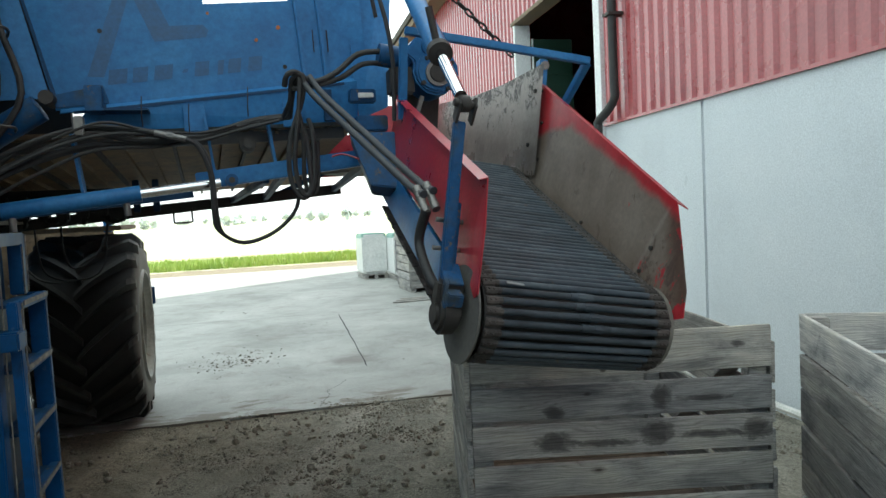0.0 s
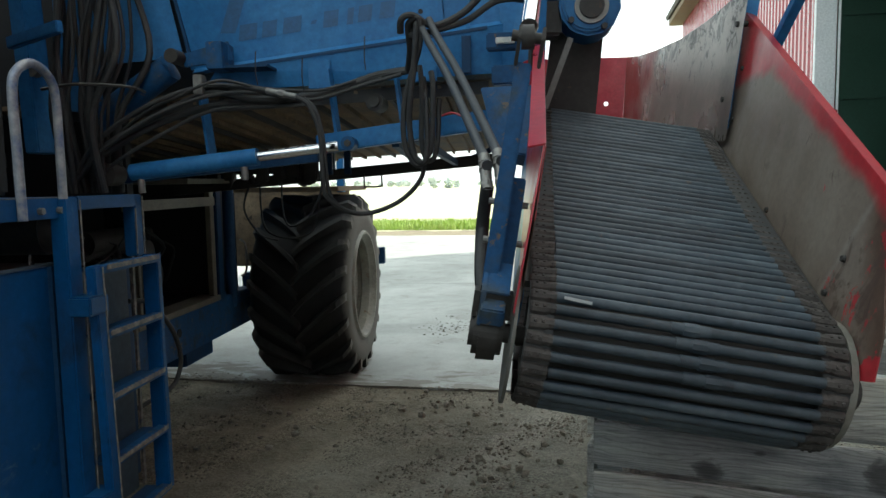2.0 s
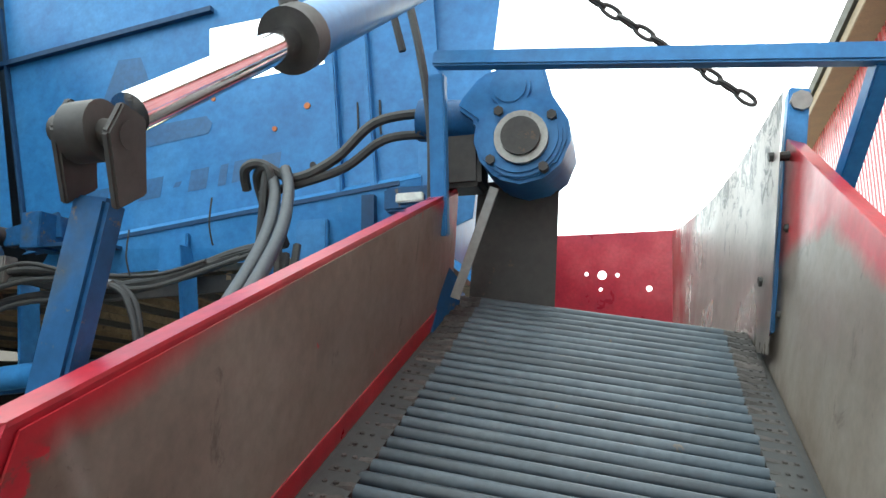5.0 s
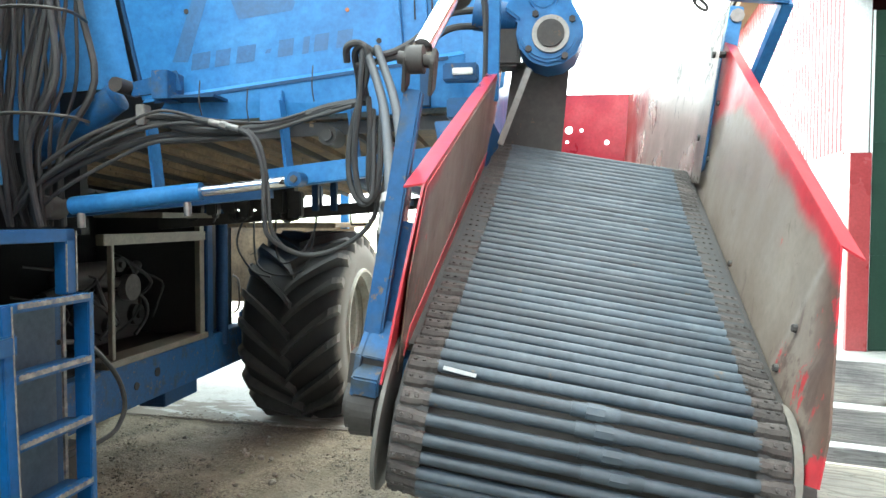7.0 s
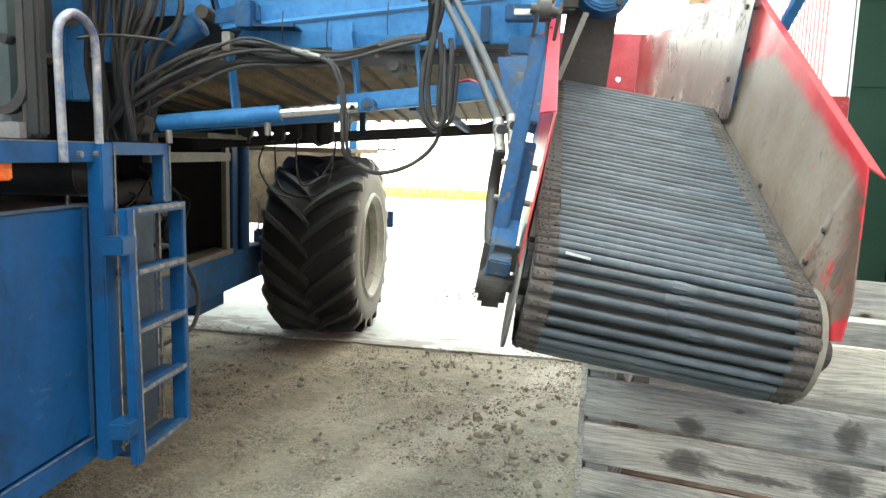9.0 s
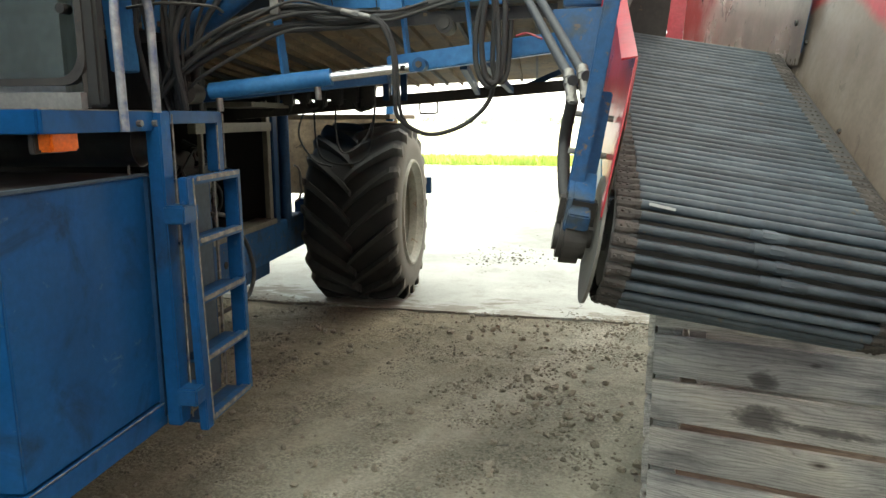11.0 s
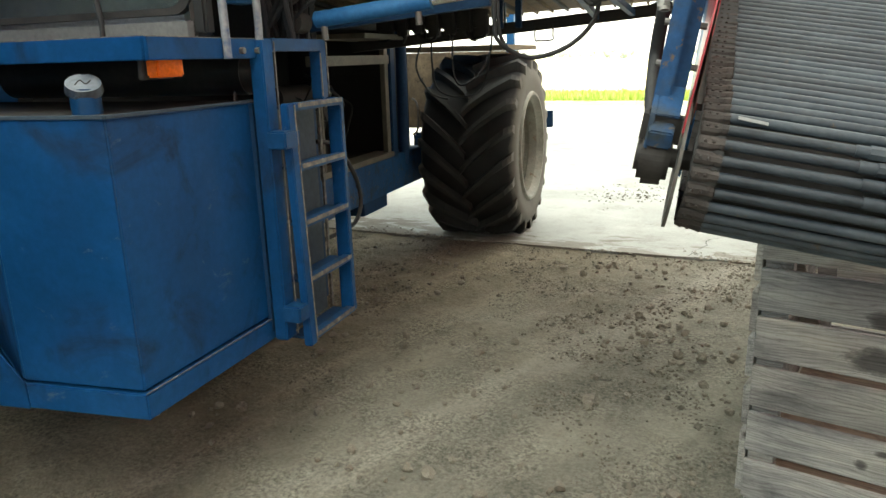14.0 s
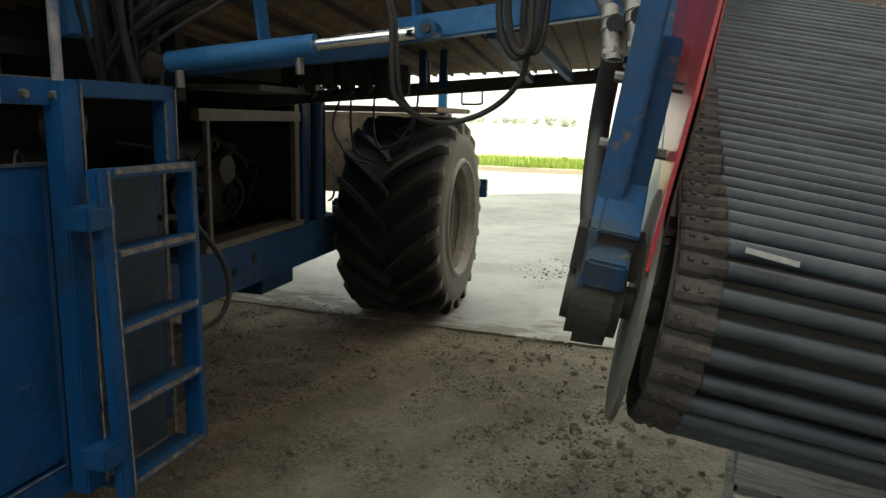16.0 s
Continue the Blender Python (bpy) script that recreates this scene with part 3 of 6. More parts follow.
def box(bm, lo, hi, m=None):
    lo, hi = Vector(lo), Vector(hi)
    mm = Matrix.Translation((lo + hi) / 2) @ Matrix.Diagonal((*(hi - lo), 1))
    bmesh.ops.create_cube(bm, size=1, matrix=(m @ mm) if m is not None else mm)
    return bm


def bar(bm, p, q, w, h, up=(0, 0, 1)):
    """A box beam from p to q, w wide and h high."""
    p, q = Vector(p), Vector(q)
    z = (q - p).normalized()
    x = Vector(up).cross(z)
    x = x.normalized() if x.length > 1e-4 else Vector((1, 0, 0))
    y = z.cross(x)
    m = Matrix((x, y, z)).transposed().to_4x4()
    m.translation = (p + q) / 2
    bmesh.ops.create_cube(bm, size=1, matrix=m @ Matrix.Diagonal((w, h, (q - p).length, 1)))
    return bm


def rod(bm, p, q, r, r2=None, seg=16):
    p, q = Vector(p), Vector(q)
    m = (q - p).to_track_quat("Z", "Y").to_matrix().to_4x4()
    m.translation = (p + q) / 2
    bmesh.ops.create_cone(bm, cap_ends=True, segments=seg, radius1=r, radius2=r if r2 is None else r2, depth=(q - p).length, matrix=m)
    return bm


def plate(bm, pts, thick):
    """A flat polygon of points in order, with thickness to the side its order points away from."""
    vs = [bm.verts.new(p) for p in pts]
    f = bm.faces.new(vs)
    f.normal_update()
    nrm = f.normal.copy()
    got = bmesh.ops.extrude_face_region(bm, geom=[f])
    bmesh.ops.translate(bm, verts=[g for g in got["geom"] if isinstance(g, bmesh.types.BMVert)], vec=-nrm * thick)
    return bm


def tube(bm, pts, r, seg=8, steps=6):
    """A round hose along a smooth curve through pts."""
    pts = [Vector(p) for p in pts]
    path = []
    for i in range(len(pts) - 1):
        a, b, c, d = pts[max(i - 1, 0)], pts[i], pts[i + 1], pts[min(i + 2, len(pts) - 1)]
        for k in range(steps):
            t = k / steps
            path.append(0.5 * ((2 * b) + (c - a) * t + (2 * a - 5 * b + 4 * c - d) * t * t + (3 * b - a - 3 * c + d) * t ** 3))
    path.append(pts[-1])
    rings, side = [], None
    for i, p in enumerate(path):
        d = (path[min(i + 1, len(path) - 1)] - path[max(i - 1, 0)]).normalized()
        side = d.orthogonal() if side is None else (side - d * side.dot(d))
        side.normalize()
        o = d.cross(side)
        rings.append([bm.verts.new(p + r * (math.cos(2 * math.pi * k / seg) * side + math.sin(2 * math.pi * k / seg) * o)) for k in range(seg)])
    for a, b in zip(rings, rings[1:]):
        for k in range(seg):
            bm.faces.new((a[k], a[(k + 1) % seg], b[(k + 1) % seg], b[k]))
    bm.faces.new(rings[0][::-1])
    bm.faces.new(rings[-1])
    return bm


def BM():
    return bmesh.new()


def mesh_object(name, verts, faces, mat, parent=None, smooth=False):
    me = bpy.data.meshes.new(name)
    me.from_pydata(verts, [], faces)
    me.materials.append(mat)
    if smooth:
        me.polygons.foreach_set("use_smooth", [True] * len(me.polygons))
    ob = new(name, me)
    ob.parent = parent
    return ob


# ---- ground ----
YARD = 12.9                      # degrees by which the yard's grid is turned
rngs = np.random.RandomState(5)


def ground_axis(lo, hi, step, far):
    out = np.geomspace(0.05, far, 40)
    return np.concatenate([lo - out[::-1], np.arange(lo, hi + 0.001, step), hi + out])


def dirt_height(x, y):
    """Trampled dirt: broad waves, tyre-pressed lumps and fine crumbly relief."""
    p = Vector((x, y, 0))
    lump = max(0.0, noise.noise(p * 21)) * (0.75 + 0.9 * noise.noise(p * 1.7))
    return 0.016 * noise.noise(p * 1.3) + 0.010 * noise.noise(p * 5) + 0.006 * noise.noise(p * 12) + 0.013 * lump + 0.003 * noise.noise(p * 43)


gx, gy = ground_axis(-3.8, 2.2, 0.023, 900.0), ground_axis(0.6, 6.9, 0.023, 900.0)
vx, vy = np.meshgrid(gx, gy)
h = np.zeros_like(vx)
for i in range(vx.shape[0]):
    for j in range(vx.shape[1]):
        x, y = float(vx[i, j]), float(vy[i, j])
        if -6 < x < 5.1 and -3 < y < 7.3:
            h[i, j] = dirt_height(x, y)
inside = (vx * -0.2233 + vy * 0.9747) > EDGE + 0.03
h[inside] = -0.03
nr, nc = vx.shape
gv = np.stack([vx, vy, h], -1).reshape(-1, 3)
idx = np.arange(nr * nc).reshape(nr, nc)
gf = np.stack([idx[:-1, :-1], idx[:-1, 1:], idx[1:, 1:], idx[1:, :-1]], -1).reshape(-1, 4)
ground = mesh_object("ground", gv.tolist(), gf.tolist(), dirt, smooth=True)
tagged(ground, "brown trampled dirt yard with clods and fields beyond", "ground", kind="structure")

GRID = pose(0, 0, 0, 0, 0, YARD)  # the yard's grid: x across, y along the building

# concrete slab, cast in bays with open joints between them
pavement = thing("pavement", GRID, "pale stained concrete yard slab cast in bays", "concrete slab", kind="structure")
bay_edges_x = [-26.0, -18.0, -10.0, -4.4, 3.62]
bay_edges_y = [EDGE, 11.9, 17.6, 22.4]
for i in range(len(bay_edges_x) - 1):
    for j in range(3):
        bm = BM()
        x0, x1, y0, y1 = bay_edges_x[i] + 0.006, bay_edges_x[i + 1] - 0.006, bay_edges_y[j] + 0.006, bay_edges_y[j + 1] - 0.006
        n = max(2, int((x1 - x0) / 0.14)) if j == 0 else 2
        front = [(x0 + (x1 - x0) * k / n, y0 + (0.035 * noise.noise(Vector((k * 0.31, i * 3.0, 1))) if j == 0 else 0), 0.018) for k in range(n + 1)]
        plate(bm, front + [(x1, y1, 0.018), (x0, y1, 0.018)], 0.15)
        part("slab_bay", bm, slab_concrete, pavement)

crack_bm = BM()
rc = random.Random(21)
for pts in ([(0.25, 6.10), (0.27, 6.25), (0.36, 6.48), (0.34, 6.62), (0.50, 6.85), (0.56, 7.07)], [(0.82, 7.55), (0.83, 7.9), (0.83, 8.4), (0.84, 8.9), (0.84, 9.6), (0.85, 10.3), (0.85, 11.1), (0.86, 11.85)]):
    fine = []
    for (xa, ya), (xb, yb) in zip(pts, pts[1:]):
        fine += [(xa + (xb - xa) * k / 4 + rc.uniform(-1, 1) * (0.012 if ya < 7.3 else 0.004), ya + (yb - ya) * k / 4) for k in range(4)]
    rows_ = [[crack_bm.verts.new((x - w_, y, 0.0195)), crack_bm.verts.new((x + w_, y, 0.0195))] for (x, y), w_ in ((p, (rc.uniform(0.0015, 0.0045) if p[1] < 7.3 else rc.uniform(0.004, 0.010))) for p in fine)]
    for p, q in zip(rows_, rows_[1:]):
        crack_bm.faces.new((p[0], p[1], q[1], q[0]))
part("slab_crack", crack_bm, black_and_shade, pavement, "dark jagged crack in the concrete")

# clods and stones strewn on the dirt and a few on the slab
base = [(1, 0, 0), (0, 1, 0), (-1, 0, 0), (0, -1, 0), (0, 0, 1), (0.6, 0.6, 0.55), (-0.6, 0.6, 0.5), (-0.6, -0.6, 0.55), (0.6, -0.6, 0.5)]
base = np.array(base, float)
bf = [(0, 1, 5), (1, 2, 6), (2, 3, 7), (3, 0, 8), (0, 5, 8), (1, 6, 5), (2, 7, 6), (3, 8, 7), (4, 5, 6), (4, 6, 7), (4, 7, 8), (4, 8, 5)]


def strew(name, count, place, size, label, flat=0.6, mat=None):
    verts, faces = [], []
    for _ in range(count):
        got = place()
        if got is None:
            continue
        x, y, z = got
        s = size()
        a = rngs.uniform(0, 6.28)
        v = base * rngs.uniform(0.65, 1.3, base.shape) * (s, s * rngs.uniform(0.6, 1), s * flat * rngs.uniform(0.6, 1.2))
        v = v @ np.array([[math.cos(a), math.sin(a), 0], [-math.sin(a), math.cos(a), 0], [0, 0, 1]])
        o = len(verts)
        verts += (v + (x, y, z - s * 0.12)).tolist()
        faces += [tuple(i + o for i in f) for f in bf]
    ob = mesh_object(name, verts, faces, mat or stone_mat)
    return tagged(ob, label, "stones", kind="stuff")


def on_dirt():
    x, y = rngs.uniform(-4.2, 4.0), rngs.uniform(0.6, 6.2)
    lane = 0.9 * noise.noise(Vector((x * 1.1 + y * 0.3, y * 0.45, 3.3))) + 0.7 * noise.noise(Vector((x * 2.6, y * 2.6, 1.0))) + 0.5 * noise.noise(Vector((x * 7, y * 7, 4.0)))
    if -0.2233 * x + 0.9747 * y > EDGE - 0.03 or lane < rngs.uniform(0.0, 0.75):
        return None
    return x, y, dirt_height(x, y)


def clod_size():
    k = rngs.rand()
    return 0.003 + 0.006 * rngs.rand() if k < 0.87 else (rngs.uniform(0.008, 0.014) if k < 0.985 else rngs.uniform(0.014, 0.026))


strew("dirt_clods", 190000, on_dirt, clod_size, "small brown clods and stones strewn over the dirt", 0.95)


def on_slab():
    if rngs.rand() < 0.75:
        x, y = rngs.normal(-2.47, 0.22), rngs.normal(8.17, 0.30)
    else:
        x, y = rngs.uniform(-4, 2), rngs.uniform(6.2, 14)
    return (x, y, 0.018) if -0.2233 * x + 0.9747 * y > EDGE + 0.05 else None


def on_edge():
    u, v = rngs.uniform(-4.2, 1.0), EDGE + abs(rngs.normal(0, 0.10)) - 0.02
    if noise.noise(Vector((u * 1.4, v * 3, 7))) < -0.05:
        return None
    p = GRID @ Vector((u, v, 0.0))
    return p.x, p.y, 0.018


strew("edge_crumbs", 1500, on_edge, lambda: 0.004 + 0.016 * rngs.rand() ** 2, "soil crumbs trodden onto the edge of the concrete", 0.5)
strew("slab_crumbs", 260, on_slab, lambda: 0.006 + 0.016 * rngs.rand() ** 2, "crumbs of dark soil scattered on the concrete slab", 0.8, surface("dark_soil", [(0.09, 0.08, 0.064), (0.16, 0.142, 0.115)], 12, 70, (0.8, 0.95)))


# ---- warehouse ----
def warehouse():
    w = thing("warehouse", GRID, "farm warehouse with white concrete base and red corrugated cladding", "warehouse")
    D, T = 3.62, 0.2
    y0, y1, o0, o1 = -7.0, 21.6, 7.5, 10.15
    ZC, ZL, ZE = 2.51, 4.28, 5.95
    seams = [y0, -4.5, 0.5, 5.5, o0]
    for a, b in zip(seams, seams[1:]):
        part("wall_panel", box(BM(), (D, a + 0.008, -0.1), (D + T, b - 0.008, ZC)), wall_concrete, w, bevel=0.01)
    seams = [o1, 13.9, 17.7, y1]
    for a, b in zip(seams, seams[1:]):
        part("wall_panel", box(BM(), (D, a + 0.008, -0.1), (D + T, b - 0.008, ZC)), wall_concrete, w, bevel=0.01)

    def cladding(a, b, z0, z1):
        pitch, deep = 0.176, 0.03
        n = int((b - a) / pitch)
        prof = []
        for k in range(n):
            s = a + (b - a) * k / n
            q = (b - a) / n
            prof += [(D + 0.03, s), (D + 0.03, s + q * 0.3), (D + 0.03 - deep, s + q * 0.45), (D + 0.03 - deep, s + q * 0.85)]
        prof.append((D + 0.03, b))
        bm = BM()
        lo = [bm.verts.new((x, y, z0)) for x, y in prof]
        hi = [bm.verts.new((x, y, z1)) for x, y in prof]
        for k in range(len(prof) - 1):
            bm.faces.new((lo[k], lo[k + 1], hi[k + 1], hi[k]))
        part("cladding", bm, red_cladding, w)
        part("cladding_backing", box(BM(), (D + 0.06, a, z0), (D + T, b, z1)), roof_brown, w)
    cladding(y0, o0 - 0.16, ZC + 0.02, ZE)
    cladding(o1 + 0.16, y1, ZC + 0.02, ZE)
    cladding(o0 - 0.16, o1 + 0.16, ZL + 0.14, ZE)
    part("drip_trim", box(BM(), (D - 0.03, y0, ZC - 0.01), (D + 0.03, o0 - 0.16, ZC + 0.018)), red_cladding, w)
    part("drip_trim", box(BM(), (D - 0.03, o1 + 0.16, ZC - 0.01), (D + 0.03, y1, ZC + 0.018)), red_cladding, w)
    part("door_jamb", box(BM(), (D - 0.04, o0 - 0.155, ZC - 0.25), (D + T, o0, ZL + 0.13)), white_trim, w, bevel=0.005)
    part("door_jamb", box(BM(), (D - 0.04, o1, ZC - 0.02), (D + T, o1 + 0.08, ZL + 0.06)), white_trim, w, bevel=0.005)
    part("door_jamb", box(BM(), (D - 0.03, o1 - 0.12, 0), (D + T, o1 - 0.004, ZC - 0.03)), red_cladding, w, "dark red timber door jamb", bevel=0.005)
    part("lintel", box(BM(), (D - 0.05, o0 - 0.16, ZL + 0.07), (D + T, o1 + 0.16, ZL + 0.13)), roof_brown, w, bevel=0.005)
    door = part("door_leaf", box(BM(), (D + 0.19, 10.06, 0.16), (D + 0.83, 10.11, 4.12)), green_door, w, "dark green door leaf swung open into the hall", bevel=0.004)
    part("door_edge", box(BM(), (D + 0.185, 10.05, 0.16), (D + 0.21, 10.058, 4.12)), white_trim, door)
    for z in (1.2, 2.6, 3.6):
        part("door_rail", box(BM(), (D + 0.22, 10.045, z), (D + 0.81, 10.058, z + 0.08)), green_door, door)
    part("sill", box(BM(), (D - 0.35, o0 + 0.02, -0.05), (D + 0.5, o1 - 0.02, 0.15)), slab_concrete, w, bevel=0.01)
    # downspout with an offset foot
    bm = tube(BM(), [(D - 0.10, 6.92, ZE - 0.1), (D - 0.10, 6.92, 4.0), (D - 0.10, 6.92, 2.95), (D - 0.10, 6.92, 2.75), (D - 0.13, 7.05, 2.62), (D - 0.16, 7.2, 2.52), (D - 0.16, 7.2, 2.3), (D - 0.16, 7.2, 0.2)], 0.047, 12, 5)
    spout = part("downspout", bm, black_hose, w, "black plastic rain pipe", smooth=True)
    for z in (3.6, 4.8):
        part("pipe_clip", box(BM(), (D - 0.17, 6.85, z), (D, 6.99, z + 0.03)), dark_iron, spout)
    part("eave", box(BM(), (D - 0.35, y0, ZE), (D + T, y1 + 0.2, ZE + 0.16)), roof_brown, w, bevel=0.01)
    bm = plate(BM(), [(D - 0.4, y0, ZE + 0.16), (D + 8, y0, ZE + 3.2), (D + 8, y1 + 0.25, ZE + 3.2), (D - 0.4, y1 + 0.25, ZE + 0.16)], -0.1)
    part("roof", bm, dark_iron, w)
    # the hall behind the opening
    part("hall_wall", box(BM(), (D + 7.8, y0 + 0.2, 0), (D + 8, y1 - 0.2, ZE + 3.14)), dark_iron, w)
    for y in (y0, y1 - 0.2):
        gable = [(D + T, y, 0), (D + 8, y, 0), (D + 8, y, ZE + 3.15), (D + T, y, ZE + 0.2)]
        part("gable_wall", plate(BM(), gable[::-1], -0.2), red_cladding, w)
    # unseen wall added to close the yard behind and dim the light from there
    part("unseen_back_wall", box(BM(), (-2.2, -5.2, -0.1), (D - 0.01, -5.0, 3.1)), wall_concrete, w)
    # pipe lying along the foot of the wall
    part("floor_pipe", tube(BM(), [(D - 0.12, 4.0, 0.09), (D - 0.1, 6.0, 0.09), (D - 0.12, 7.4, 0.09)], 0.03, 8), white_tag, w, "white plastic pipe along the wall foot", smooth=True)


warehouse()


# ---- crates ----
def crate(name, m, W, L, planks, label, woods, foot=0.1, group="wooden crates", board=0.15, gap=0.014, top_board=None, brace=True, top_wood=None, marked=(), drop=0.0, lining=None):
    """A slatted box crate; x along the front, y to the back, boards on all four sides."""
    c = thing(name, m, label, "crate", group)
    t = 0.022
    zs, z = [], foot
    for k in range(planks):
        hgt = top_board if (top_board and k == planks - 1) else board
        zs.append((z, z + hgt))
        z += hgt + gap
    top = zs[-1][1]
    rr = random.Random(name + str(W))
    for z0, z1 in zs:
        for side in range(4):
            wd = woods[rr.randrange(len(woods))]
            if top_wood and z1 == top and side in (0, 2, 3):
                wd = top_wood
            for k, mat_ in marked:
                if side == 0 and (z0, z1) == zs[k]:
                    wd = mat_
            j, dz = rr.uniform(-0.006, 0.006), rr.uniform(-0.004, 0.004)
            hw = (z1 - z0) / 2
            bm = box(BM(), ((-W if side < 2 else -L) / 2, -t / 2, -hw), ((W if side < 2 else L) / 2, t / 2, hw))
            x, y, a = [(W / 2, 0, 0), (W / 2, L, 0), (-t / 2 - 0.001, L / 2, 90), (W + t / 2 + 0.001, L / 2, 90)][side]
            part("board", bm, wd, c, m=pose(x, y + j, (z0 + z1) / 2 + dz - (drop if side > 1 and z0 > foot else 0), rr.uniform(-1, 1), rr.uniform(-0.35, 0.35), a), bevel=0.003)
    if lining:
        part("lining_panel", box(BM(), (0.006, 0.10, top - 0.20), (0.016, L - 0.10, top - 0.004)), lining, c, "brown plywood panel inside the rim")
        part("corner_block", bar(BM(), (0.02, 0.30, top - 0.03), (0.02, 0.10, top - 0.22), 0.02, 0.06, (1, 0, 0)), woods[0], c, bevel=0.003)
        for y in (0.09, L - 0.13):
            part("rim_batten", box(BM(), (-0.001, y, top - 0.34), (0.019, y + 0.05, top + 0.004)), woods[0], c, bevel=0.003)
    for x in (0.045, W - 0.045):
        for y in (0.052, L - 0.052):
            part("corner_post", box(BM(), (x - 0.04, y - 0.035, 0.02), (x + 0.04, y + 0.035, top - 0.01)), woods[0], c, bevel=0.004)
    if brace:
        for x in (0.03, W - 0.03):
            bm = bar(BM(), (x, 0.1, top - 0.1), (x, L - 0.3, foot + 0.2), 0.02, 0.09, (1, 0, 0))
            part("brace", bm, woods[0], c, bevel=0.003)
    for x in (0.06, W / 2, W - 0.06):
        part("runner", box(BM(), (x - 0.05, 0.01, 0), (x + 0.05, L - 0.01, foot - 0.01)), woods[0], c, bevel=0.004)
    # floor in darker brown wood: the crate's inner shade is put into its colour
    n = int(L / 0.13)
    for k in range(n):
        part("floor_board", box(BM(), (0.01, 0.02 + k * (L - 0.04) / n, foot - 0.008), (W - 0.01, 0.02 + (k + 0.9) * (L - 0.04) / n, foot + 0.012)), brown_wood, c)
    return c


crate("crate", pose(0.085, 2.888, 0.0, 0, 0, 2.0), 1.264, 1.45, 6, "empty weathered grey slatted wooden crate under the conveyor", [grey_wood, grey_wood, grey_wood, pale_wood], 0.105, board=0.139, gap=0.0279, top_board=0.175, marked=((-3, stained_wood), (-2, knotted_wood), (0, low_wood), (1, low_wood)), top_wood=top_board_wood, drop=0.075, lining=brown_wood)
crate("crate", pose(1.36, 1.98, 0.0, 0, 0, -13.0), 1.3, 1.28, 6, "weathered wooden crate with a bleached worn top board", [pale_wood, pale_wood, bleached_wood], 0.1, board=0.152, gap=0.015, top_board=0.17, top_wood=bleached_wood)
crate("crate", GRID @ pose(2.49, 13.9, 0.0, 0, 0, 3), 1.6, 1.15, 5, "pale slatted wooden crate at the bottom of a stack", [pale_wood, grey_wood], 0.1, group="stacked crates", board=0.15, gap=0.018)
crate("crate", GRID @ pose(2.43, 13.95, 0.945, 0, 0, 1), 1.6, 1.15, 5, "pale slatted wooden crate stacked on another", [pale_wood, grey_wood], 0.1, group="stacked crates", board=0.15, gap=0.018)


# ---- harvester ----
MF = pose(0, 0, 0, 0, 0, 17.5)   # the machine's own frame: x along the boom, y to its rear wheel
harv = thing("harvester", MF, "large blue vegetable harvester with a lowered red discharge conveyor", "harvester")

# discharge conveyor: hinged at its upper end, its own frame has x along the bars, y up the belt, z off the belt
AX = Vector((0.93197, 0.32294, -0.16475)).normalized()
DOWN = Vector((0.25729, -0.90933, -0.32697)).normalized()
HINGE = Vector((0.402, 3.4373, 1.8186))
cm = Matrix((AX, -DOWN, AX.cross(-DOWN))).transposed().to_4x4()
SWING = 3.0                     # degrees by which the conveyor is let down about its pivot
PIVOT, PIVOT_AX = Vector((0.3917, 3.4575, 1.7998)), Vector((0.94393, 0.26364, -0.19870))
cm = Matrix.Translation(PIVOT) @ Matrix.Rotation(radians(SWING), 4, PIVOT_AX) @ Matrix.Translation(HINGE - PIVOT) @ cm
CM = MF.inverted() @ cm
A0, A1 = -0.645, 0.004          # belt edges
YD, R = -1.235, 0.135           # drum


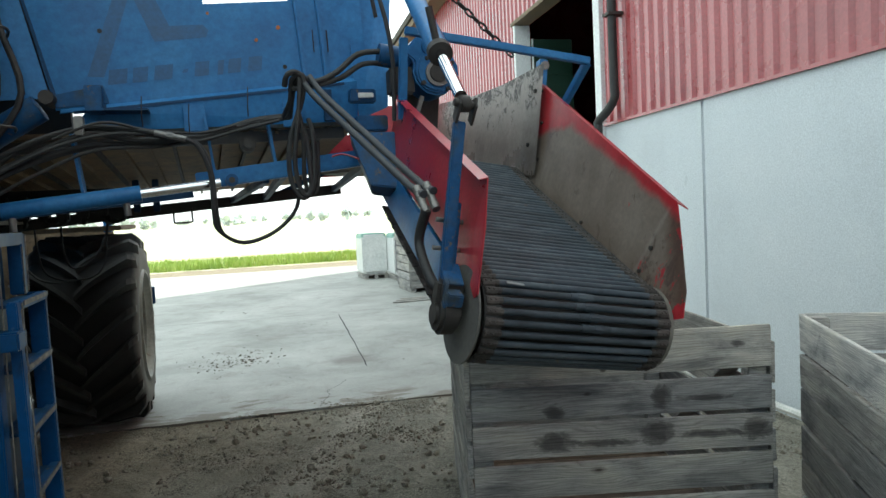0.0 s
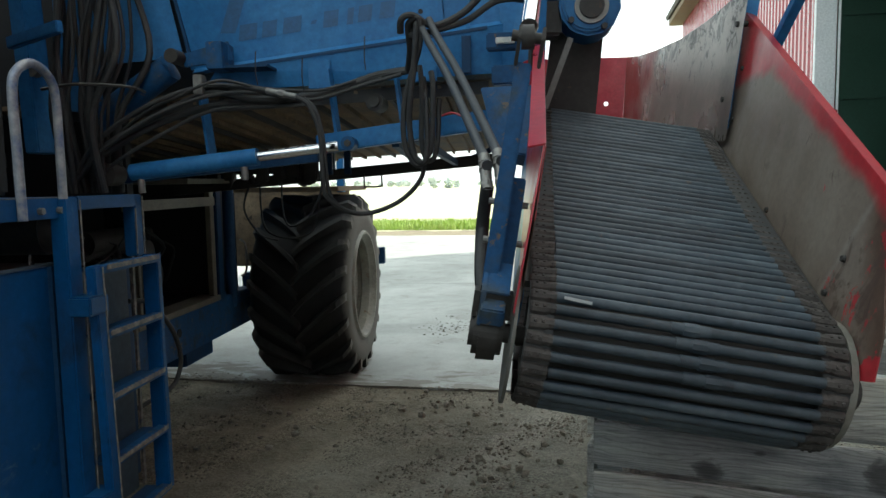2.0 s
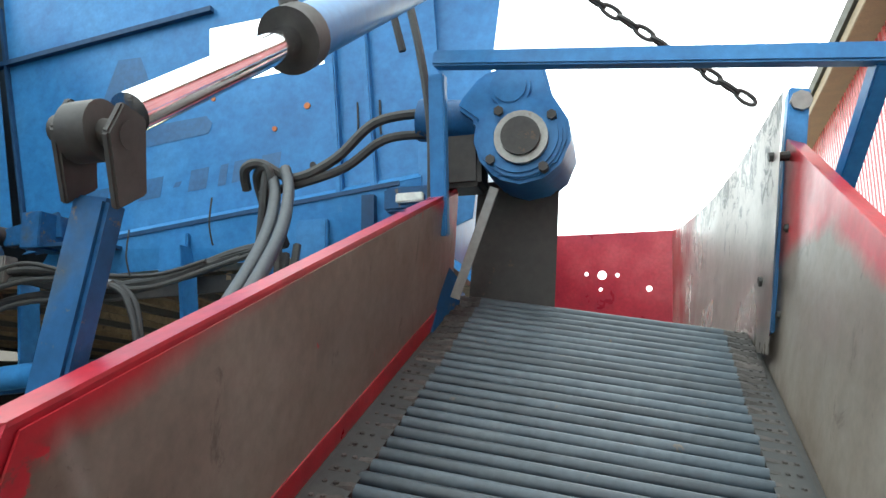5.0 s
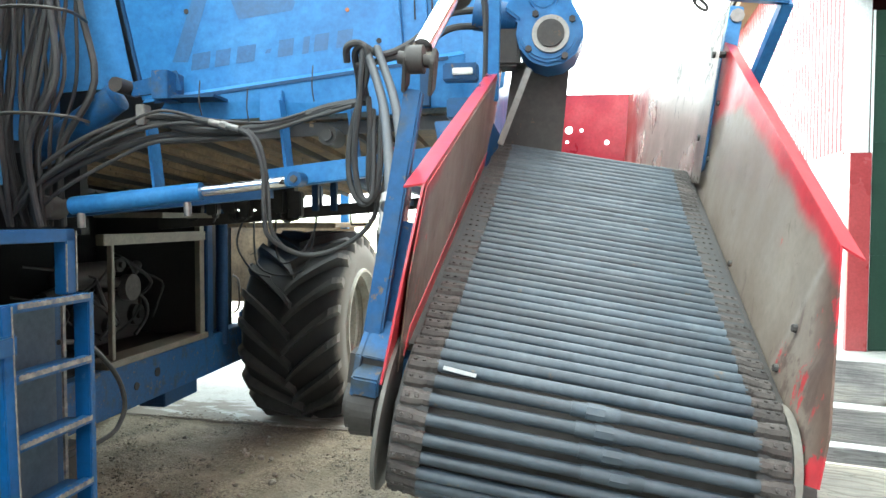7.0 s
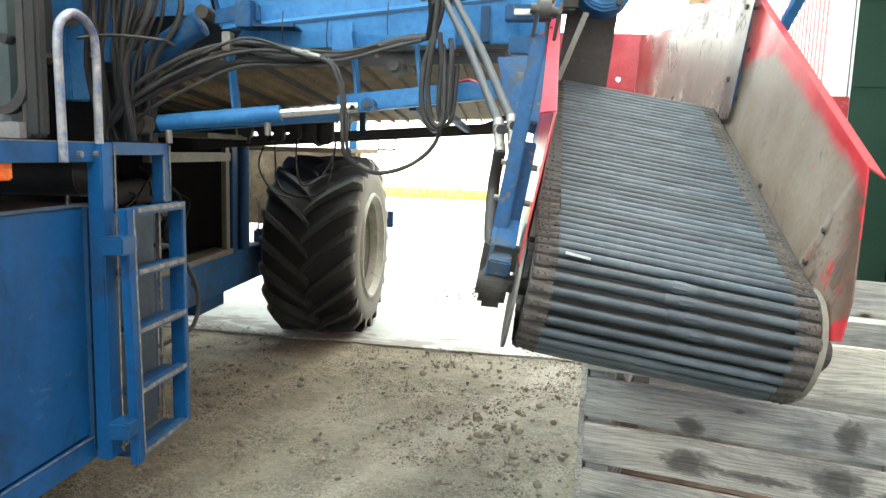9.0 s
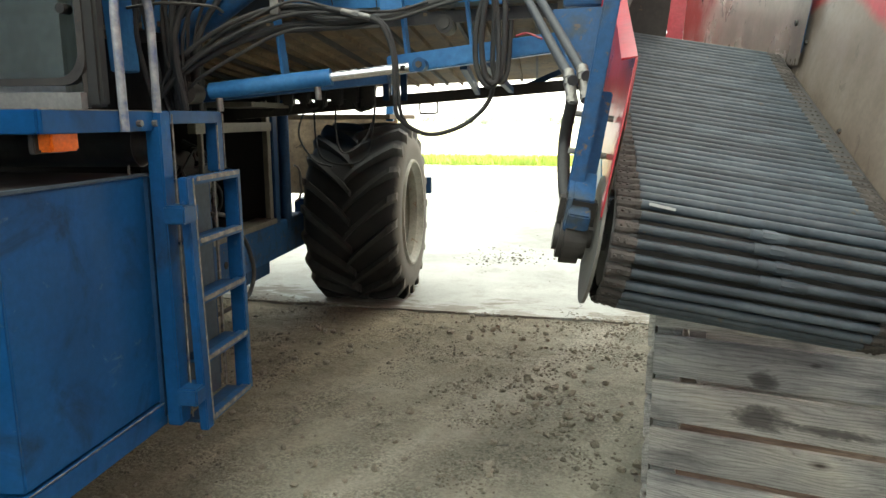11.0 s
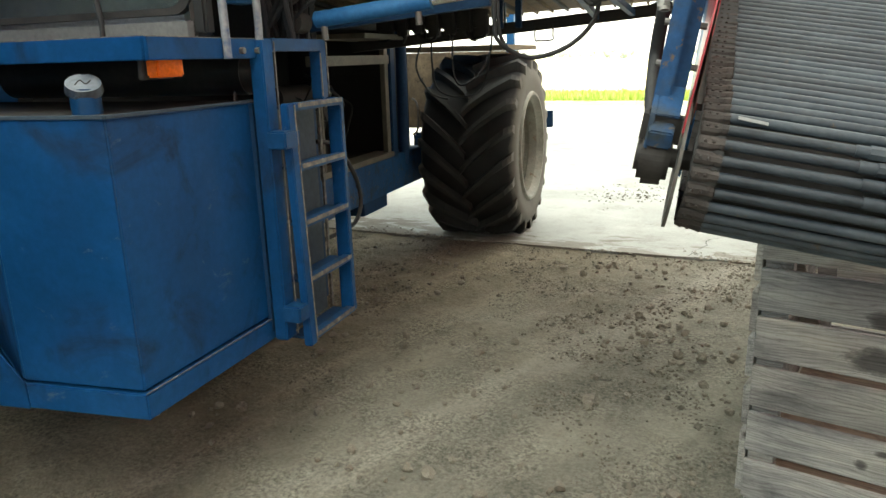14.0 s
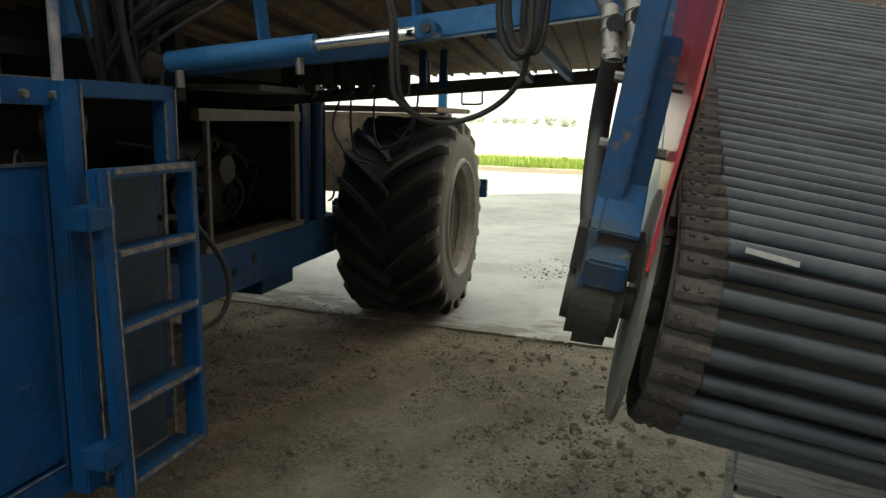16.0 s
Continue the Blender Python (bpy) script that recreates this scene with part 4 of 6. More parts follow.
def conveyor():
    bm = BM()
    for a in (A0 - 0.012, A1 + 0.012):      # side rails under the belt
        box(bm, (a - 0.006, -1.2, -0.20), (a + 0.006, 0.12, -0.05))
    for y in (-0.95, -0.55, -0.15):
        rod(bm, (A0, y, -0.12), (A1, y, -0.12), 0.02)
    conv = part("discharge_conveyor", bm, blue_paint, harv, "red-walled bar conveyor lowered over a crate", m=CM)
    # walls with outward flange
    bm = plate(BM(), [(0.020, 0.13, 0.42), (0.020, -1.149, 0.29), (0.020, -1.25, 0.17), (0.020, -1.34, 0.06), (0.020, -1.372, -0.02), (0.020, -1.33, -0.05), (0.020, -1.22, -0.02), (0.020, -0.6, -0.03), (0.020, 0.10, -0.04), (0.020, 0.13, 0.1)], -0.004)
    part("side_wall", bm, worn_red, conv, "red sheet-metal wall scoured to dusty metal inside")
    bm = plate(BM(), [(0.021, 0.13, 0.421), (0.021, -1.149, 0.291), (0.056, -1.168, 0.280), (0.056, 0.13, 0.415)], 0.004)
    part("wall_flange", bm, red_paint, conv)
    al = A0 - 0.016
    bm = plate(BM(), [(al, 0.055, 0.263), (al, -1.165, 0.288), (al - 0.004, -1.25, 0.16), (al - 0.01, -1.335, -0.015), (al - 0.004, -1.30, -0.05), (al, -1.17, -0.03), (al, -0.6, -0.03), (al, 0.055, -0.04)], 0.004)
    part("side_wall", bm, red_paint, conv, "red sheet-metal wall")
    ai = al + 0.003
    bm = plate(BM(), [(ai, 0.05, 0.255), (ai, -1.158, 0.280), (ai, -1.24, 0.15), (ai, -1.27, -0.03), (ai, -0.6, -0.025), (ai, 0.05, -0.03)], 0.002)
    part("wall_liner", bm, worn_red, conv, "inside scoured to dusty metal")
    part("liner_strip", plate(BM(), [(ai + 0.002, 0.05, 0.022), (ai + 0.002, -1.20, 0.022), (ai + 0.002, -1.235, -0.02), (ai + 0.002, 0.05, -0.02)], 0.002), red_paint, conv, "red strip along the belt")
    bm = plate(BM(), [(al, 0.055, 0.264), (al, -1.165, 0.289), (al - 0.034, -1.178, 0.282), (al - 0.034, 0.055, 0.256)], -0.004)
    part("wall_flange", bm, red_paint, conv)
    for lo_, hi_ in (((A0 - 0.014, -1.2, -0.03), (A0 + 0.012, 0.12, -0.014)), ((A1 - 0.012, -1.2, -0.03), (A1 + 0.014, 0.12, -0.014))):
        part("belt_guide", box(BM(), lo_, hi_), dark_iron, conv)
    # bolts in the walls
    for a, y, z in ((0.014, -1.102, 0.104), (0.014, -1.084, 0.006), (0.014, -0.08, 0.10), (0.014, -0.02, 0.26), (0.014, -0.62, 0.0)):
        part("bolt", rod(BM(), (a + 0.008, y, z), (a - 0.001, y, z), 0.009, 0.007, 8), dark_iron, conv)
    # drum, discs and shaft
    part("drum", rod(BM(), (A0 + 0.01, YD, -R), (A1 - 0.01, YD, -R), R - 0.03, seg=32), dark_iron, conv, smooth=True)
    bm = rod(BM(), (A0 - 0.025, YD, -R), (A0 - 0.018, YD, -R), R + 0.018, seg=40)
    part("end_disc", bm, disc_metal, conv, "dusty grey steel disc", smooth=True)
    bm = rod(BM(), (A1 + 0.008, YD, -R), (A1 + 0.016, YD, -R), R - 0.004, seg=40)
    part("end_disc", bm, web_rubber, conv, smooth=True)
    ring = BM()
    loops = [[ring.verts.new((A1 + dx_, YD + rr_ * math.cos(2 * math.pi * k / 48), -R + rr_ * math.sin(2 * math.pi * k / 48))) for k in range(48)] for dx_, rr_ in ((-0.002, R + 0.004), (0.012, R + 0.004), (0.014, R - 0.004), (0.014, R - 0.028), (-0.002, R - 0.028))]
    for la, lb in zip(loops, loops[1:] + loops[:1]):
        for k in range(48):
            ring.faces.new((la[k], la[(k + 1) % 48], lb[(k + 1) % 48], lb[k]))
    part("drum_rim", ring, rim_paint, conv, "pale dusty rim at the drum's end", smooth=True)
    part("drum_motor", rod(BM(), (A1 + 0.03, YD + 0.01, -R - 0.02), (A1 + 0.085, YD + 0.01, -R - 0.02), 0.05, 0.042, seg=20), dark_iron, conv, "greasy black hydraulic motor", bevel=0.006)
    part("shaft", rod(BM(), (A0 - 0.075, YD, -R), (A1 + 0.05, YD, -R), 0.022), dark_iron, conv, smooth=True)
    # belt: rubber-sleeved bars riveted to webbing at both sides
    pitch = 0.0332
    straight = 1.30
    arc = math.pi * R
    total = 2 * straight + arc
    n = int(total / pitch)
    rb = 0.0112
    bmb = rod(BM(), (A0 + 0.056, 0, 0), (A1 - 0.056, 0, 0), rb, seg=10)
    bar_ob = part("belt_bar", bmb, bar_rubber, conv, smooth=True)
    # the forged bar ends: an arched clip, flattened outside and drawn in where the sleeve begins
    bmc = BM()
    arch = [(-0.0155, -0.006), (-0.0125, 0.0035), (-0.0055, 0.0085), (0.0055, 0.0085), (0.0125, 0.0035), (0.0155, -0.006)]
    rows_ = [[bmc.verts.new((x, y * wy, z * hz)) for y, z in arch] for x, wy, hz in ((-0.026, 0.86, 0.55), (-0.022, 1.0, 0.85), (0.006, 1.0, 0.9), (0.014, 0.80, 1.0), (0.020, 0.92, 1.12), (0.027, 0.80, 1.2), (0.030, 0.62, 1.0))]
    for p_, q_ in zip(rows_, rows_[1:]):
        for i in range(6):
            bmc.faces.new((p_[i], p_[(i + 1) % 6], q_[(i + 1) % 6], q_[i]))
    bmc.faces.new(rows_[0][::-1])
    bmc.faces.new(rows_[-1])
    bmesh.ops.recalc_face_normals(bmc, faces=bmc.faces)
    for x in (-0.014, 0.002):
        bmesh.ops.create_cone(bmc, cap_ends=True, segments=6, radius1=0.0048, radius2=0.003, depth=0.0035, matrix=Matrix.Translation((x, 0, 0.0085)))
    cleat = part("belt_cleat", bmc, web_rubber, conv)
    rr = random.Random(4)

    def path_at(s):
        if s < straight:
            return 0.06 - s, 0.0, 0.0
        if s < straight + arc:
            t = (s - straight) / R
            return 0.06 - straight - R * math.sin(t), -R + R * math.cos(t), t
        return 0.06 - straight + (s - straight - arc), -2 * R, math.pi
    for k in range(n):
        y, z, t = path_at(k * pitch)
        sag = -0.012 * math.sin(math.pi * min(1, k * pitch / straight)) if k * pitch < straight else 0
        m = pose(rr.uniform(-0.003, 0.003), y, z + sag, math.degrees(t), 0, 0)
        o = bar_ob if k == 0 else bar_ob.copy()
        if k:
            scene.collection.objects.link(o)
        o.matrix_basis = m
        for a in (A0 + 0.029, A1 - 0.029):
            q = cleat if (k == 0 and a < -0.3) else cleat.copy()
            if q is not cleat:
                scene.collection.objects.link(q)
            q.matrix_basis = pose(a + rr.uniform(-0.003, 0.003), y, z + sag, math.degrees(t), rr.uniform(-4, 4), rr.uniform(-3, 3)) @ pose(0, 0, 0, 0, 0, 0 if a < -0.3 else 180)
    # webbing bands under the cleats
    for a in (A0 + 0.029, A1 - 0.029):
        bm = BM()
        loop = [path_at(s_)[:2] for s_ in np.linspace(0, total - 0.01, 110)]
        rows_ = [[bm.verts.new((a + d, y, z - 0.004 if s_ < 75 else z)) for d in (-0.028, 0.028)] for s_, (y, z) in enumerate(loop)]
        for p_, q_ in zip(rows_, rows_[1:]):
            bm.faces.new((p_[0], p_[1], q_[1], q_[0]))
        part("webbing", bm, black_hose, conv, smooth=True)
    # a strip of sleeve torn loose from one bar
    y, z, t = path_at(straight + 0.078)
    part("torn_sleeve", box(BM(), (A0 + 0.068, -0.003, 0.0085), (A0 + 0.125, 0.004, 0.0105)), wrap_grey, conv, "pale strip torn off a bar's sleeve", m=pose(0, y, z, math.degrees(t), 3, -2))
    # splice where bars are joined in the middle
    for s in (straight + 0.07, straight + 0.07 + pitch, straight + 0.07 + 2 * pitch, straight + 0.07 + 3 * pitch):
        y, z, t = path_at(round(s / pitch) * pitch)
        off = (s - straight - 0.07) * 0.5
        part("belt_splice", rod(rod(BM(), (-0.355 + off * 0.6, 0, 0), (-0.275 + off, 0, 0), rb + 0.0018, seg=10), (-0.33 + off, 0, 0), (-0.30 + off, 0, 0), rb + 0.0036, seg=8), bar_rubber, conv, m=pose(0, y, z, math.degrees(t), 0, 0), smooth=True)
    # arm, bearing and bolts on the outer side
    ao = A0 - 0.083
    part("lift_arm", bar(BM(), (ao, -0.99, 0.40), (ao, -1.20, -0.06), 0.028, 0.036, (1, 0, 0)), blue_worn, conv, "blue box-section lifting arm", bevel=0.004)
    bm = BM()
    for d in (-0.021, 0.029):
        plate(bm, [(ao + d, -0.976, 0.405), (ao + d, -1.014, 0.398), (ao + d, -1.02, 0.462), (ao + d, -1.0, 0.485), (ao + d, -0.972, 0.47)], 0.008)
    part("clevis", bm, dark_iron, conv, bevel=0.002)
    part("clevis_pin", rod(BM(), (ao - 0.034, -0.996, 0.458), (ao + 0.038, -0.996, 0.458), 0.012), dark_iron, conv, smooth=True)
    part("stop_bar", bar(BM(), (ao + 0.028, -1.05, 0.16), (ao + 0.028, -1.15, -0.07), 0.022, 0.036, (1, 0, 0)), blue_worn, conv, bevel=0.003)
    for y, z in ((-1.071, 0.104), (-1.10, 0.02)):
        part("stop_bolt", rod(BM(), (ao - 0.03, y, z), (ao + 0.06, y, z), 0.008, seg=8), grey_steel, conv)
    bm = box(BM(), (ao - 0.012, -1.285, -0.09), (ao + 0.04, -1.18, -0.05))
    part("arm_foot", bm, blue_worn, conv, bevel=0.004)
    bm = rod(BM(), (ao - 0.02, YD, -R - 0.005), (ao + 0.045, YD, -R - 0.005), 0.064, 0.058, seg=32)
    bar(bm, (ao + 0.012, YD + 0.01, -R + 0.02), (ao + 0.012, -1.205, -0.035), 0.06, 0.085, (1, 0, 0))
    part("bearing_block", bm, dark_iron, conv, "greasy black bearing housing", bevel=0.012)
    part("bearing_cap", rod(BM(), (ao - 0.03, YD, -R - 0.005), (ao + 0.0, YD, -R - 0.005), 0.034, seg=20), dark_iron, conv, smooth=True)
    # blue angle bracket that carries the bearing, its edges worn to rust
    bm = plate(BM(), [(ao - 0.004, -1.16, 0.0), (ao - 0.004, -1.245, -0.03), (ao - 0.004, -1.275, -0.10), (ao - 0.004, -1.20, -0.09)], 0.012)
    plate(bm, [(ao - 0.004, -1.16, 0.0), (ao - 0.004, -1.245, -0.03), (ao + 0.045, -1.245, -0.03), (ao + 0.045, -1.16, 0.0)], 0.008)
    part("bearing_bracket", bm, blue_worn, conv, "blue bracket with rusty edges", bevel=0.002)
    return conv


conv = conveyor()


# -- fixed head of the conveyor --
def mpart(name, bm, mat, label="", bevel=0.0, smooth=False, parent=None):
    return part(name, bm, mat, parent or harv, label, bevel=bevel, smooth=smooth)


top_edge = [(1.489, 3.02, 2.32), (1.483, 3.2, 2.312), (1.475, 3.5, 2.303), (1.46, 3.9, 2.31), (1.445, 4.4, 2.35), (1.437, 4.85, 2.40), (1.43, 5.3, 2.468)]
bm = BM()
prev = None
for x, y, z in top_edge:
    k = (y - 3.02) / 2.28
    low = (1.418 - 0.018 * k, y, 1.80 + 0.15 * k)
    row = [bm.verts.new(low), bm.verts.new(((x + low[0]) / 2, y, (z + low[2]) / 2)), bm.verts.new((x, y, z))]
    if prev:
        for i in range(2):
            bm.faces.new((prev[i], row[i], row[i + 1], prev[i + 1]))
    prev = row
bmesh.ops.solidify(bm, geom=bm.faces[:], thickness=0.004)
guide = mpart("guide_plate", bm, guide_wear_sheen, "curved guide plate, red worn to dusty steel", smooth=True)
for y, z in ((3.12, 1.95), (3.08, 2.2), (3.6, 2.0), (3.9, 2.24)):
    part("guide_bolt", rod(BM(), (1.41 + (z - 1.8) * 0.13, y, z), (1.45 + (z - 1.8) * 0.13, y, z), 0.010, seg=8), dark_iron, guide)
# end plate with bolt holes cut through
bm = BM()
loops = [[(0.68, 1.95), (1.40, 1.95), (1.43, 2.468), (0.70, 2.50)]]
for x, z, r in ((1.066, 2.26, 0.024), (0.985, 2.272, 0.011), (1.145, 2.255, 0.011), (1.055, 2.185, 0.010), (1.30, 2.175, 0.015)):
    loops.append([(x + r * math.cos(k * math.pi / 5), z + r * math.sin(k * math.pi / 5)) for k in range(10)])
for lp in loops:
    vs = [bm.verts.new((x, 5.3 - (x - 1.43) * 0.2, z)) for x, z in lp]
    for i in range(len(vs)):
        bm.edges.new((vs[i], vs[(i + 1) % len(vs)]))
bmesh.ops.triangle_fill(bm, use_beauty=True, use_dissolve=False, edges=bm.edges[:])
bmesh.ops.solidify(bm, geom=bm.faces[:], thickness=0.004)
mpart("back_plate", bm, red_paint, "red end plate with bolt holes")
mpart("feed_bed", plate(BM(), [(0.76, 3.28, 1.90), (1.41, 3.28, 1.79), (1.40, 5.3, 1.95), (0.70, 5.45, 2.0)], 0.03), dark_iron)
mpart("head_roller", rod(BM(), CM @ Vector((A0 + 0.06, 0.075, -0.03)), CM @ Vector((A1 - 0.06, 0.075, -0.03)), 0.035), dark_iron, smooth=True)
mpart("chute_plate", plate(BM(), [(0.80, 3.21, 1.90), (1.0, 3.23, 1.86), (1.03, 3.2, 2.22), (0.84, 3.18, 2.22)], 0.008), dark_iron, "dark worn chute plate under the gearbox")
mpart("chute_edge", bar(BM(), (0.81, 3.04, 1.93), (0.90, 3.05, 2.17), 0.008, 0.02), dust_metal)
# handrail bar over the head
rail = mpart("head_rail", bar(BM(), (0.80, 2.93, 2.425), (1.605, 2.81, 2.285), 0.035, 0.033), blue_paint, "blue box-section guard bar", bevel=0.004)
part("rail_post", bar(BM(), (0.80, 2.95, 2.40), (0.79, 3.0, 2.06), 0.03, 0.035, (1, 0, 0)), blue_paint, rail, bevel=0.003)
part("rail_return", bar(BM(), (1.60, 2.82, 2.28), (1.55, 3.22, 1.95), 0.032, 0.032), blue_paint, rail, bevel=0.003)
part("rail_upright", bar(BM(), (1.548, 3.16, 2.36), (1.456, 3.10, 1.84), 0.05, 0.042, (1, 0, 0)), blue_paint, rail, bevel=0.003)
part("rail_bolt", rod(BM(), (1.545, 3.12, 2.33), (1.545, 3.17, 2.33), 0.022, seg=8), grey_steel, rail)

# gearbox that drives the head
cast = [(-0.14, 0.08), (-0.13, 0.10), (-0.084, 0.152), (-0.03, 0.166), (0.056, 0.166), (0.072, 0.09), (0.105, 0.03), (0.108, -0.015), (0.085, -0.065), (0.045, -0.095), (-0.005, -0.104), (-0.056, -0.088), (-0.092, -0.045), (-0.104, 0.0), (-0.098, 0.045)]
bm = plate(BM(), [(0.962 + x, 3.03, 2.275 + z) for x, z in cast], 0.20)
if bm.verts[:][-1].co.y < 3.0:
    bmesh.ops.translate(bm, verts=bm.verts, vec=(0, 0.20, 0))
rod(bm, (0.962, 3.015, 2.275), (0.962, 3.05, 2.275), 0.092, seg=32)
gear = mpart("gearbox", bm, blue_paint, "round blue cast gearbox", bevel=0.008, smooth=True)
bm = rod(BM(), (0.967, 3.0, 2.265), (0.967, 3.03, 2.265), 0.058, seg=28)
part("gear_ring", bm, grey_steel, gear, smooth=True)
part("gear_shaft", rod(BM(), (0.967, 2.99, 2.265), (0.967, 3.02, 2.265), 0.042, seg=24), dark_iron, gear, smooth=True)
part("gear_plug", rod(rod(BM(), (0.945, 3.018, 2.385), (0.945, 3.04, 2.385), 0.045, seg=24), (0.945, 3.012, 2.385), (0.945, 3.02, 2.385), 0.036, seg=24), blue_paint, gear, smooth=True)
for a in (0.6, 2.2, 3.7, 5.3):
    part("gear_bolt", rod(BM(), (0.967 + 0.08 * math.cos(a), 3.005, 2.265 + 0.08 * math.sin(a)), (0.967 + 0.08 * math.cos(a), 3.03, 2.265 + 0.08 * math.sin(a)), 0.011, seg=6), dark_iron, gear)
part("drive_motor", rod(BM(), (0.86, 3.1, 2.34), (0.72, 3.1, 2.36), 0.05, seg=20), blue_worn, gear, smooth=True)
part("motor_flange", box(BM(), (0.76, 3.05, 2.18), (0.87, 3.15, 2.30)), dark_iron, gear, bevel=0.01)

# lift cylinder from the body to the arm
PIV = CM @ Vector((A0 - 0.083, -0.996, 0.458))
TOP = Vector((0.819, 2.945, 2.640))
dirc = (TOP - PIV).normalized()
cyl = mpart("lift_cylinder", rod(BM(), TOP - dirc * 0.743, TOP, 0.038, seg=24), blue_paint, "blue hydraulic cylinder with chrome rod", smooth=True)
part("piston_rod", rod(BM(), PIV + dirc * 0.05, TOP - dirc * 0.73, 0.02, seg=20), chrome, cyl, "polished chrome rod", smooth=True)
part("gland", rod(BM(), TOP - dirc * 0.757, TOP - dirc * 0.722, 0.0435, seg=24), dark_iron, cyl, smooth=True)
part("rod_eye", rod(BM(), PIV - Vector((0.014, 0, 0)), PIV + Vector((0.014, 0, 0)), 0.026, seg=20), dark_iron, cyl, smooth=True)
part("port", rod(BM(), TOP - dirc * 0.72 + Vector((-0.01, -0.01, 0.03)), TOP - dirc * 0.72 + Vector((-0.035, -0.02, 0.14)), 0.013, seg=10), dark_iron, cyl, smooth=True)


# -- boom body: side panel with fold and skirt, tray below --
SL = math.tan(radians(6.5))


def bz(x, z):
    """Height of a line on the boom that is at z where x is 0: the boom rises to its free end."""
    return z + x * SL


PY = 3.34
win = [(-0.005, 2.62), (0.365, 2.65), (0.345, 2.83), (-0.015, 2.81)]
bm = BM()
# the panel is cut round its window
outer = [(-0.62, bz(-0.62, 2.225)), (-0.005, bz(-0.005, 2.225)), (0.365, bz(0.365, 2.225)), (0.72, bz(0.72, 2.225)), (0.66, 3.3), (0.345, 3.3), (-0.015, 3.3), (-0.86, 3.3)]
quads = [[outer[0], outer[1], win[0], win[3], outer[6], outer[7]], [outer[1], outer[2], win[1], win[0]], [outer[2], outer[3], outer[4], outer[5], win[2], win[1]], [win[3], win[2], outer[5], outer[6]]]
for q in quads:
    plate(bm, [(x, PY, z) for x, z in q], 0.004)
bmesh.ops.remove_doubles(bm, verts=bm.verts, dist=1e-5)
panel = mpart("side_panel", bm, blue_paint, "blue painted sheet panel with faded markings")
part("panel_fold", plate(BM(), [(-0.60, PY - 0.002, bz(-0.6, 2.225)), (0.66, PY - 0.002, bz(0.66, 2.225)), (0.66, PY - 0.03, bz(0.66, 2.205)), (-0.60, PY - 0.03, bz(-0.6, 2.205))], 0.003), blue_paint, panel)
part("panel_skirt", plate(BM(), [(-0.50, PY - 0.03, bz(-0.5, 2.205)), (0.66, PY - 0.03, bz(0.66, 2.205)), (0.66, PY - 0.012, 2.10), (-0.57, PY - 0.012, 2.06)], -0.004), blue_paint, panel)
part("panel_seam", bar(BM(), (-0.615, PY - 0.01, 2.2), (-0.80, PY - 0.01, 2.98), 0.014, 0.010), dark_blue, panel)
part("fold_groove", bar(BM(), (-0.55, PY - 0.0315, bz(-0.55, 2.203)), (0.6, PY - 0.0315, bz(0.6, 2.203)), 0.004, 0.012), dark_blue, panel)
part("top_rib", bar(BM(), (-0.80, PY - 0.012, 2.772), (0.0, PY - 0.012, 2.864), 0.02, 0.016), dark_blue, panel)
for x in (0.40, 0.50):
    part("panel_rib", bar(BM(), (x + 0.03, PY - 0.012, 2.20), (x - 0.05, PY - 0.012, 3.25), 0.03, 0.018, (1, 0, 0)), blue_paint, panel, bevel=0.004)
for x0, x1 in ((0.47, 0.475), (0.535, 0.541)):
    part("panel_slot", plate(BM(), [(x0, PY - 0.003, 2.42), (x1, PY - 0.003, 2.42), (x1 - 0.004, PY - 0.003, 2.52), (x0 - 0.004, PY - 0.003, 2.52)], -0.002), black_and_shade, panel)
# left panel beyond the seam
mpart("end_panel", plate(BM(), [(-1.14, 3.24, 2.16), (-0.63, 3.30, 2.20), (-0.87, 3.30, 3.3), (-1.14, 3.24, 3.3)], -0.004), blue_paint, "blue sheet end panel")
mpart("panel_header", plate(BM(), [(0.66, 3.3, 2.10), (0.80, 3.3, 2.16), (0.90, 3.45, 3.1), (0.60, 3.45, 3.3)], -0.006), blue_paint)
mpart("body_end", plate(BM(), [(-1.14, 3.26, 2.0), (-1.14, 6.0, 2.0), (-1.14, 6.0, 3.3), (-1.14, 3.26, 3.3)], 0.006), blue_paint)
mpart("body_side", plate(BM(), [(0.69, 3.5, 2.1), (0.69, 6.0, 2.1), (0.69, 6.0, 2.55), (0.69, 3.5, 2.55)], 0.006), blue_paint)
mpart("body_back", plate(BM(), [(-2.0, 6.0, 1.84), (0.69, 6.0, 1.93), (0.69, 6.0, 2.5), (-2.0, 6.0, 2.5)], 0.006), blue_paint)

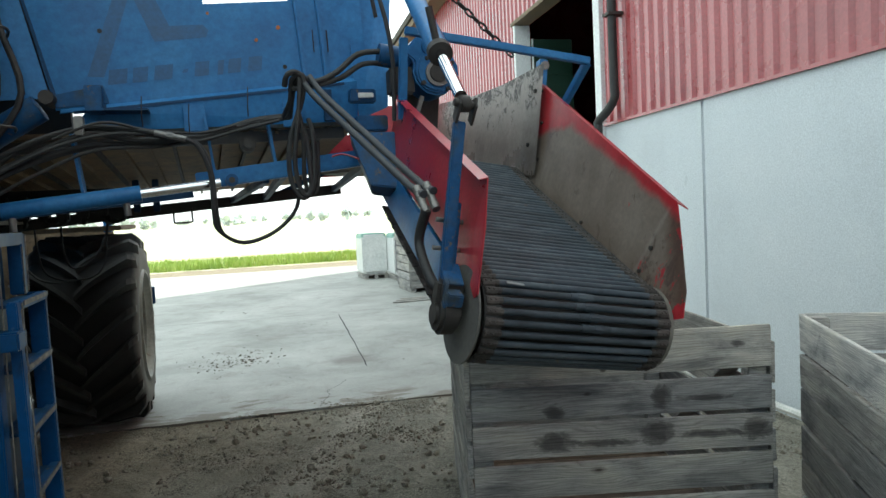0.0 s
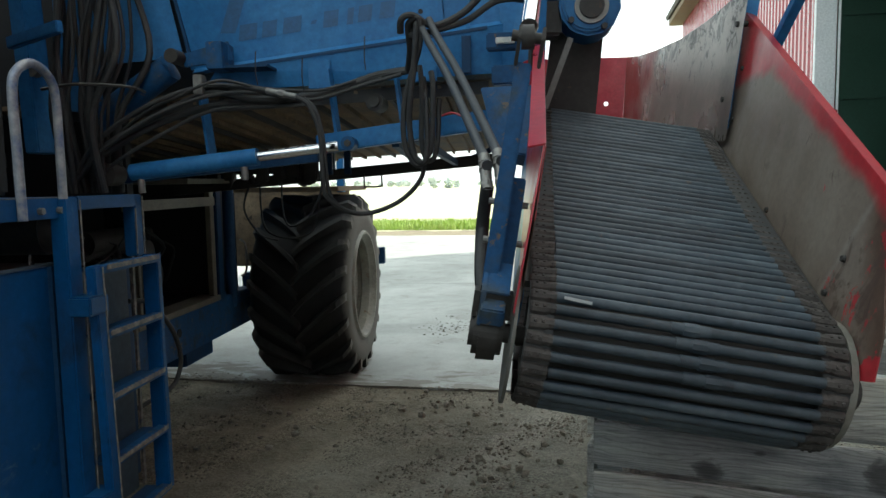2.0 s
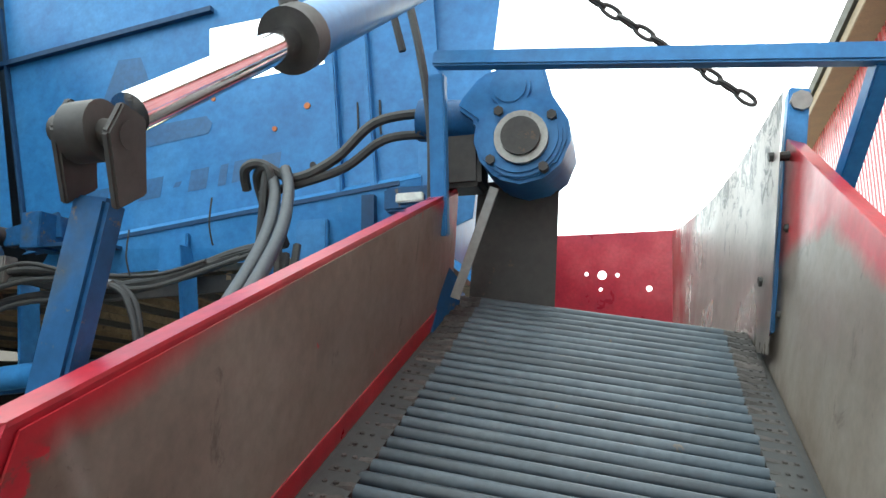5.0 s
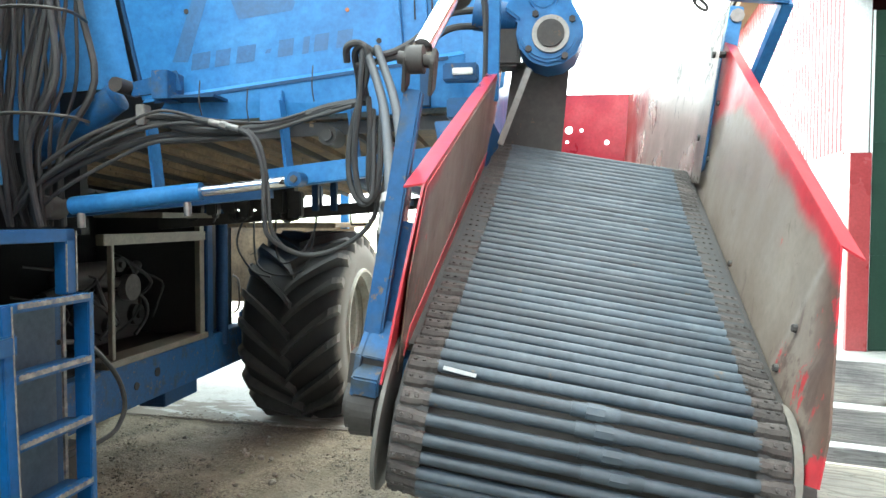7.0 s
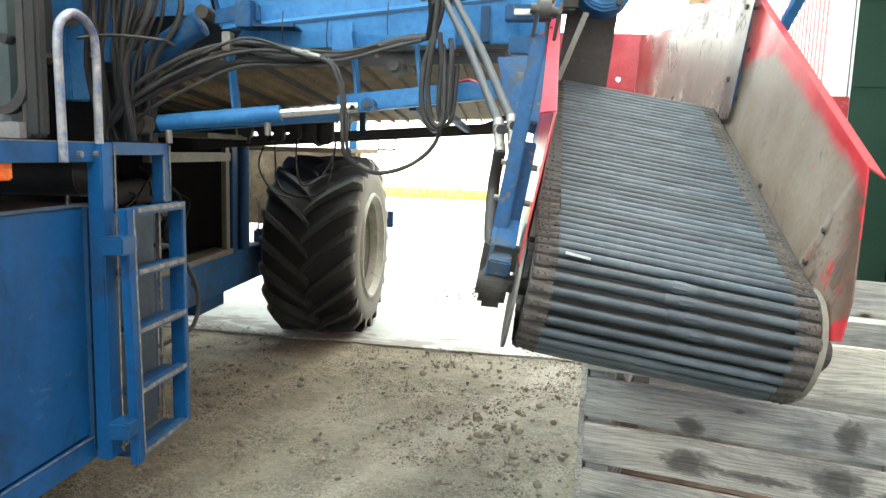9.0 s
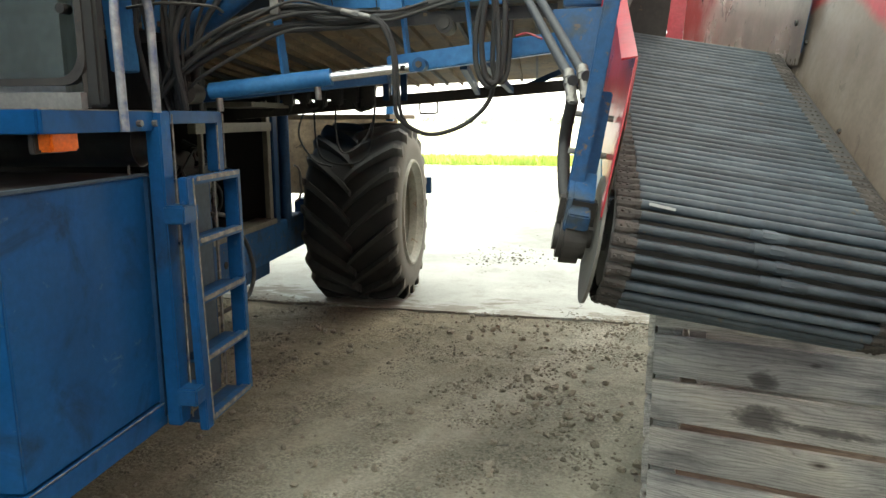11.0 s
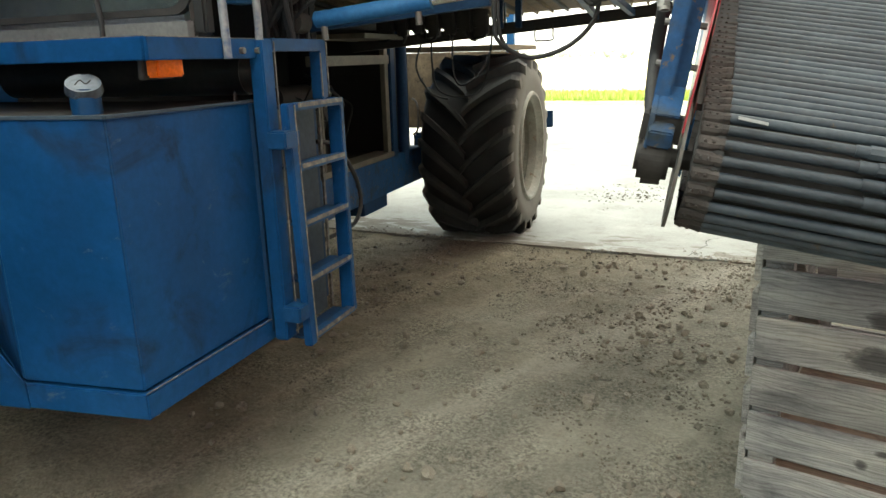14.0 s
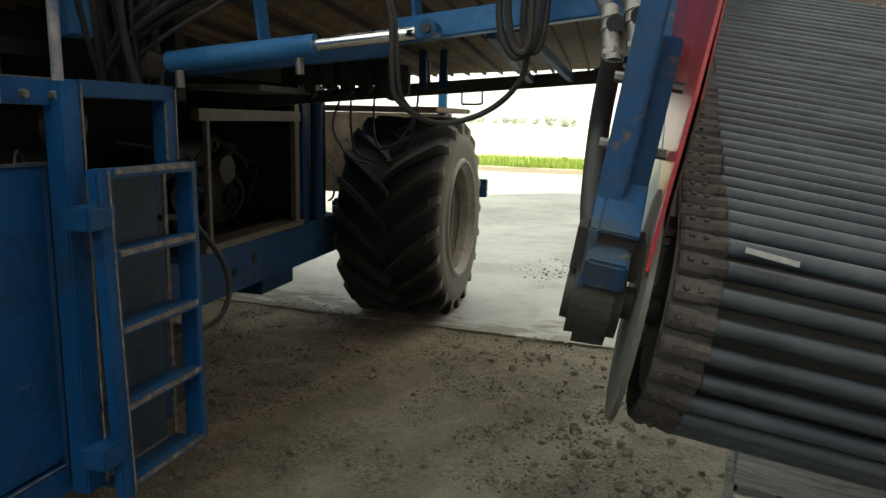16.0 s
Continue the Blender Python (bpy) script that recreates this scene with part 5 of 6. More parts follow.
# faded marking: a tall chevron and a row of blocks where lettering was
bm = plate(BM(), [(-0.49, PY - 0.0009, 2.297), (-0.425, PY - 0.0009, 2.295), (-0.30, PY - 0.0009, 2.66), (-0.215, PY - 0.0009, 2.45), (0.0, PY - 0.0009, 2.475), (0.012, PY - 0.0009, 2.505), (-0.01, PY - 0.0009, 2.53), (-0.15, PY - 0.0009, 2.52), (-0.25, PY - 0.0009, 2.745), (-0.33, PY - 0.0009, 2.745)], -0.0004)
part("faded_emblem", bm, faded_mark, panel, "faded darker blue chevron emblem")
for x, wd in ((-0.375, 0.075), (-0.285, 0.06), (-0.19, 0.075), (-0.10, 0.02), (-0.03, 0.06), (0.05, 0.025), (0.11, 0.055), (0.20, 0.06)):
    z = bz(x, 2.337)
    hz = 0.008 if wd == 0.02 else 0.032
    part("faded_block", plate(BM(), [(x - wd / 2, PY - 0.0009, z - hz), (x + wd / 2, PY - 0.0009, z - hz + wd * SL), (x + wd / 2 + 0.008, PY - 0.0009, z + hz + wd * SL), (x - wd / 2 + 0.008, PY - 0.0009, z + hz)], -0.0004), faded_mark, panel)
for x, z, r in ((0.315, 2.527, 0.010), (0.215, 2.468, 0.008), (0.012, 2.58, 0.007)):
    part("rust_mark", rod(BM(), (x, PY - 0.004, z), (x, PY + 0.001, z), r, seg=7), rust_spot, panel)
for x, z in ((0.336, 2.35), (-0.43, 2.49)):
    part("bolt_hole", rod(BM(), (x, PY - 0.003, z), (x, PY + 0.001, z), 0.010, seg=10), black_and_shade, panel)

# bracket, pin and ram at the panel's lower corner
mpart("corner_bracket", plate(BM(), [(-0.62, 3.24, 2.20), (-0.60, 3.24, 2.15), (-0.40, 3.24, 2.17), (-0.42, 3.24, 2.245)], 0.012), blue_worn, bevel=0.002)
mpart("bracket_tab", box(BM(), (-0.485, 3.18, 2.13), (-0.42, 3.30, 2.235)), blue_worn, bevel=0.003)
mpart("bracket_shelf", box(BM(), (-0.44, 3.20, 2.135), (-0.25, 3.32, 2.145)), dark_blue)
mpart("corner_pin", rod(BM(), (-0.622, 3.17, 2.185), (-0.622, 3.30, 2.185), 0.028, seg=16), dark_iron, "rusty pivot pin", smooth=True)
mpart("tilt_ram", rod(BM(), (-0.66, 3.24, 2.15), (-1.02, 3.26, 1.93), 0.055, seg=20), blue_worn, "blue hydraulic tilt ram", smooth=True)

# struts, beam and long ram under the skirt
for x, z0, z1 in ((-0.56, 1.80, 2.06), (-0.03, 1.86, 2.13), (0.235, 1.89, 2.13)):
    mpart("strut", bar(BM(), (x + 0.03, 3.30, z0), (x, 3.30, z1), 0.075, 0.012, (1, 0, 0)), blue_paint, bevel=0.002)
for x, z in ((-0.07, 2.115), (0.355, 2.13)):
    mpart("skirt_gusset", box(BM(), (x - 0.045, PY - 0.045, z - 0.06), (x + 0.045, PY - 0.025, z + 0.055)), blue_paint, bevel=0.004)
ram = mpart("long_ram", rod(BM(), (-0.81, 3.175, 1.737), (-0.30, 3.20, 1.79), 0.034, seg=24), blue_paint, "long blue hydraulic ram with chrome rod", smooth=True)
part("ram_rod", rod(BM(), (-0.31, 3.20, 1.789), (0.02, 3.215, 1.825), 0.02, seg=20), chrome, ram, smooth=True)
part("ram_stub", rod(BM(), (-0.775, 3.175, 1.72), (-0.772, 3.175, 1.655), 0.014, seg=10), grey_steel, ram, smooth=True)
part("ram_stub", rod(BM(), (-0.36, 3.20, 1.77), (-0.355, 3.20, 1.70), 0.014, seg=10), grey_steel, ram, smooth=True)
part("ram_eye", rod(BM(), (0.067, 3.17, 1.832), (0.067, 3.24, 1.832), 0.027, seg=20), blue_worn, ram, smooth=True)
part("ram_pin", rod(BM(), (0.067, 3.16, 1.832), (0.067, 3.18, 1.832), 0.014, seg=6), dark_iron, ram, smooth=True)
part("ram_base", rod(BM(), (-0.90, 3.13, 1.73), (-0.90, 3.22, 1.73), 0.045, seg=20), dark_iron, ram, smooth=True)
mpart("boom_beam", bar(BM(), (-0.08, 3.29, 1.835), (0.78, 3.27, 1.935), 0.06, 0.075, (0, 0, 1)), blue_paint, "blue box-section boom beam", bevel=0.005)
mpart("boom_beam", bar(BM(), (-0.1, 3.36, 1.80), (-1.0, 3.36, 1.72), 0.05, 0.06), dark_blue)
# rear chord and diagonals of the boom
for p, q, big in (((-1.6, 5.1, 1.655), (0.15, 5.1, 1.79), True), ((0.15, 5.1, 1.79), (0.85, 5.1, 1.845), True), ((0.40, 5.1, 1.82), (0.78, 5.1, 1.98), False), ((0.10, 5.1, 1.79), (0.22, 3.36, 1.84), False), ((0.32, 5.1, 1.80), (0.30, 3.36, 1.86), False), ((-0.5, 5.1, 1.74), (-0.5, 5.1, 1.9), False), ((0.80, 5.1, 1.84), (0.70, 3.4, 1.90), False)):
    mpart("boom_chord", bar(BM(), p, q, 0.06 if big else 0.03, 0.07 if big else 0.035), dark_iron if big else dark_blue)
mpart("hook_step", tube(BM(), [(-0.28, 5.05, 1.75), (-0.28, 5.05, 1.665), (-0.26, 5.05, 1.657), (-0.17, 5.05, 1.66), (-0.165, 5.05, 1.69), (-0.165, 5.05, 1.76)], 0.006, 6, 3), dark_iron)
mpart("hinge_box", plate(BM(), [(0.60, 3.22, 1.98), (0.80, 3.18, 1.98), (0.78, 3.05, 1.72), (0.66, 3.10, 1.74)], 0.10), blue_worn, "blue hinge bracket at the conveyor", bevel=0.005)

# tray under the body
def tray_z(x, y):
    """Height of the tray's underside, which falls towards the rear."""
    k = (y - PY) / (6.0 - PY)
    return (1 - k) * (2.03 + (x + 1.1) * 0.034) + k * (1.86 + (x + 1.1) * 0.04)


mpart("tray", plate(BM(), [(x, y, tray_z(x, y)) for x, y in ((-2.0, PY + 0.03), (0.66, PY + 0.03), (0.66, 5.99), (-2.0, 5.99))], -0.02), brown_tray, "brown rusted tray under the body")
for k in range(22):
    x = -1.9 + k * 0.115
    mpart("tray_rib", bar(BM(), (x, PY + 0.05, tray_z(x, PY + 0.05) - 0.010), (x - 0.05, 5.95, tray_z(x - 0.05, 5.95) - 0.010), 0.016, 0.026), dark_iron if k % 3 == 0 else brown_tray)
mpart("tray_edge", bar(BM(), (-1.3, PY + 0.06, 1.985), (0.60, PY + 0.06, 2.055), 0.02, 0.05), dark_iron)
mpart("tray_roller", rod(BM(), (0.148, 3.30, 2.0), (0.148, 3.42, 2.0), 0.036, seg=20), dark_iron, smooth=True)
mpart("roller_cap", rod(BM(), (0.148, 3.285, 2.0), (0.148, 3.30, 2.0), 0.022, seg=16), soot_black, smooth=True)
# dark plate brackets by the head
mpart("head_bracket", box(BM(), (0.62, 3.14, 2.03), (0.76, 3.26, 2.10)), blue_worn, bevel=0.006)
mpart("head_bracket", box(BM(), (0.60, 3.18, 2.165), (0.72, 3.24, 2.225)), blue_worn, bevel=0.006)
mpart("label_plate", box(BM(), (0.635, 3.165, 2.182), (0.705, 3.178, 2.205)), white_tag, "pale label plate", bevel=0.003)
mpart("head_bracket", box(BM(), (0.50, 3.29, 2.10), (0.535, 3.32, 2.24)), dark_blue)

# -- column behind the cab, with hose bundle --
mpart("column", bar(BM(), (-1.20, 3.2, 1.82), (-1.26, 3.2, 3.0), 0.125, 0.06, (1, 0, 0)), blue_paint, "blue box column", bevel=0.005)
mpart("column_bar", bar(BM(), (-1.22, 3.08, 2.235), (-0.95, 2.99, 2.27), 0.03, 0.045), blue_paint, bevel=0.004)
mpart("column_bolt", rod(BM(), (-1.185, 3.14, 2.148), (-1.185, 3.18, 2.148), 0.03, seg=16), grey_steel, smooth=True)
# dark sheets added to stand in for the shaded machine behind the column
mpart("column_shade", box(BM(), (-1.9, 3.55, 1.62), (-1.05, 3.60, 3.2)), black_and_shade)
mpart("column_shade", box(BM(), (-1.049, 3.55, 2.07), (-0.60, 3.60, 3.2)), black_and_shade)
valve = mpart("valve_block", box(BM(), (-1.35, 4.96, 1.75), (-0.62, 5.04, 1.90)), dark_iron, "greasy black hydraulic valve bank", bevel=0.008)
for k in range(7):
    x = -1.25 + k * 0.11
    part("valve_section", box(BM(), (x - 0.036, 4.90, 1.70 + 0.012 * (k % 3)), (x + 0.036, 4.965, 1.86)), soot_black if k % 2 else dark_iron, valve, bevel=0.008)
    part("valve_hose", tube(BM(), [(x, 4.92, 1.73), (x + 0.02, 4.90, 1.695), (x + 0.06 * (k % 3 - 1), 4.93, 1.685 - 0.01 * (k % 2)), (x + 0.09 * (k % 3 - 1), 5.0, 1.74)], 0.010, 7, 4), black_hose, valve, smooth=True)
for x in (-0.50, -0.38):
    mpart("boom_post", box(BM(), (x - 0.02, 5.0, 1.74), (x + 0.02, 5.04, 1.95)), dark_blue, bevel=0.004)
rh = random.Random(11)
for k in range(22):
    x0 = -1.05 + 0.0145 * k + rh.uniform(-0.02, 0.02)
    y0 = 3.06 + rh.uniform(-0.03, 0.12)
    pts = [(x0 + 0.05, y0, 2.95), (x0 + rh.uniform(-0.05, 0.05), y0 + 0.02, 2.55), (x0 + rh.uniform(-0.05, 0.05), y0, 2.2), (-1.03 + 0.008 * k + rh.uniform(-0.03, 0.03), y0, 1.95), (-1.03 + 0.007 * k, y0 + 0.06, 1.66)]
    mpart("bundle_hose", tube(BM(), pts, rh.choice((0.007, 0.010, 0.013)), 8, 5), black_hose, smooth=True)

for z in (2.42, 2.05):
    mpart("bundle_tie", tube(BM(), [(-1.06, 3.02, z), (-0.9, 2.99, z + 0.01), (-0.72, 3.03, z), (-0.74, 3.18, z)], 0.006, 6, 4), soot_black)

# -- hoses along the boom --
hoses = [
    ([(-1.0, 3.12, 1.74), (-0.90, 3.10, 1.86), (-0.70, 3.12, 1.99), (-0.50, 3.16, 2.06), (-0.35, 3.15, 2.055), (-0.22, 3.12, 2.03)], 0.012),
    ([(-0.98, 3.12, 1.74), (-0.88, 3.12, 1.84), (-0.68, 3.14, 1.95), (-0.48, 3.17, 2.035), (-0.3, 3.17, 2.01), (-0.05, 3.2, 2.02), (0.15, 3.22, 2.075), (0.30, 3.2, 2.10)], 0.016),
    ([(-1.02, 3.15, 1.72), (-0.92, 3.14, 1.80), (-0.72, 3.16, 1.91), (-0.5, 3.2, 1.985), (-0.25, 3.2, 2.0), (0.0, 3.22, 2.04), (0.18, 3.22, 2.09), (0.33, 3.2, 2.105)], 0.018),
    ([(-0.98, 3.18, 1.78), (-0.75, 3.17, 1.96), (-0.52, 3.18, 2.05), (-0.3, 3.18, 2.04), (-0.1, 3.2, 2.01)], 0.010),
    ([(-0.22, 3.12, 2.03), (-0.11, 3.10, 2.003)], 0.010),
    ([(-1.0, 3.10, 1.70), (-0.86, 3.08, 1.83), (-0.66, 3.10, 1.95), (-0.46, 3.13, 2.02), (-0.28, 3.14, 2.03), (-0.08, 3.18, 2.0), (0.12, 3.2, 2.05), (0.28, 3.18, 2.085)], 0.009),
    ([(-0.95, 3.14, 1.70), (-0.82, 3.12, 1.79), (-0.64, 3.14, 1.89), (-0.45, 3.16, 1.97), (-0.2, 3.2, 1.985), (0.05, 3.22, 2.035), (0.2, 3.2, 2.075)], 0.009),
    ([(-0.6, 3.12, 2.01), (-0.42, 3.12, 2.075), (-0.25, 3.14, 2.045), (-0.05, 3.18, 2.035), (0.1, 3.2, 2.07)], 0.007),
    ([(-0.11, 3.10, 2.003), (-0.06, 3.10, 1.97), (-0.02, 3.10, 1.86), (-0.015, 3.10, 1.70), (0.0, 3.12, 1.62), (0.10, 3.2, 1.56), (0.24, 3.25, 1.60), (0.34, 3.25, 1.70), (0.36, 3.22, 1.84)], 0.011),
    ([(-0.08, 3.11, 2.0), (-0.035, 3.11, 1.95), (-0.01, 3.11, 1.84), (0.0, 3.12, 1.66), (0.02, 3.16, 1.60)], 0.009),
    # coiled loops at the skirt's end
    ([(0.30, 3.2, 2.10), (0.325, 3.1, 2.16), (0.33, 3.04, 2.235), (0.37, 3.02, 2.25), (0.37, 3.04, 2.16), (0.31, 3.06, 1.98), (0.305, 3.06, 1.82), (0.35, 3.06, 1.74), (0.40, 3.06, 1.80), (0.41, 3.08, 2.0), (0.40, 3.12, 2.08)], 0.013),
    ([(0.33, 3.2, 2.10), (0.34, 3.08, 2.2), (0.36, 3.03, 2.24), (0.35, 3.03, 2.1), (0.325, 3.05, 1.9), (0.345, 3.05, 1.77), (0.385, 3.05, 1.77), (0.385, 3.07, 1.95), (0.37, 3.12, 2.06)], 0.013),
    ([(0.36, 3.1, 2.10), (0.37, 3.08, 2.0), (0.365, 3.08, 1.82), (0.39, 3.08, 1.755), (0.42, 3.08, 1.80), (0.43, 3.1, 1.98)], 0.012),
    # feed to the gearbox motor
    ([(0.30, 3.05, 2.21), (0.31, 3.02, 2.25), (0.35, 3.02, 2.262), (0.42, 3.05, 2.23), (0.52, 3.06, 2.27), (0.62, 3.06, 2.35), (0.73, 3.08, 2.37)], 0.015),
    ([(0.33, 3.06, 2.20), (0.42, 3.06, 2.215), (0.54, 3.07, 2.25), (0.64, 3.07, 2.31), (0.74, 3.09, 2.32)], 0.014),
    ([(0.76, 3.03, 2.06), (0.765, 3.02, 2.3), (0.74, 3.02, 2.5), (0.68, 3.05, 2.75)], 0.012),
    ([(0.70, 3.02, 2.5), (0.66, 3.0, 2.7), (0.62, 3.05, 2.95)], 0.011),
]
for pts, r in hoses:
    mpart("hydraulic_hose", tube(BM(), pts, r * 0.82, 8, 6), black_hose, "black rubber hydraulic hose", smooth=True)
# two thick hoses down to the conveyor's drum motor
hub = CM @ Vector((A0 - 0.10, -1.2, -0.02))
mid = CM @ Vector((A0 - 0.12, -1.0, 0.02))
mid2 = CM @ Vector((A0 - 0.13, -0.95, 0.14))
for d in (0.0, 0.034):
    s = Vector((d, 0, d * 0.3))
    pts = [Vector((0.37, 3.04, 2.24)) + s, Vector((0.41, 2.98, 2.16)) + s, Vector((0.50, 2.75, 2.0)) + s, (mid2 + Vector((-0.02, 0.12, 0.04))) + s, mid2 + s]
    mpart("drive_hose", tube(BM(), pts, 0.0135, 10, 8), grey_hose, "thick grey rubber hydraulic hose", smooth=True)
    fa, fb = mid2 + s + Vector((-0.01, 0.05, 0.025)), mid2 + s + Vector((0.0, -0.02, -0.06))
    bm = rod(BM(), fa, fb, 0.0145, seg=14)
    for k in (0.15, 0.35, 0.8):
        rod(bm, fa.lerp(fb, k), fa.lerp(fb, k + 0.09), 0.0162, seg=6 if k == 0.8 else 14)
    part("hose_ferrule", bm, grey_steel, harv, "crimped steel hose fitting", smooth=True)
mpart("drive_hose", tube(BM(), [mid2 + Vector((0.0, -0.02, -0.05)), mid + Vector((-0.005, 0.03, -0.03)), hub + Vector((-0.005, 0.07, -0.04)), hub + Vector((0.03, 0.05, -0.03))], 0.0165, 10, 8), black_hose, "thick black rubber hose", smooth=True)
for p, q in (((-0.225, 3.12, 2.032), (-0.105, 3.10, 2.003)),):
    mpart("hose_ferrule", rod(rod(BM(), p, q, 0.0115, seg=12), Vector(p).lerp(Vector(q), 0.4), Vector(p).lerp(Vector(q), 0.6), 0.0145, seg=6), grey_steel, "bright hose coupling", smooth=True)
mpart("hose_clamp", box(BM(), (-0.525, 3.14, 2.03), (-0.49, 3.19, 2.105)), grey_steel, bevel=0.004)
# cable ties with long tails
for x, z in ((-0.27, 2.06), (-0.09, 2.03), (0.15, 2.10)):
    mpart("cable_tie", tube(BM(), [(x, 3.15, z), (x, 3.13, z + 0.05), (x + 0.004, 3.13, z + 0.12)], 0.0025, 5, 3), black_hose)
mpart("red_tie", tube(BM(), [(0.46, 2.9, 1.90), (0.50, 2.86, 1.905), (0.55, 2.8, 1.88)], 0.004, 5, 4), red_paint)

# -- chain from above, over the head --
for k in range(15):
    p = Vector((0.93 + 0.040 * k, 3.25 + 0.012 * k, 2.86 - 0.029 * k))
    d = Vector((0.040, 0.012, -0.029)).normalized()
    o = Vector((0, 1, 0)) if k % 2 else Vector((0.58, 0, 0.81))
    bm = tube(BM(), [p + d * 0.030 * math.cos(a) + o * 0.012 * math.sin(a) for a in [i * math.pi / 4 for i in range(9)]], 0.0055, 6, 2)
    mpart("chain_link", bm, dark_iron, smooth=True)

# -- front tank with lip, filler and lamp --
dx, dy = -0.995, -0.10          # the front face runs this way
c0 = Vector((-0.80, 1.94, 0))
far = c0 + Vector((dx, dy, 0)) * 0.44
foot = [c0, Vector((-0.79, 2.63, 0)), Vector((-2.1, 2.63, 0)), Vector((-2.05, 2.36, 0)), far]
tank = mpart("fuel_tank", plate(BM(), [p + Vector((0, 0, 1.435)) for p in foot[::-1]], -0.82), tank_enamel, "large blue sheet-steel tank with chamfered corner", bevel=0.006)
low = [p + Vector((0.012, -0.008, 0.0)) for p in foot]
part("tank_lip", plate(BM(), [p + Vector((0, 0, 0.608)) for p in low[::-1]], -0.085), tank_enamel, tank, bevel=0.005)
part("tank_top", plate(BM(), [p + Vector((0.005, 0.008, 1.4365)) for p in foot], -0.002), top_dust, tank, "dusty brown tank top")
bm = BM()
for p, q in ((foot[3], foot[4]), (foot[4], foot[0]), (foot[0], foot[1])):
    bar(bm, p + Vector((0, 0, 1.437)), q + Vector((0, 0, 1.437)), 0.014, 0.010)
part("tank_rim", bm, slate_sheet, tank, "tank rim worn to grey metal")
part("corner_seam", bar(BM(), foot[0] + Vector((0.001, -0.001, 0.70)), foot[0] + Vector((0.001, -0.001, 1.43)), 0.0018, 0.0018, (1, 0, 0)), blue_worn, tank, "scuffed corner seam")
bm = bar(BM(), low[0] + Vector((0, 0, 0.6115)), low[1] + Vector((0, 0, 0.6095)), 0.004, 0.003)
part("lip_seam", bm, chipped_edge, tank, "dusty seam over the lip")
ext = far + Vector((dx, dy, 0)) * 0.55 + Vector((0.012, -0.008, 0))
part("tank_apron", plate(BM(), [low[4] + Vector((0, 0.003, 0.608)), low[4] + Vector((0, 0.003, 0.523)), ext + Vector((0, 0.003, 0.523)), ext + Vector((0, 0.003, 1.30))], 0.006), tank_enamel, tank, "blue skirt sheet beside the tank")
part("filler_neck", rod(BM(), (-0.94, 2.023, 1.43), (-0.94, 2.023, 1.51), 0.042, seg=24), blue_tank_paint, tank, smooth=True)
cap_n = Vector((0.36, -0.36, 0.86)).normalized()
cap_c = Vector((-0.94, 2.023, 1.515))
cap = part("filler_cap", rod(BM(), cap_c - cap_n * 0.012, cap_c + cap_n * 0.014, 0.052, 0.048, seg=28), cap_metal, tank, "shiny metal filler cap", smooth=True)
cap_u = cap_n.orthogonal().normalized()
cap_v = cap_n.cross(cap_u)
part("cap_mark", tube(BM(), [cap_c + cap_n * 0.0145 + cap_u * x + cap_v * y for x, y in ((-0.022, -0.01), (-0.008, 0.014), (0.006, -0.006), (0.02, 0.012))], 0.0018, 5, 4), dark_iron, cap)
part("tank_hook", tube(BM(), [(-0.79, 2.52, 1.438), (-0.80, 2.54, 1.47), (-0.81, 2.57, 1.438)], 0.004, 6, 3), dark_iron, tank)
part("silencer", rod(rod(BM(), (-2.0, 2.70, 1.535), (-0.90, 2.79, 1.535), 0.085, seg=28), (-0.90, 2.79, 1.535), (-0.84, 2.795, 1.535), 0.082, 0.04, seg=28), soot_black, tank, "sooty black silencer pipe", smooth=True)

# guard bar round the platform, posts and ladder
gl = Vector((-2.1, 2.12, 0))
guard = mpart("guard_bar", bar(BM(), (-0.741, 2.06, 1.617), (-0.741, 2.60, 1.617), 0.02, 0.065), tank_enamel, "blue guard bar with chipped edges", bevel=0.003)
part("guard_front", bar(BM(), (gl.x, gl.y, 1.617), (-0.741, 2.062, 1.617), 0.02, 0.065), tank_enamel, guard, bevel=0.003)
part("chipped_edge", bar(BM(), (-0.735, 2.062, 1.650), (-0.735, 2.60, 1.650), 0.008, 0.003), chipped_edge, guard, "edge chipped to bare metal")
part("chipped_edge", bar(BM(), (gl.x, gl.y + 0.004, 1.651), (-0.745, 2.066, 1.651), 0.010, 0.003), chipped_edge, guard, "edge chipped to bare metal")
part("platform", plate(BM(), [(-0.75, 2.07, 1.648), (-0.75, 3.04, 1.648), (-2.1, 3.04, 1.648), (gl.x, gl.y, 1.648)], 0.01), blue_worn, guard)
lamp = part("indicator_lamp", box(BM(), (-0.79, 2.11, 1.535), (-0.745, 2.225, 1.59)), orange_lens, guard, "orange indicator lamp", bevel=0.006)
part("lamp_base", box(BM(), (-0.81, 2.10, 1.53), (-0.79, 2.235, 1.595)), dark_iron, lamp, bevel=0.003)
mpart("post", bar(BM(), (-0.735, 2.625, 0.53), (-0.735, 2.625, 1.65), 0.07, 0.055, (1, 0, 0)), tank_enamel, bevel=0.005)
mpart("post", bar(BM(), (-0.735, 3.03, 1.42), (-0.735, 3.03, 1.65), 0.05, 0.05, (1, 0, 0)), blue_tank_paint, bevel=0.004)
for (x, y), (z0, z1) in (((-0.6975, 2.6535), (0.54, 1.64)), ((-0.7085, 3.0565), (1.43, 1.645)), ((-0.7085, 3.004), (1.43, 1.60))):
    mpart("chipped_edge", bar(BM(), (x, y, z0), (x, y, z1), 0.004, 0.004, (1, 0, 0)), chipped_edge)
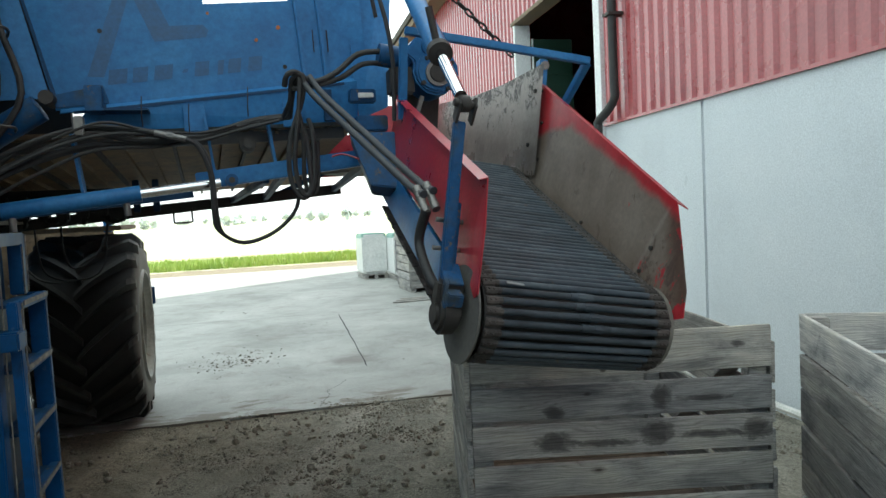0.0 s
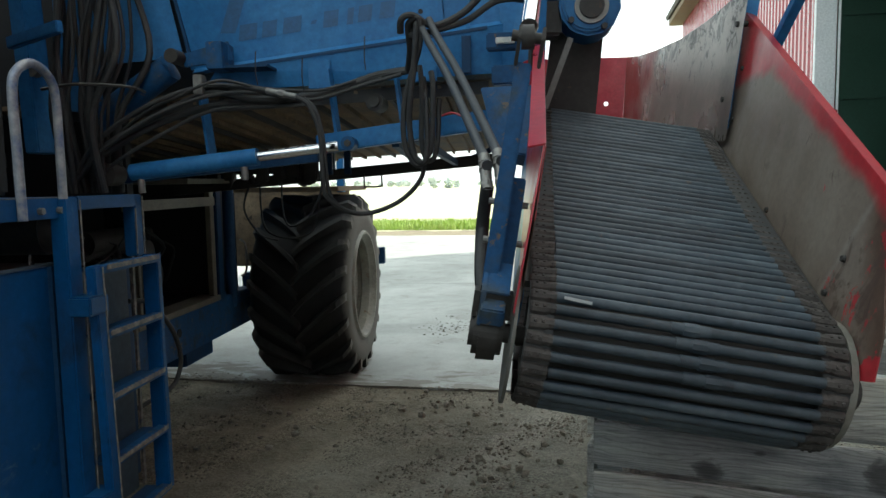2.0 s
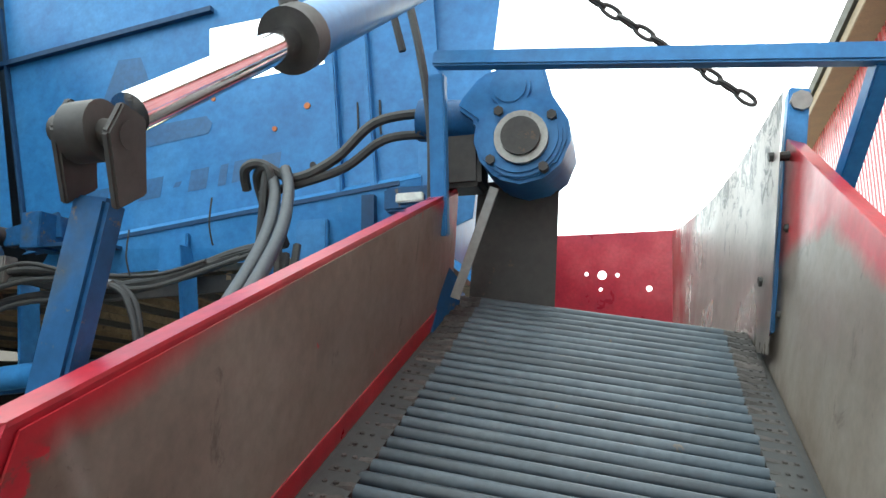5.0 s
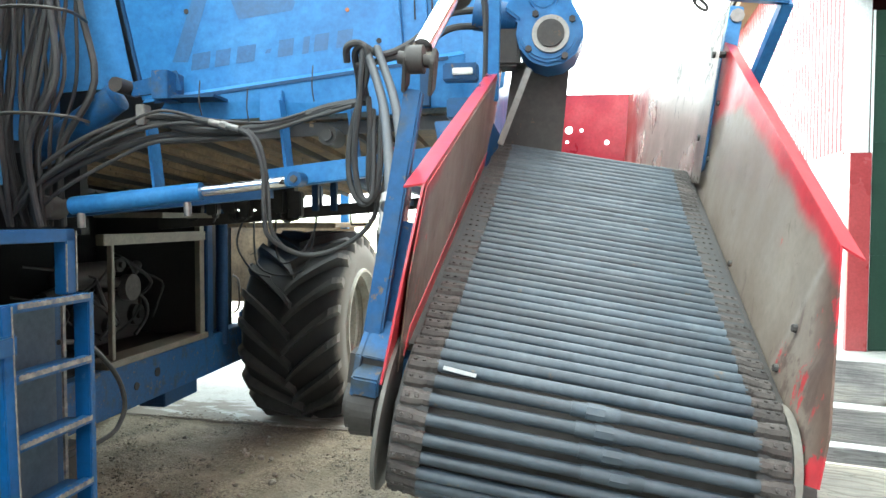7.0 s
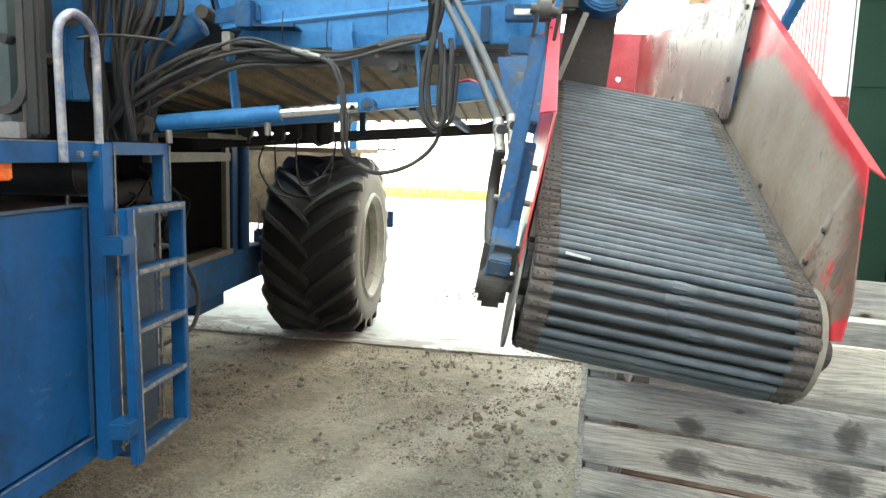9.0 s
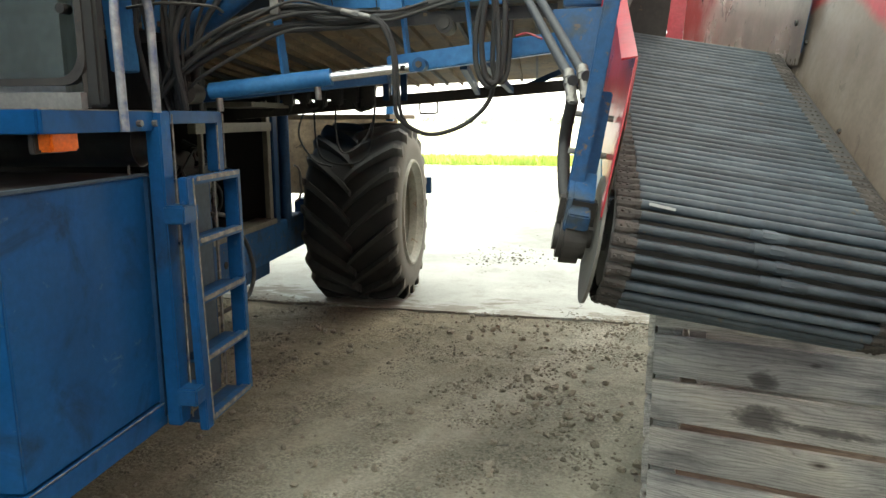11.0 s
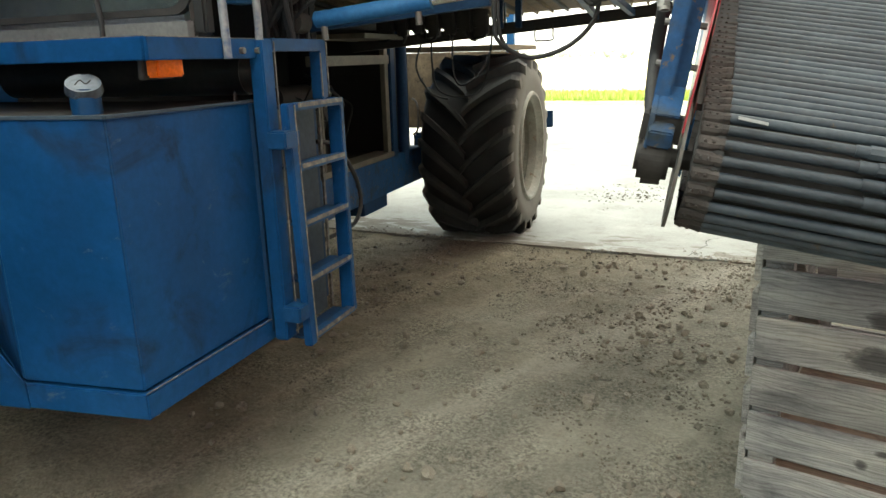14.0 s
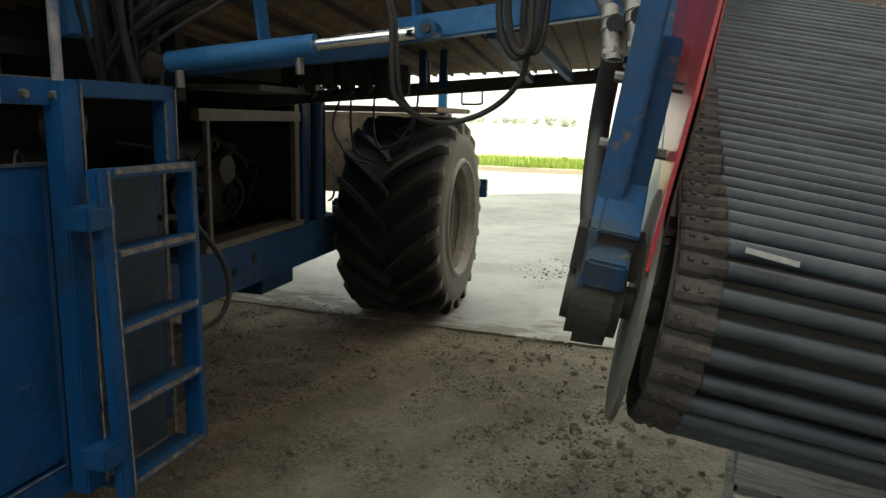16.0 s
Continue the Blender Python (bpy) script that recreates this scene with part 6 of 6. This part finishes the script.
mpart("post_top", bar(BM(), (-0.735, 2.66, 1.63), (-0.735, 3.055, 1.63), 0.05, 0.045), blue_tank_paint, bevel=0.004)
for y in (2.50, 2.59):
    mpart("guard_bolt", rod(BM(), (-0.735, y, 1.61), (-0.715, y, 1.61), 0.011, seg=6), grey_steel)
mpart("grab_rail", tube(BM(), [(-0.722, 2.415, 1.585), (-0.722, 2.412, 1.80), (-0.722, 2.41, 1.96), (-0.722, 2.435, 2.02), (-0.722, 2.505, 2.05), (-0.722, 2.575, 2.02), (-0.722, 2.602, 1.96), (-0.722, 2.605, 1.80), (-0.722, 2.605, 1.59)], 0.014, 12, 5), surface("chipped_rail", [(0.012, 0.065, 0.21), (0.24, 0.25, 0.27), (0.38, 0.38, 0.38)], 14, 60, (0.35, 0.55), 0.2, 0.15), "grab rail with blue paint worn to bare metal", smooth=True)

ladder = mpart("ladder", bar(BM(), (-0.655, 2.672, 0.49), (-0.665, 2.652, 1.425), 0.045, 0.034, (1, 0, 0)), tank_enamel, "blue steel ladder with serrated rungs", bevel=0.004)
part("stile", bar(BM(), (-0.672, 3.03, 0.51), (-0.684, 3.045, 1.425), 0.012, 0.06, (1, 0, 0)), tank_enamel, ladder, bevel=0.003)
part("worn_edge", bar(BM(), (-0.6325, 2.688, 0.50), (-0.6425, 2.668, 1.42), 0.004, 0.004, (1, 0, 0)), chipped_edge, ladder)
part("stile_edge", bar(BM(), (-0.645, 3.043, 0.51), (-0.657, 3.056, 1.425), 0.022, 0.008, (1, 0, 0)), blue_worn, ladder)
for z, dz in ((0.515, 0), (0.75, 0), (0.975, 0), (1.19, 0), (1.412, 0)):
    rung = part("rung", box(BM(), (-0.68, 2.672, z - 0.016), (-0.645, 3.045, z + 0.012)), blue_worn, ladder, "rung with rusty worn tread", bevel=0.003)
    part("tread", box(BM(), (-0.745, 2.68, z - 0.010), (-0.68, 3.03, z + 0.002)), dark_blue, ladder)
    teeth = [(-0.6435, 2.692 + k * 0.0118, z + (0.0145 if k % 2 else 0.0095)) for k in range(30)]
    lip = plate(BM(), [(-0.6435, 2.692, z - 0.004)] + teeth + [(-0.6435, 3.034, z - 0.004)], 0.003)
    part("serration", lip, chipped_edge, rung, "worn bright serrated edge")
part("back_sheet", box(BM(), (-0.762, 2.66, 0.52), (-0.756, 3.0, 1.40)), slate_sheet, ladder, "slate-blue sheet behind the rungs")
part("back_stile", box(BM(), (-0.86, 3.0, 0.54), (-0.80, 3.10, 1.40)), dark_blue, ladder, bevel=0.004)
part("back_strip", box(BM(), (-0.757, 3.03, 0.52), (-0.748, 3.045, 1.42)), chipped_edge, ladder)
for z in (1.30, 0.64):
    part("ladder_clamp", box(BM(), (-0.72, 2.585, z - 0.032), (-0.64, 2.69, z + 0.032)), blue_tank_paint, ladder, bevel=0.006)

# -- cab behind the guard --
cr = Vector((-0.83, 2.40, 0))
along = Vector((-1.0, 0.04, 0)).normalized()
side = Vector((-along.y, along.x, 0))
cl = cr + along * 1.6
cab = mpart("cab", plate(BM(), [cr + Vector((0, 0, 1.655)), cl + Vector((0, 0, 1.655)), cl + Vector((0, 0, 1.705)), cr + Vector((0, 0, 1.705))], 0.03), dust_metal, "driver's cab with rounded tinted window")
cor = []
for cx, cz, a0 in ((0.10, 1.83, 180), (1.5, 1.83, 270), (1.5, 3.0, 0), (0.10, 3.0, 90)):
    for k in range(6):
        a = radians(a0 + 18 * k)
        cor.append((cx + 0.08 * math.cos(a), cz + 0.08 * math.sin(a)))
ring_o = [cr + along * (0.8 + (s - 0.8) * 1.03) + Vector((0, 0, 2.4 + (z - 2.4) * 1.035)) for s, z in cor]
ring_i = [cr + along * s + Vector((0, 0, z)) for s, z in cor]
bm = BM()
n = len(cor)
lay = [[bm.verts.new(p + side * d) for p in ring] for ring, d in ((ring_o, 0.0), (ring_o, -0.03), (ring_i, -0.03), (ring_i, 0.0))]
for a, b in zip(lay, lay[1:] + lay[:1]):
    for k in range(n):
        bm.faces.new((a[k], a[(k + 1) % n], b[(k + 1) % n], b[k]))
part("window_frame", bm, dark_iron, cab, "black rubber window seal")
bm = plate(BM(), [p + side * -0.012 for p in ring_i], 0.005)
pane = part("window_pane", bm, cab_glass, cab, "tinted green cab glass")
pane.visible_shadow = False
part("cab_post", bar(BM(), cr + Vector((0.02, 0.03, 1.66)), cr + Vector((0.02, 0.03, 3.1)), 0.05, 0.05, (1, 0, 0)), black_and_shade, cab, bevel=0.01)
part("window_bolt", rod(BM(), cr + along * 0.06 + Vector((0, 0, 1.955)) + side * 0.01, cr + along * 0.06 + Vector((0, 0, 1.955)) - side * 0.03, 0.016, seg=12), black_and_shade, cab, smooth=True)
back = [cr + Vector((-0.5, 0.62, 0)), cl + Vector((-0.1, 0.62, 0))]
part("cab_back", plate(BM(), [back[0] + Vector((0, 0, 1.66)), back[1] + Vector((0, 0, 1.66)), back[1] + Vector((0, 0, 3.1)), back[0] + Vector((0, 0, 3.1))], 0.02), tarp_grey, cab)
part("cab_side", plate(BM(), [cr + Vector((0, 0.02, 1.66)), back[0] + Vector((0, 0, 1.66)), back[0] + Vector((0, 0, 3.1)), cr + Vector((0, 0.02, 3.1))], 0.02), soot_black, cab)
part("cab_roof", plate(BM(), [cr + Vector((0.05, -0.05, 3.1)), cl + Vector((0, 0, 3.1)), back[1] + Vector((0, 0, 3.1)), back[0] + Vector((0, 0, 3.1))], 0.05), blue_paint, cab)
wp = cr + along * 0.36 - side * 0.02
mpart("wiper_arm", tube(BM(), [wp + side * 0.06 + Vector((0, 0, 1.60)), wp + side * 0.05 + Vector((0, 0, 1.72)), wp + side * 0.05 + along * 0.03 + Vector((0, 0, 1.87))], 0.010, 8, 4), black_hose, smooth=True)
bm = rod(BM(), cr + along * 0.46 - side * 0.10 + Vector((0, 0, 1.88)), cr + along * 0.46 - side * 0.10 + Vector((0, 0, 1.96)), 0.03, seg=14)
rod(bm, cr + along * 0.46 - side * 0.10 + Vector((0, 0, 1.96)), cr + along * 0.46 - side * 0.10 + Vector((0, 0, 1.99)), 0.018, seg=12)
part("bottle", bm, white_tag, cab, "white plastic bottle behind the window", smooth=True)

# -- chassis and engine bay --
chas = mpart("chassis_rail", box(BM(), (-1.75, 2.6, 0.535), (-1.55, 6.3, 0.82)), blue_worn, "blue steel chassis rail", bevel=0.008)
part("chassis_box", box(BM(), (-1.75, 5.05, 0.44), (-1.56, 5.48, 0.54)), dark_blue, chas, bevel=0.006)
part("chassis_hole", rod(BM(), (-1.545, 4.95, 0.70), (-1.56, 4.95, 0.70), 0.03, seg=16), black_and_shade, chas)
part("chassis_hole", rod(BM(), (-1.545, 4.72, 0.66), (-1.56, 4.72, 0.66), 0.025, seg=16), black_and_shade, chas)
mpart("engine_sill", box(BM(), (-1.70, 4.42, 0.82), (-1.53, 5.60, 0.86)), pale_metal, bevel=0.004)
eng = mpart("engine_frame", box(BM(), (-1.60, 4.42, 1.535), (-1.545, 5.60, 1.60)), pale_metal, "pale aluminium engine-bay frame", bevel=0.004)
part("engine_upright", box(BM(), (-1.59, 5.52, 0.86), (-1.55, 5.585, 1.76)), pale_metal, eng, bevel=0.003)
part("engine_upright", box(BM(), (-1.585, 4.50, 0.86), (-1.555, 4.53, 1.54)), pale_metal, eng, bevel=0.003)
# bay walls near-black: the shade inside the bay is put into their colour
bay = mpart("engine_bay", box(BM(), (-2.6, 3.2, 0.82), (-2.5, 6.0, 2.0)), black_and_shade)
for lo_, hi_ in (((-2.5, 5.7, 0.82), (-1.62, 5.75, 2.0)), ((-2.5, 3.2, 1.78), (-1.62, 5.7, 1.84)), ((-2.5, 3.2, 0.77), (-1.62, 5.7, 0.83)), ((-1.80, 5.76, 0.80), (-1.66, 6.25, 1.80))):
    part("bay_wall", box(BM(), lo_, hi_), black_and_shade, bay)
engine = mpart("engine", box(BM(), (-2.3, 4.75, 0.86), (-1.95, 5.4, 1.2)), dark_iron, "dark oily engine inside the bay", bevel=0.02)
part("air_filter", rod(BM(), (-1.98, 4.62, 1.33), (-1.98, 5.05, 1.33), 0.08, seg=20), dark_iron, engine, smooth=True)
part("pulley", rod(BM(), (-1.93, 5.2, 1.22), (-1.87, 5.2, 1.22), 0.09, seg=24), grey_steel, engine, smooth=True)
re_ = random.Random(31)
for k in range(9):
    y0_, z0_ = 4.45 + 0.13 * k, re_.uniform(0.88, 1.2)
    pts = [(-1.92 + re_.uniform(-0.08, 0.08), y0_, z0_), (-1.86, y0_ + re_.uniform(-0.15, 0.15), z0_ + 0.12), (-1.88, y0_ + re_.uniform(-0.25, 0.25), z0_ + 0.26), (-2.05, y0_ + re_.uniform(-0.2, 0.2), z0_ + 0.36)]
    part("engine_hose", tube(BM(), pts, re_.choice((0.009, 0.013, 0.02)), 7, 4), black_hose, engine, smooth=True)
for y, z, r in ((4.72, 1.08, 0.07), (5.02, 0.98, 0.06), (5.32, 1.02, 0.075), (5.12, 1.38, 0.05)):
    part("pulley", rod(rod(BM(), (-1.95, y, z), (-1.91, y, z), r, seg=20), (-1.91, y, z), (-1.885, y, z), r * 0.45, seg=14), soot_black, engine, smooth=True)
part("drive_belt", tube(BM(), [(-1.90, 4.72, 1.15), (-1.90, 5.12, 1.43), (-1.90, 5.33, 1.10), (-1.90, 5.02, 0.92), (-1.90, 4.72, 1.01)], 0.008, 6, 5), black_hose, engine, smooth=True)
part("manifold", tube(BM(), [(-2.0, 4.5, 1.22), (-1.95, 4.8, 1.28), (-1.95, 5.2, 1.26), (-2.0, 5.45, 1.36)], 0.035, 10, 5), dark_iron, engine, smooth=True)
mpart("step_plate", box(BM(), (-1.60, 4.4, 1.695), (-1.17, 5.65, 1.725)), pale_metal, "pale metal tread plate", bevel=0.004)
mpart("bay_post", box(BM(), (-1.64, 5.63, 0.80), (-1.55, 5.72, 1.76)), dark_blue, bevel=0.006)
mpart("bay_post", rod(BM(), (-1.57, 5.90, 0.72), (-1.57, 5.90, 1.78), 0.045, seg=20), dark_blue, smooth=True)
mpart("bay_handle", tube(BM(), [(-1.52, 5.98, 0.95), (-1.48, 6.0, 1.0), (-1.48, 6.0, 1.2), (-1.52, 5.98, 1.25)], 0.009, 7, 4), grey_steel, smooth=True)
mpart("sagging_hose", tube(BM(), [(-0.79, 3.06, 1.24), (-0.78, 3.20, 1.21), (-0.78, 3.326, 1.11), (-0.78, 3.404, 1.016), (-0.78, 3.436, 0.917), (-0.78, 3.404, 0.853), (-0.78, 3.335, 0.817), (-0.80, 3.18, 0.80), (-0.83, 3.06, 0.79)], 0.010, 8, 6), black_hose, "black hose sagging behind the ladder", smooth=True)
# unseen far-side bulk added to block light, and closing sheet behind the ladder post
mpart("far_light_block", box(BM(), (-4.3, 2.45, 0.30), (-2.62, 8.2, 2.9)), blue_tank_paint, "unseen blue box on the far side, added to block light", bevel=0.03)
# unseen bulk beside the tank, added to darken the ground there
mpart("front_light_block", box(box(BM(), (-4.3, -3.2, 0.06), (-1.55, 1.45, 3.3)), (-4.3, 1.45, 0.25), (-2.25, 2.42, 3.3)), blue_tank_paint, "unseen blue box beside the tank, added to block light")
# hidden box added to stop light passing under the chassis
mpart("under_light_block", box(BM(), (-3.6, 2.68, 0.14), (-1.42, 4.1, 0.53)), dark_iron, "unseen dark box under the front of the chassis, added to block light", bevel=0.02)
mpart("post_backing", box(BM(), (-0.90, 2.60, 0.56), (-0.775, 2.70, 1.43)), dark_blue)
# cross member over the wheel, and the blue block beyond it
mpart("axle_beam", box(BM(), (-1.75, 6.55, 0.62), (-1.40, 6.78, 0.90)), dark_blue, bevel=0.02)
mpart("wheel_guard", box(BM(), (-1.95, 6.2, 1.62), (-0.75, 7.3, 1.66)), brown_tray, bevel=0.006)
mpart("rear_apron", box(BM(), (-2.4, 7.52, 0.85), (-0.98, 7.56, 1.62)), brown_tray, "dusty brown rear apron", bevel=0.004)
mpart("rear_post", box(BM(), (-1.02, 7.2, 1.60), (-0.95, 7.27, 2.2)), blue_paint, bevel=0.005)
mpart("side_marker", box(BM(), (-0.86, 7.66, 0.85), (-0.66, 7.74, 1.02)), dark_blue, "dark blue marker block", bevel=0.006)
mpart("side_marker_arm", bar(BM(), (-1.6, 7.7, 0.93), (-0.86, 7.7, 0.93), 0.05, 0.05), dark_blue)
# thin hoses over the wheel
for pts in ([(-1.3, 5.9, 1.72), (-1.28, 5.85, 1.5), (-1.22, 5.8, 1.33), (-1.05, 5.8, 1.27), (-0.85, 5.8, 1.34), (-0.8, 5.9, 1.7)], [(-1.12, 5.9, 1.74), (-1.11, 5.85, 1.5), (-1.05, 5.83, 1.36), (-0.9, 5.82, 1.42), (-0.82, 5.9, 1.6), (-0.8, 5.9, 1.74)], [(-1.35, 5.85, 1.72), (-1.42, 5.85, 1.5), (-1.3, 5.85, 1.3), (-1.15, 5.85, 1.25)]):
    mpart("brake_hose", tube(BM(), pts, 0.008, 7, 6), black_hose, smooth=True)


# -- wheel with chevron lugs --
def wheel(cx, cy, R, wd, rim_r, label):
    cz = R - 0.03
    prof = [(-0.5, 0.60), (-0.515, 0.72), (-0.51, 0.82), (-0.48, 0.855), (-0.42, 0.90), (-0.25, 0.918), (0.0, 0.922), (0.25, 0.918), (0.42, 0.90), (0.48, 0.855), (0.51, 0.82), (0.515, 0.72), (0.5, 0.60), (0.44, 0.55), (-0.44, 0.55)]
    seg = 64
    bm = BM()
    rings = [[bm.verts.new((x * wd, R * r * math.cos(2 * math.pi * k / seg), R * r * math.sin(2 * math.pi * k / seg))) for x, r in prof] for k in range(seg)]
    for k in range(seg):
        a, b = rings[k], rings[(k + 1) % seg]
        for i in range(len(prof)):
            j = (i + 1) % len(prof)
            bm.faces.new((a[i], a[j], b[j], b[i]))
    wh = part("wheel", bm, tyre_rubber, harv, label, m=Matrix.Translation((cx, cy, cz)), smooth=True)
    nl = 20
    bm = BM()
    for side in (-1, 1):
        steps = 7
        prev = None
        for s in range(steps + 1):
            t = s / steps
            x = side * (-0.03 + t * 0.535) * wd
            ang = 0.47 * t ** 0.85
            lift = 1.0 if t < 0.86 else 1.0 - (t - 0.86) * 0.55
            half = 0.024 + 0.012 * t
            sect = []
            for da, rr in ((-half - 0.022, 0.875 * lift), (-half, lift), (half, lift), (half + 0.022, 0.875 * lift)):
                a = ang + da
                sect.append(bm.verts.new((x, R * rr * math.sin(a), R * rr * math.cos(a))))
            if prev:
                for i in range(4):
                    bm.faces.new((prev[i], prev[(i + 1) % 4], sect[(i + 1) % 4], sect[i]))
            else:
                bm.faces.new(sect)
            prev = sect
        bm.faces.new(prev[::-1])
        lug = part("lug", bm, lug_rubber, wh)
        bm = BM()
        off = 0.0 if side < 0 else math.pi / nl
        for k in range(nl):
            o = lug if k == 0 else lug.copy()
            if k:
                scene.collection.objects.link(o)
            o.matrix_basis = Matrix.Rotation(off + 2 * math.pi * k / nl, 4, "X")
    bm.free()
    # dished rim
    pr = [(0.50, 0.60), (0.525, 0.585), (0.525, 0.56), (0.47, 0.545), (0.45, 0.52), (0.36, 0.515), (0.34, 0.535), (0.30, 0.535), (0.28, 0.50), (0.12, 0.49), (0.10, 0.45), (0.08, 0.30), (0.14, 0.22), (0.14, 0.0)]
    bm = BM()
    seg = 48
    rings = [[bm.verts.new((x * wd, R * r * math.cos(2 * math.pi * k / seg), R * r * math.sin(2 * math.pi * k / seg))) for x, r in pr] for k in range(seg)]
    for k in range(seg):
        a, b = rings[k], rings[(k + 1) % seg]
        for i in range(len(pr) - 1):
            bm.faces.new((a[i], a[i + 1], b[i + 1], b[i]))
    bmesh.ops.remove_doubles(bm, verts=bm.verts, dist=1e-5)
    part("rim", bm, cream_paint, wh, "cream-painted steel rim stained with rust", smooth=True)
    for k in range(10):
        a = 2 * math.pi * k / 10
        part("wheel_nut", rod(BM(), (0.07 * wd, 0.26 * R * math.cos(a), 0.26 * R * math.sin(a)), (0.17 * wd, 0.26 * R * math.cos(a), 0.26 * R * math.sin(a)), 0.018, seg=6), dark_iron, wh)
    return wh


wheel(-1.06, 6.68, 0.81, 0.80, 0.42, "big black tractor tyre with chevron lugs")

# ---- wrapped bags on pallets, far end of the yard ----
def pallet(m):
    p = thing("pallet", m, "pale wooden pallet carrying a wrapped bag", "pallet", "pallets in the yard")
    for k in range(3):
        part("runner", box(BM(), (0.02 + 0.25 * k, 0.0, 0.018), (0.12 + 0.25 * k, 0.93, 0.115)), pale_wood, p)
    for k in range(6):
        part("deck_board", box(BM(), (-0.02, -0.02 + 0.163 * k, 0.116), (0.64, 0.115 + 0.163 * k, 0.138)), pale_wood, p)


def wrapped_bag(m, label, face):
    b = thing("wrapped_bag", m, label, "big bag", "wrapped bags on pallets")
    part("bag", box(BM(), (0, 0, 0.14), (0.62, 0.95, 1.12)), wrap_white, b, bevel=0.06)
    part("cover", box(BM(), (0.02, -0.012, 0.2), (0.60, -0.002, 1.05)), face, b)
    part("strap", box(BM(), (-0.004, 0.1, 1.0), (0.624, 0.85, 1.145)), wrap_green, b, bevel=0.03)


for m, label, face in ((GRID @ pose(1.95, 17.4, 0.0, 0, 0, 4), "white wrapped big bag with a green cover on a pallet", wrap_white),
                       (GRID @ pose(2.62, 16.6, 0.0, 0, 0, 4), "grey covered big bag with a strap on a pallet", tarp_grey)):
    pallet(m)
    wrapped_bag(m, label, face)

# planks lying by the stack
for k in range(3):
    pl = part("loose_plank", box(BM(), (-0.9, -0.05, 0.0), (0.9, 0.05, 0.022)), pale_wood, m=GRID @ pose(3.0 - 0.1 * k, 12.9 - 0.16 * k, 0.02, 0, 0, 4 * k - 4))
    tagged(pl, "loose pale plank lying on the concrete", "plank", "loose planks")

# ---- crop strip and far trees ----
def crop():
    verts, faces = [], []
    r = np.random.RandomState(8)
    for _ in range(60000):
        x, y = r.uniform(-45, 25), 25.5 + r.uniform(0, 3.5)
        hgt, a, wdt = r.uniform(0.12, 0.30), r.uniform(0, 6.28), r.uniform(0.010, 0.026)
        dx_, dy_ = math.cos(a), math.sin(a)
        lean = r.uniform(-0.12, 0.12, 2)
        o = len(verts)
        verts += [(x - dx_ * wdt, y - dy_ * wdt, -0.03), (x + dx_ * wdt, y + dy_ * wdt, -0.03), (x + dx_ * wdt * 0.8 + lean[0] * 0.6, y + dy_ * wdt * 0.8 + lean[1] * 0.6, hgt * 0.6), (x + lean[0], y + lean[1], hgt)]
        faces += [(o, o + 1, o + 2, o + 3)]
    ob = mesh_object("crop_strip", verts, faces, crop_leaf)
    ob.matrix_basis = GRID
    return tagged(ob, "bright green strip of young crop along the field edge", "crop", kind="stuff")


crop()


def far_trees():
    verts, faces = [], []
    r = np.random.RandomState(3)
    for _ in range(170):
        x, y = r.uniform(-420, 260), r.uniform(330, 400)
        if r.rand() < 0.12:
            x, y = r.uniform(-180, 60), r.uniform(190, 240)
        H = r.uniform(1.4, 3.2)
        for _ in range(46):
            s = r.uniform(0.35, 0.8)
            u_ = r.normal(0, 1, 3)
            u_ /= np.linalg.norm(u_)
            rad = r.uniform(0.4, 1.0)
            c = np.array((x, y, H * 0.58)) + u_ * rad * (H * 0.42, H * 0.42, H * 0.42)
            o = len(verts)
            t = r.normal(0, s, (4, 3))
            verts += (c + t).tolist()
            faces += [(o, o + 1, o + 2), (o, o + 2, o + 3), (o, o + 1, o + 3), (o + 1, o + 2, o + 3)]
        o = len(verts)
        verts += [(x - 0.3, y, -0.5), (x + 0.3, y, -0.5), (x + 0.1, y, H * 0.6), (x - 0.1, y, H * 0.6)]
        faces.append((o, o + 1, o + 2, o + 3))
    ob = mesh_object("tree_belt", verts, faces, hazed_leaf)
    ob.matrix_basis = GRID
    return tagged(ob, "distant belt of trees beyond the fields, pale with painted haze", "trees", kind="stuff")


far_trees()

# the larger clods lying on the dirt, each a piece of its own
rk = random.Random(77)
clod_meshes = []
for k in range(8):
    bm = BM()
    bmesh.ops.create_icosphere(bm, subdivisions=2 if k < 3 else 1, radius=1.0)
    for v in bm.verts:
        v.co *= rk.uniform(0.6, 1.2)
        v.co.z *= 0.85
    me = bpy.data.meshes.new("clod")
    bm.to_mesh(me)
    bm.free()
    me.materials.append(stone_mat)
    clod_meshes.append(me)
placed = 0
while placed < 300:
    x, y = rk.uniform(-2.9, 0.6), rk.uniform(2.0, 6.1)
    if -0.2233 * x + 0.9747 * y > EDGE - 0.02 or (x > 0.0 and y > 2.8):
        continue
    if noise.noise(Vector((x * 1.3 + 3, y * 0.8, 2.0))) + 0.6 * noise.noise(Vector((x * 4.0, y * 4.0, 5.0))) + 0.25 * (x + 1.2) < rk.uniform(-0.4, 0.45):
        continue
    z = dirt_height(x, y)
    r = 0.012 + 0.022 * rk.random() ** 2.0
    ob = new("clod", clod_meshes[rk.randrange(8)])
    ob.parent = ground
    ob.matrix_basis = pose(x, y, z + r * 0.35, rk.uniform(-25, 25), rk.uniform(-25, 25), rk.uniform(0, 360)) @ Matrix.Diagonal((r, r * rk.uniform(0.7, 1.0), r, 1))
    placed += 1
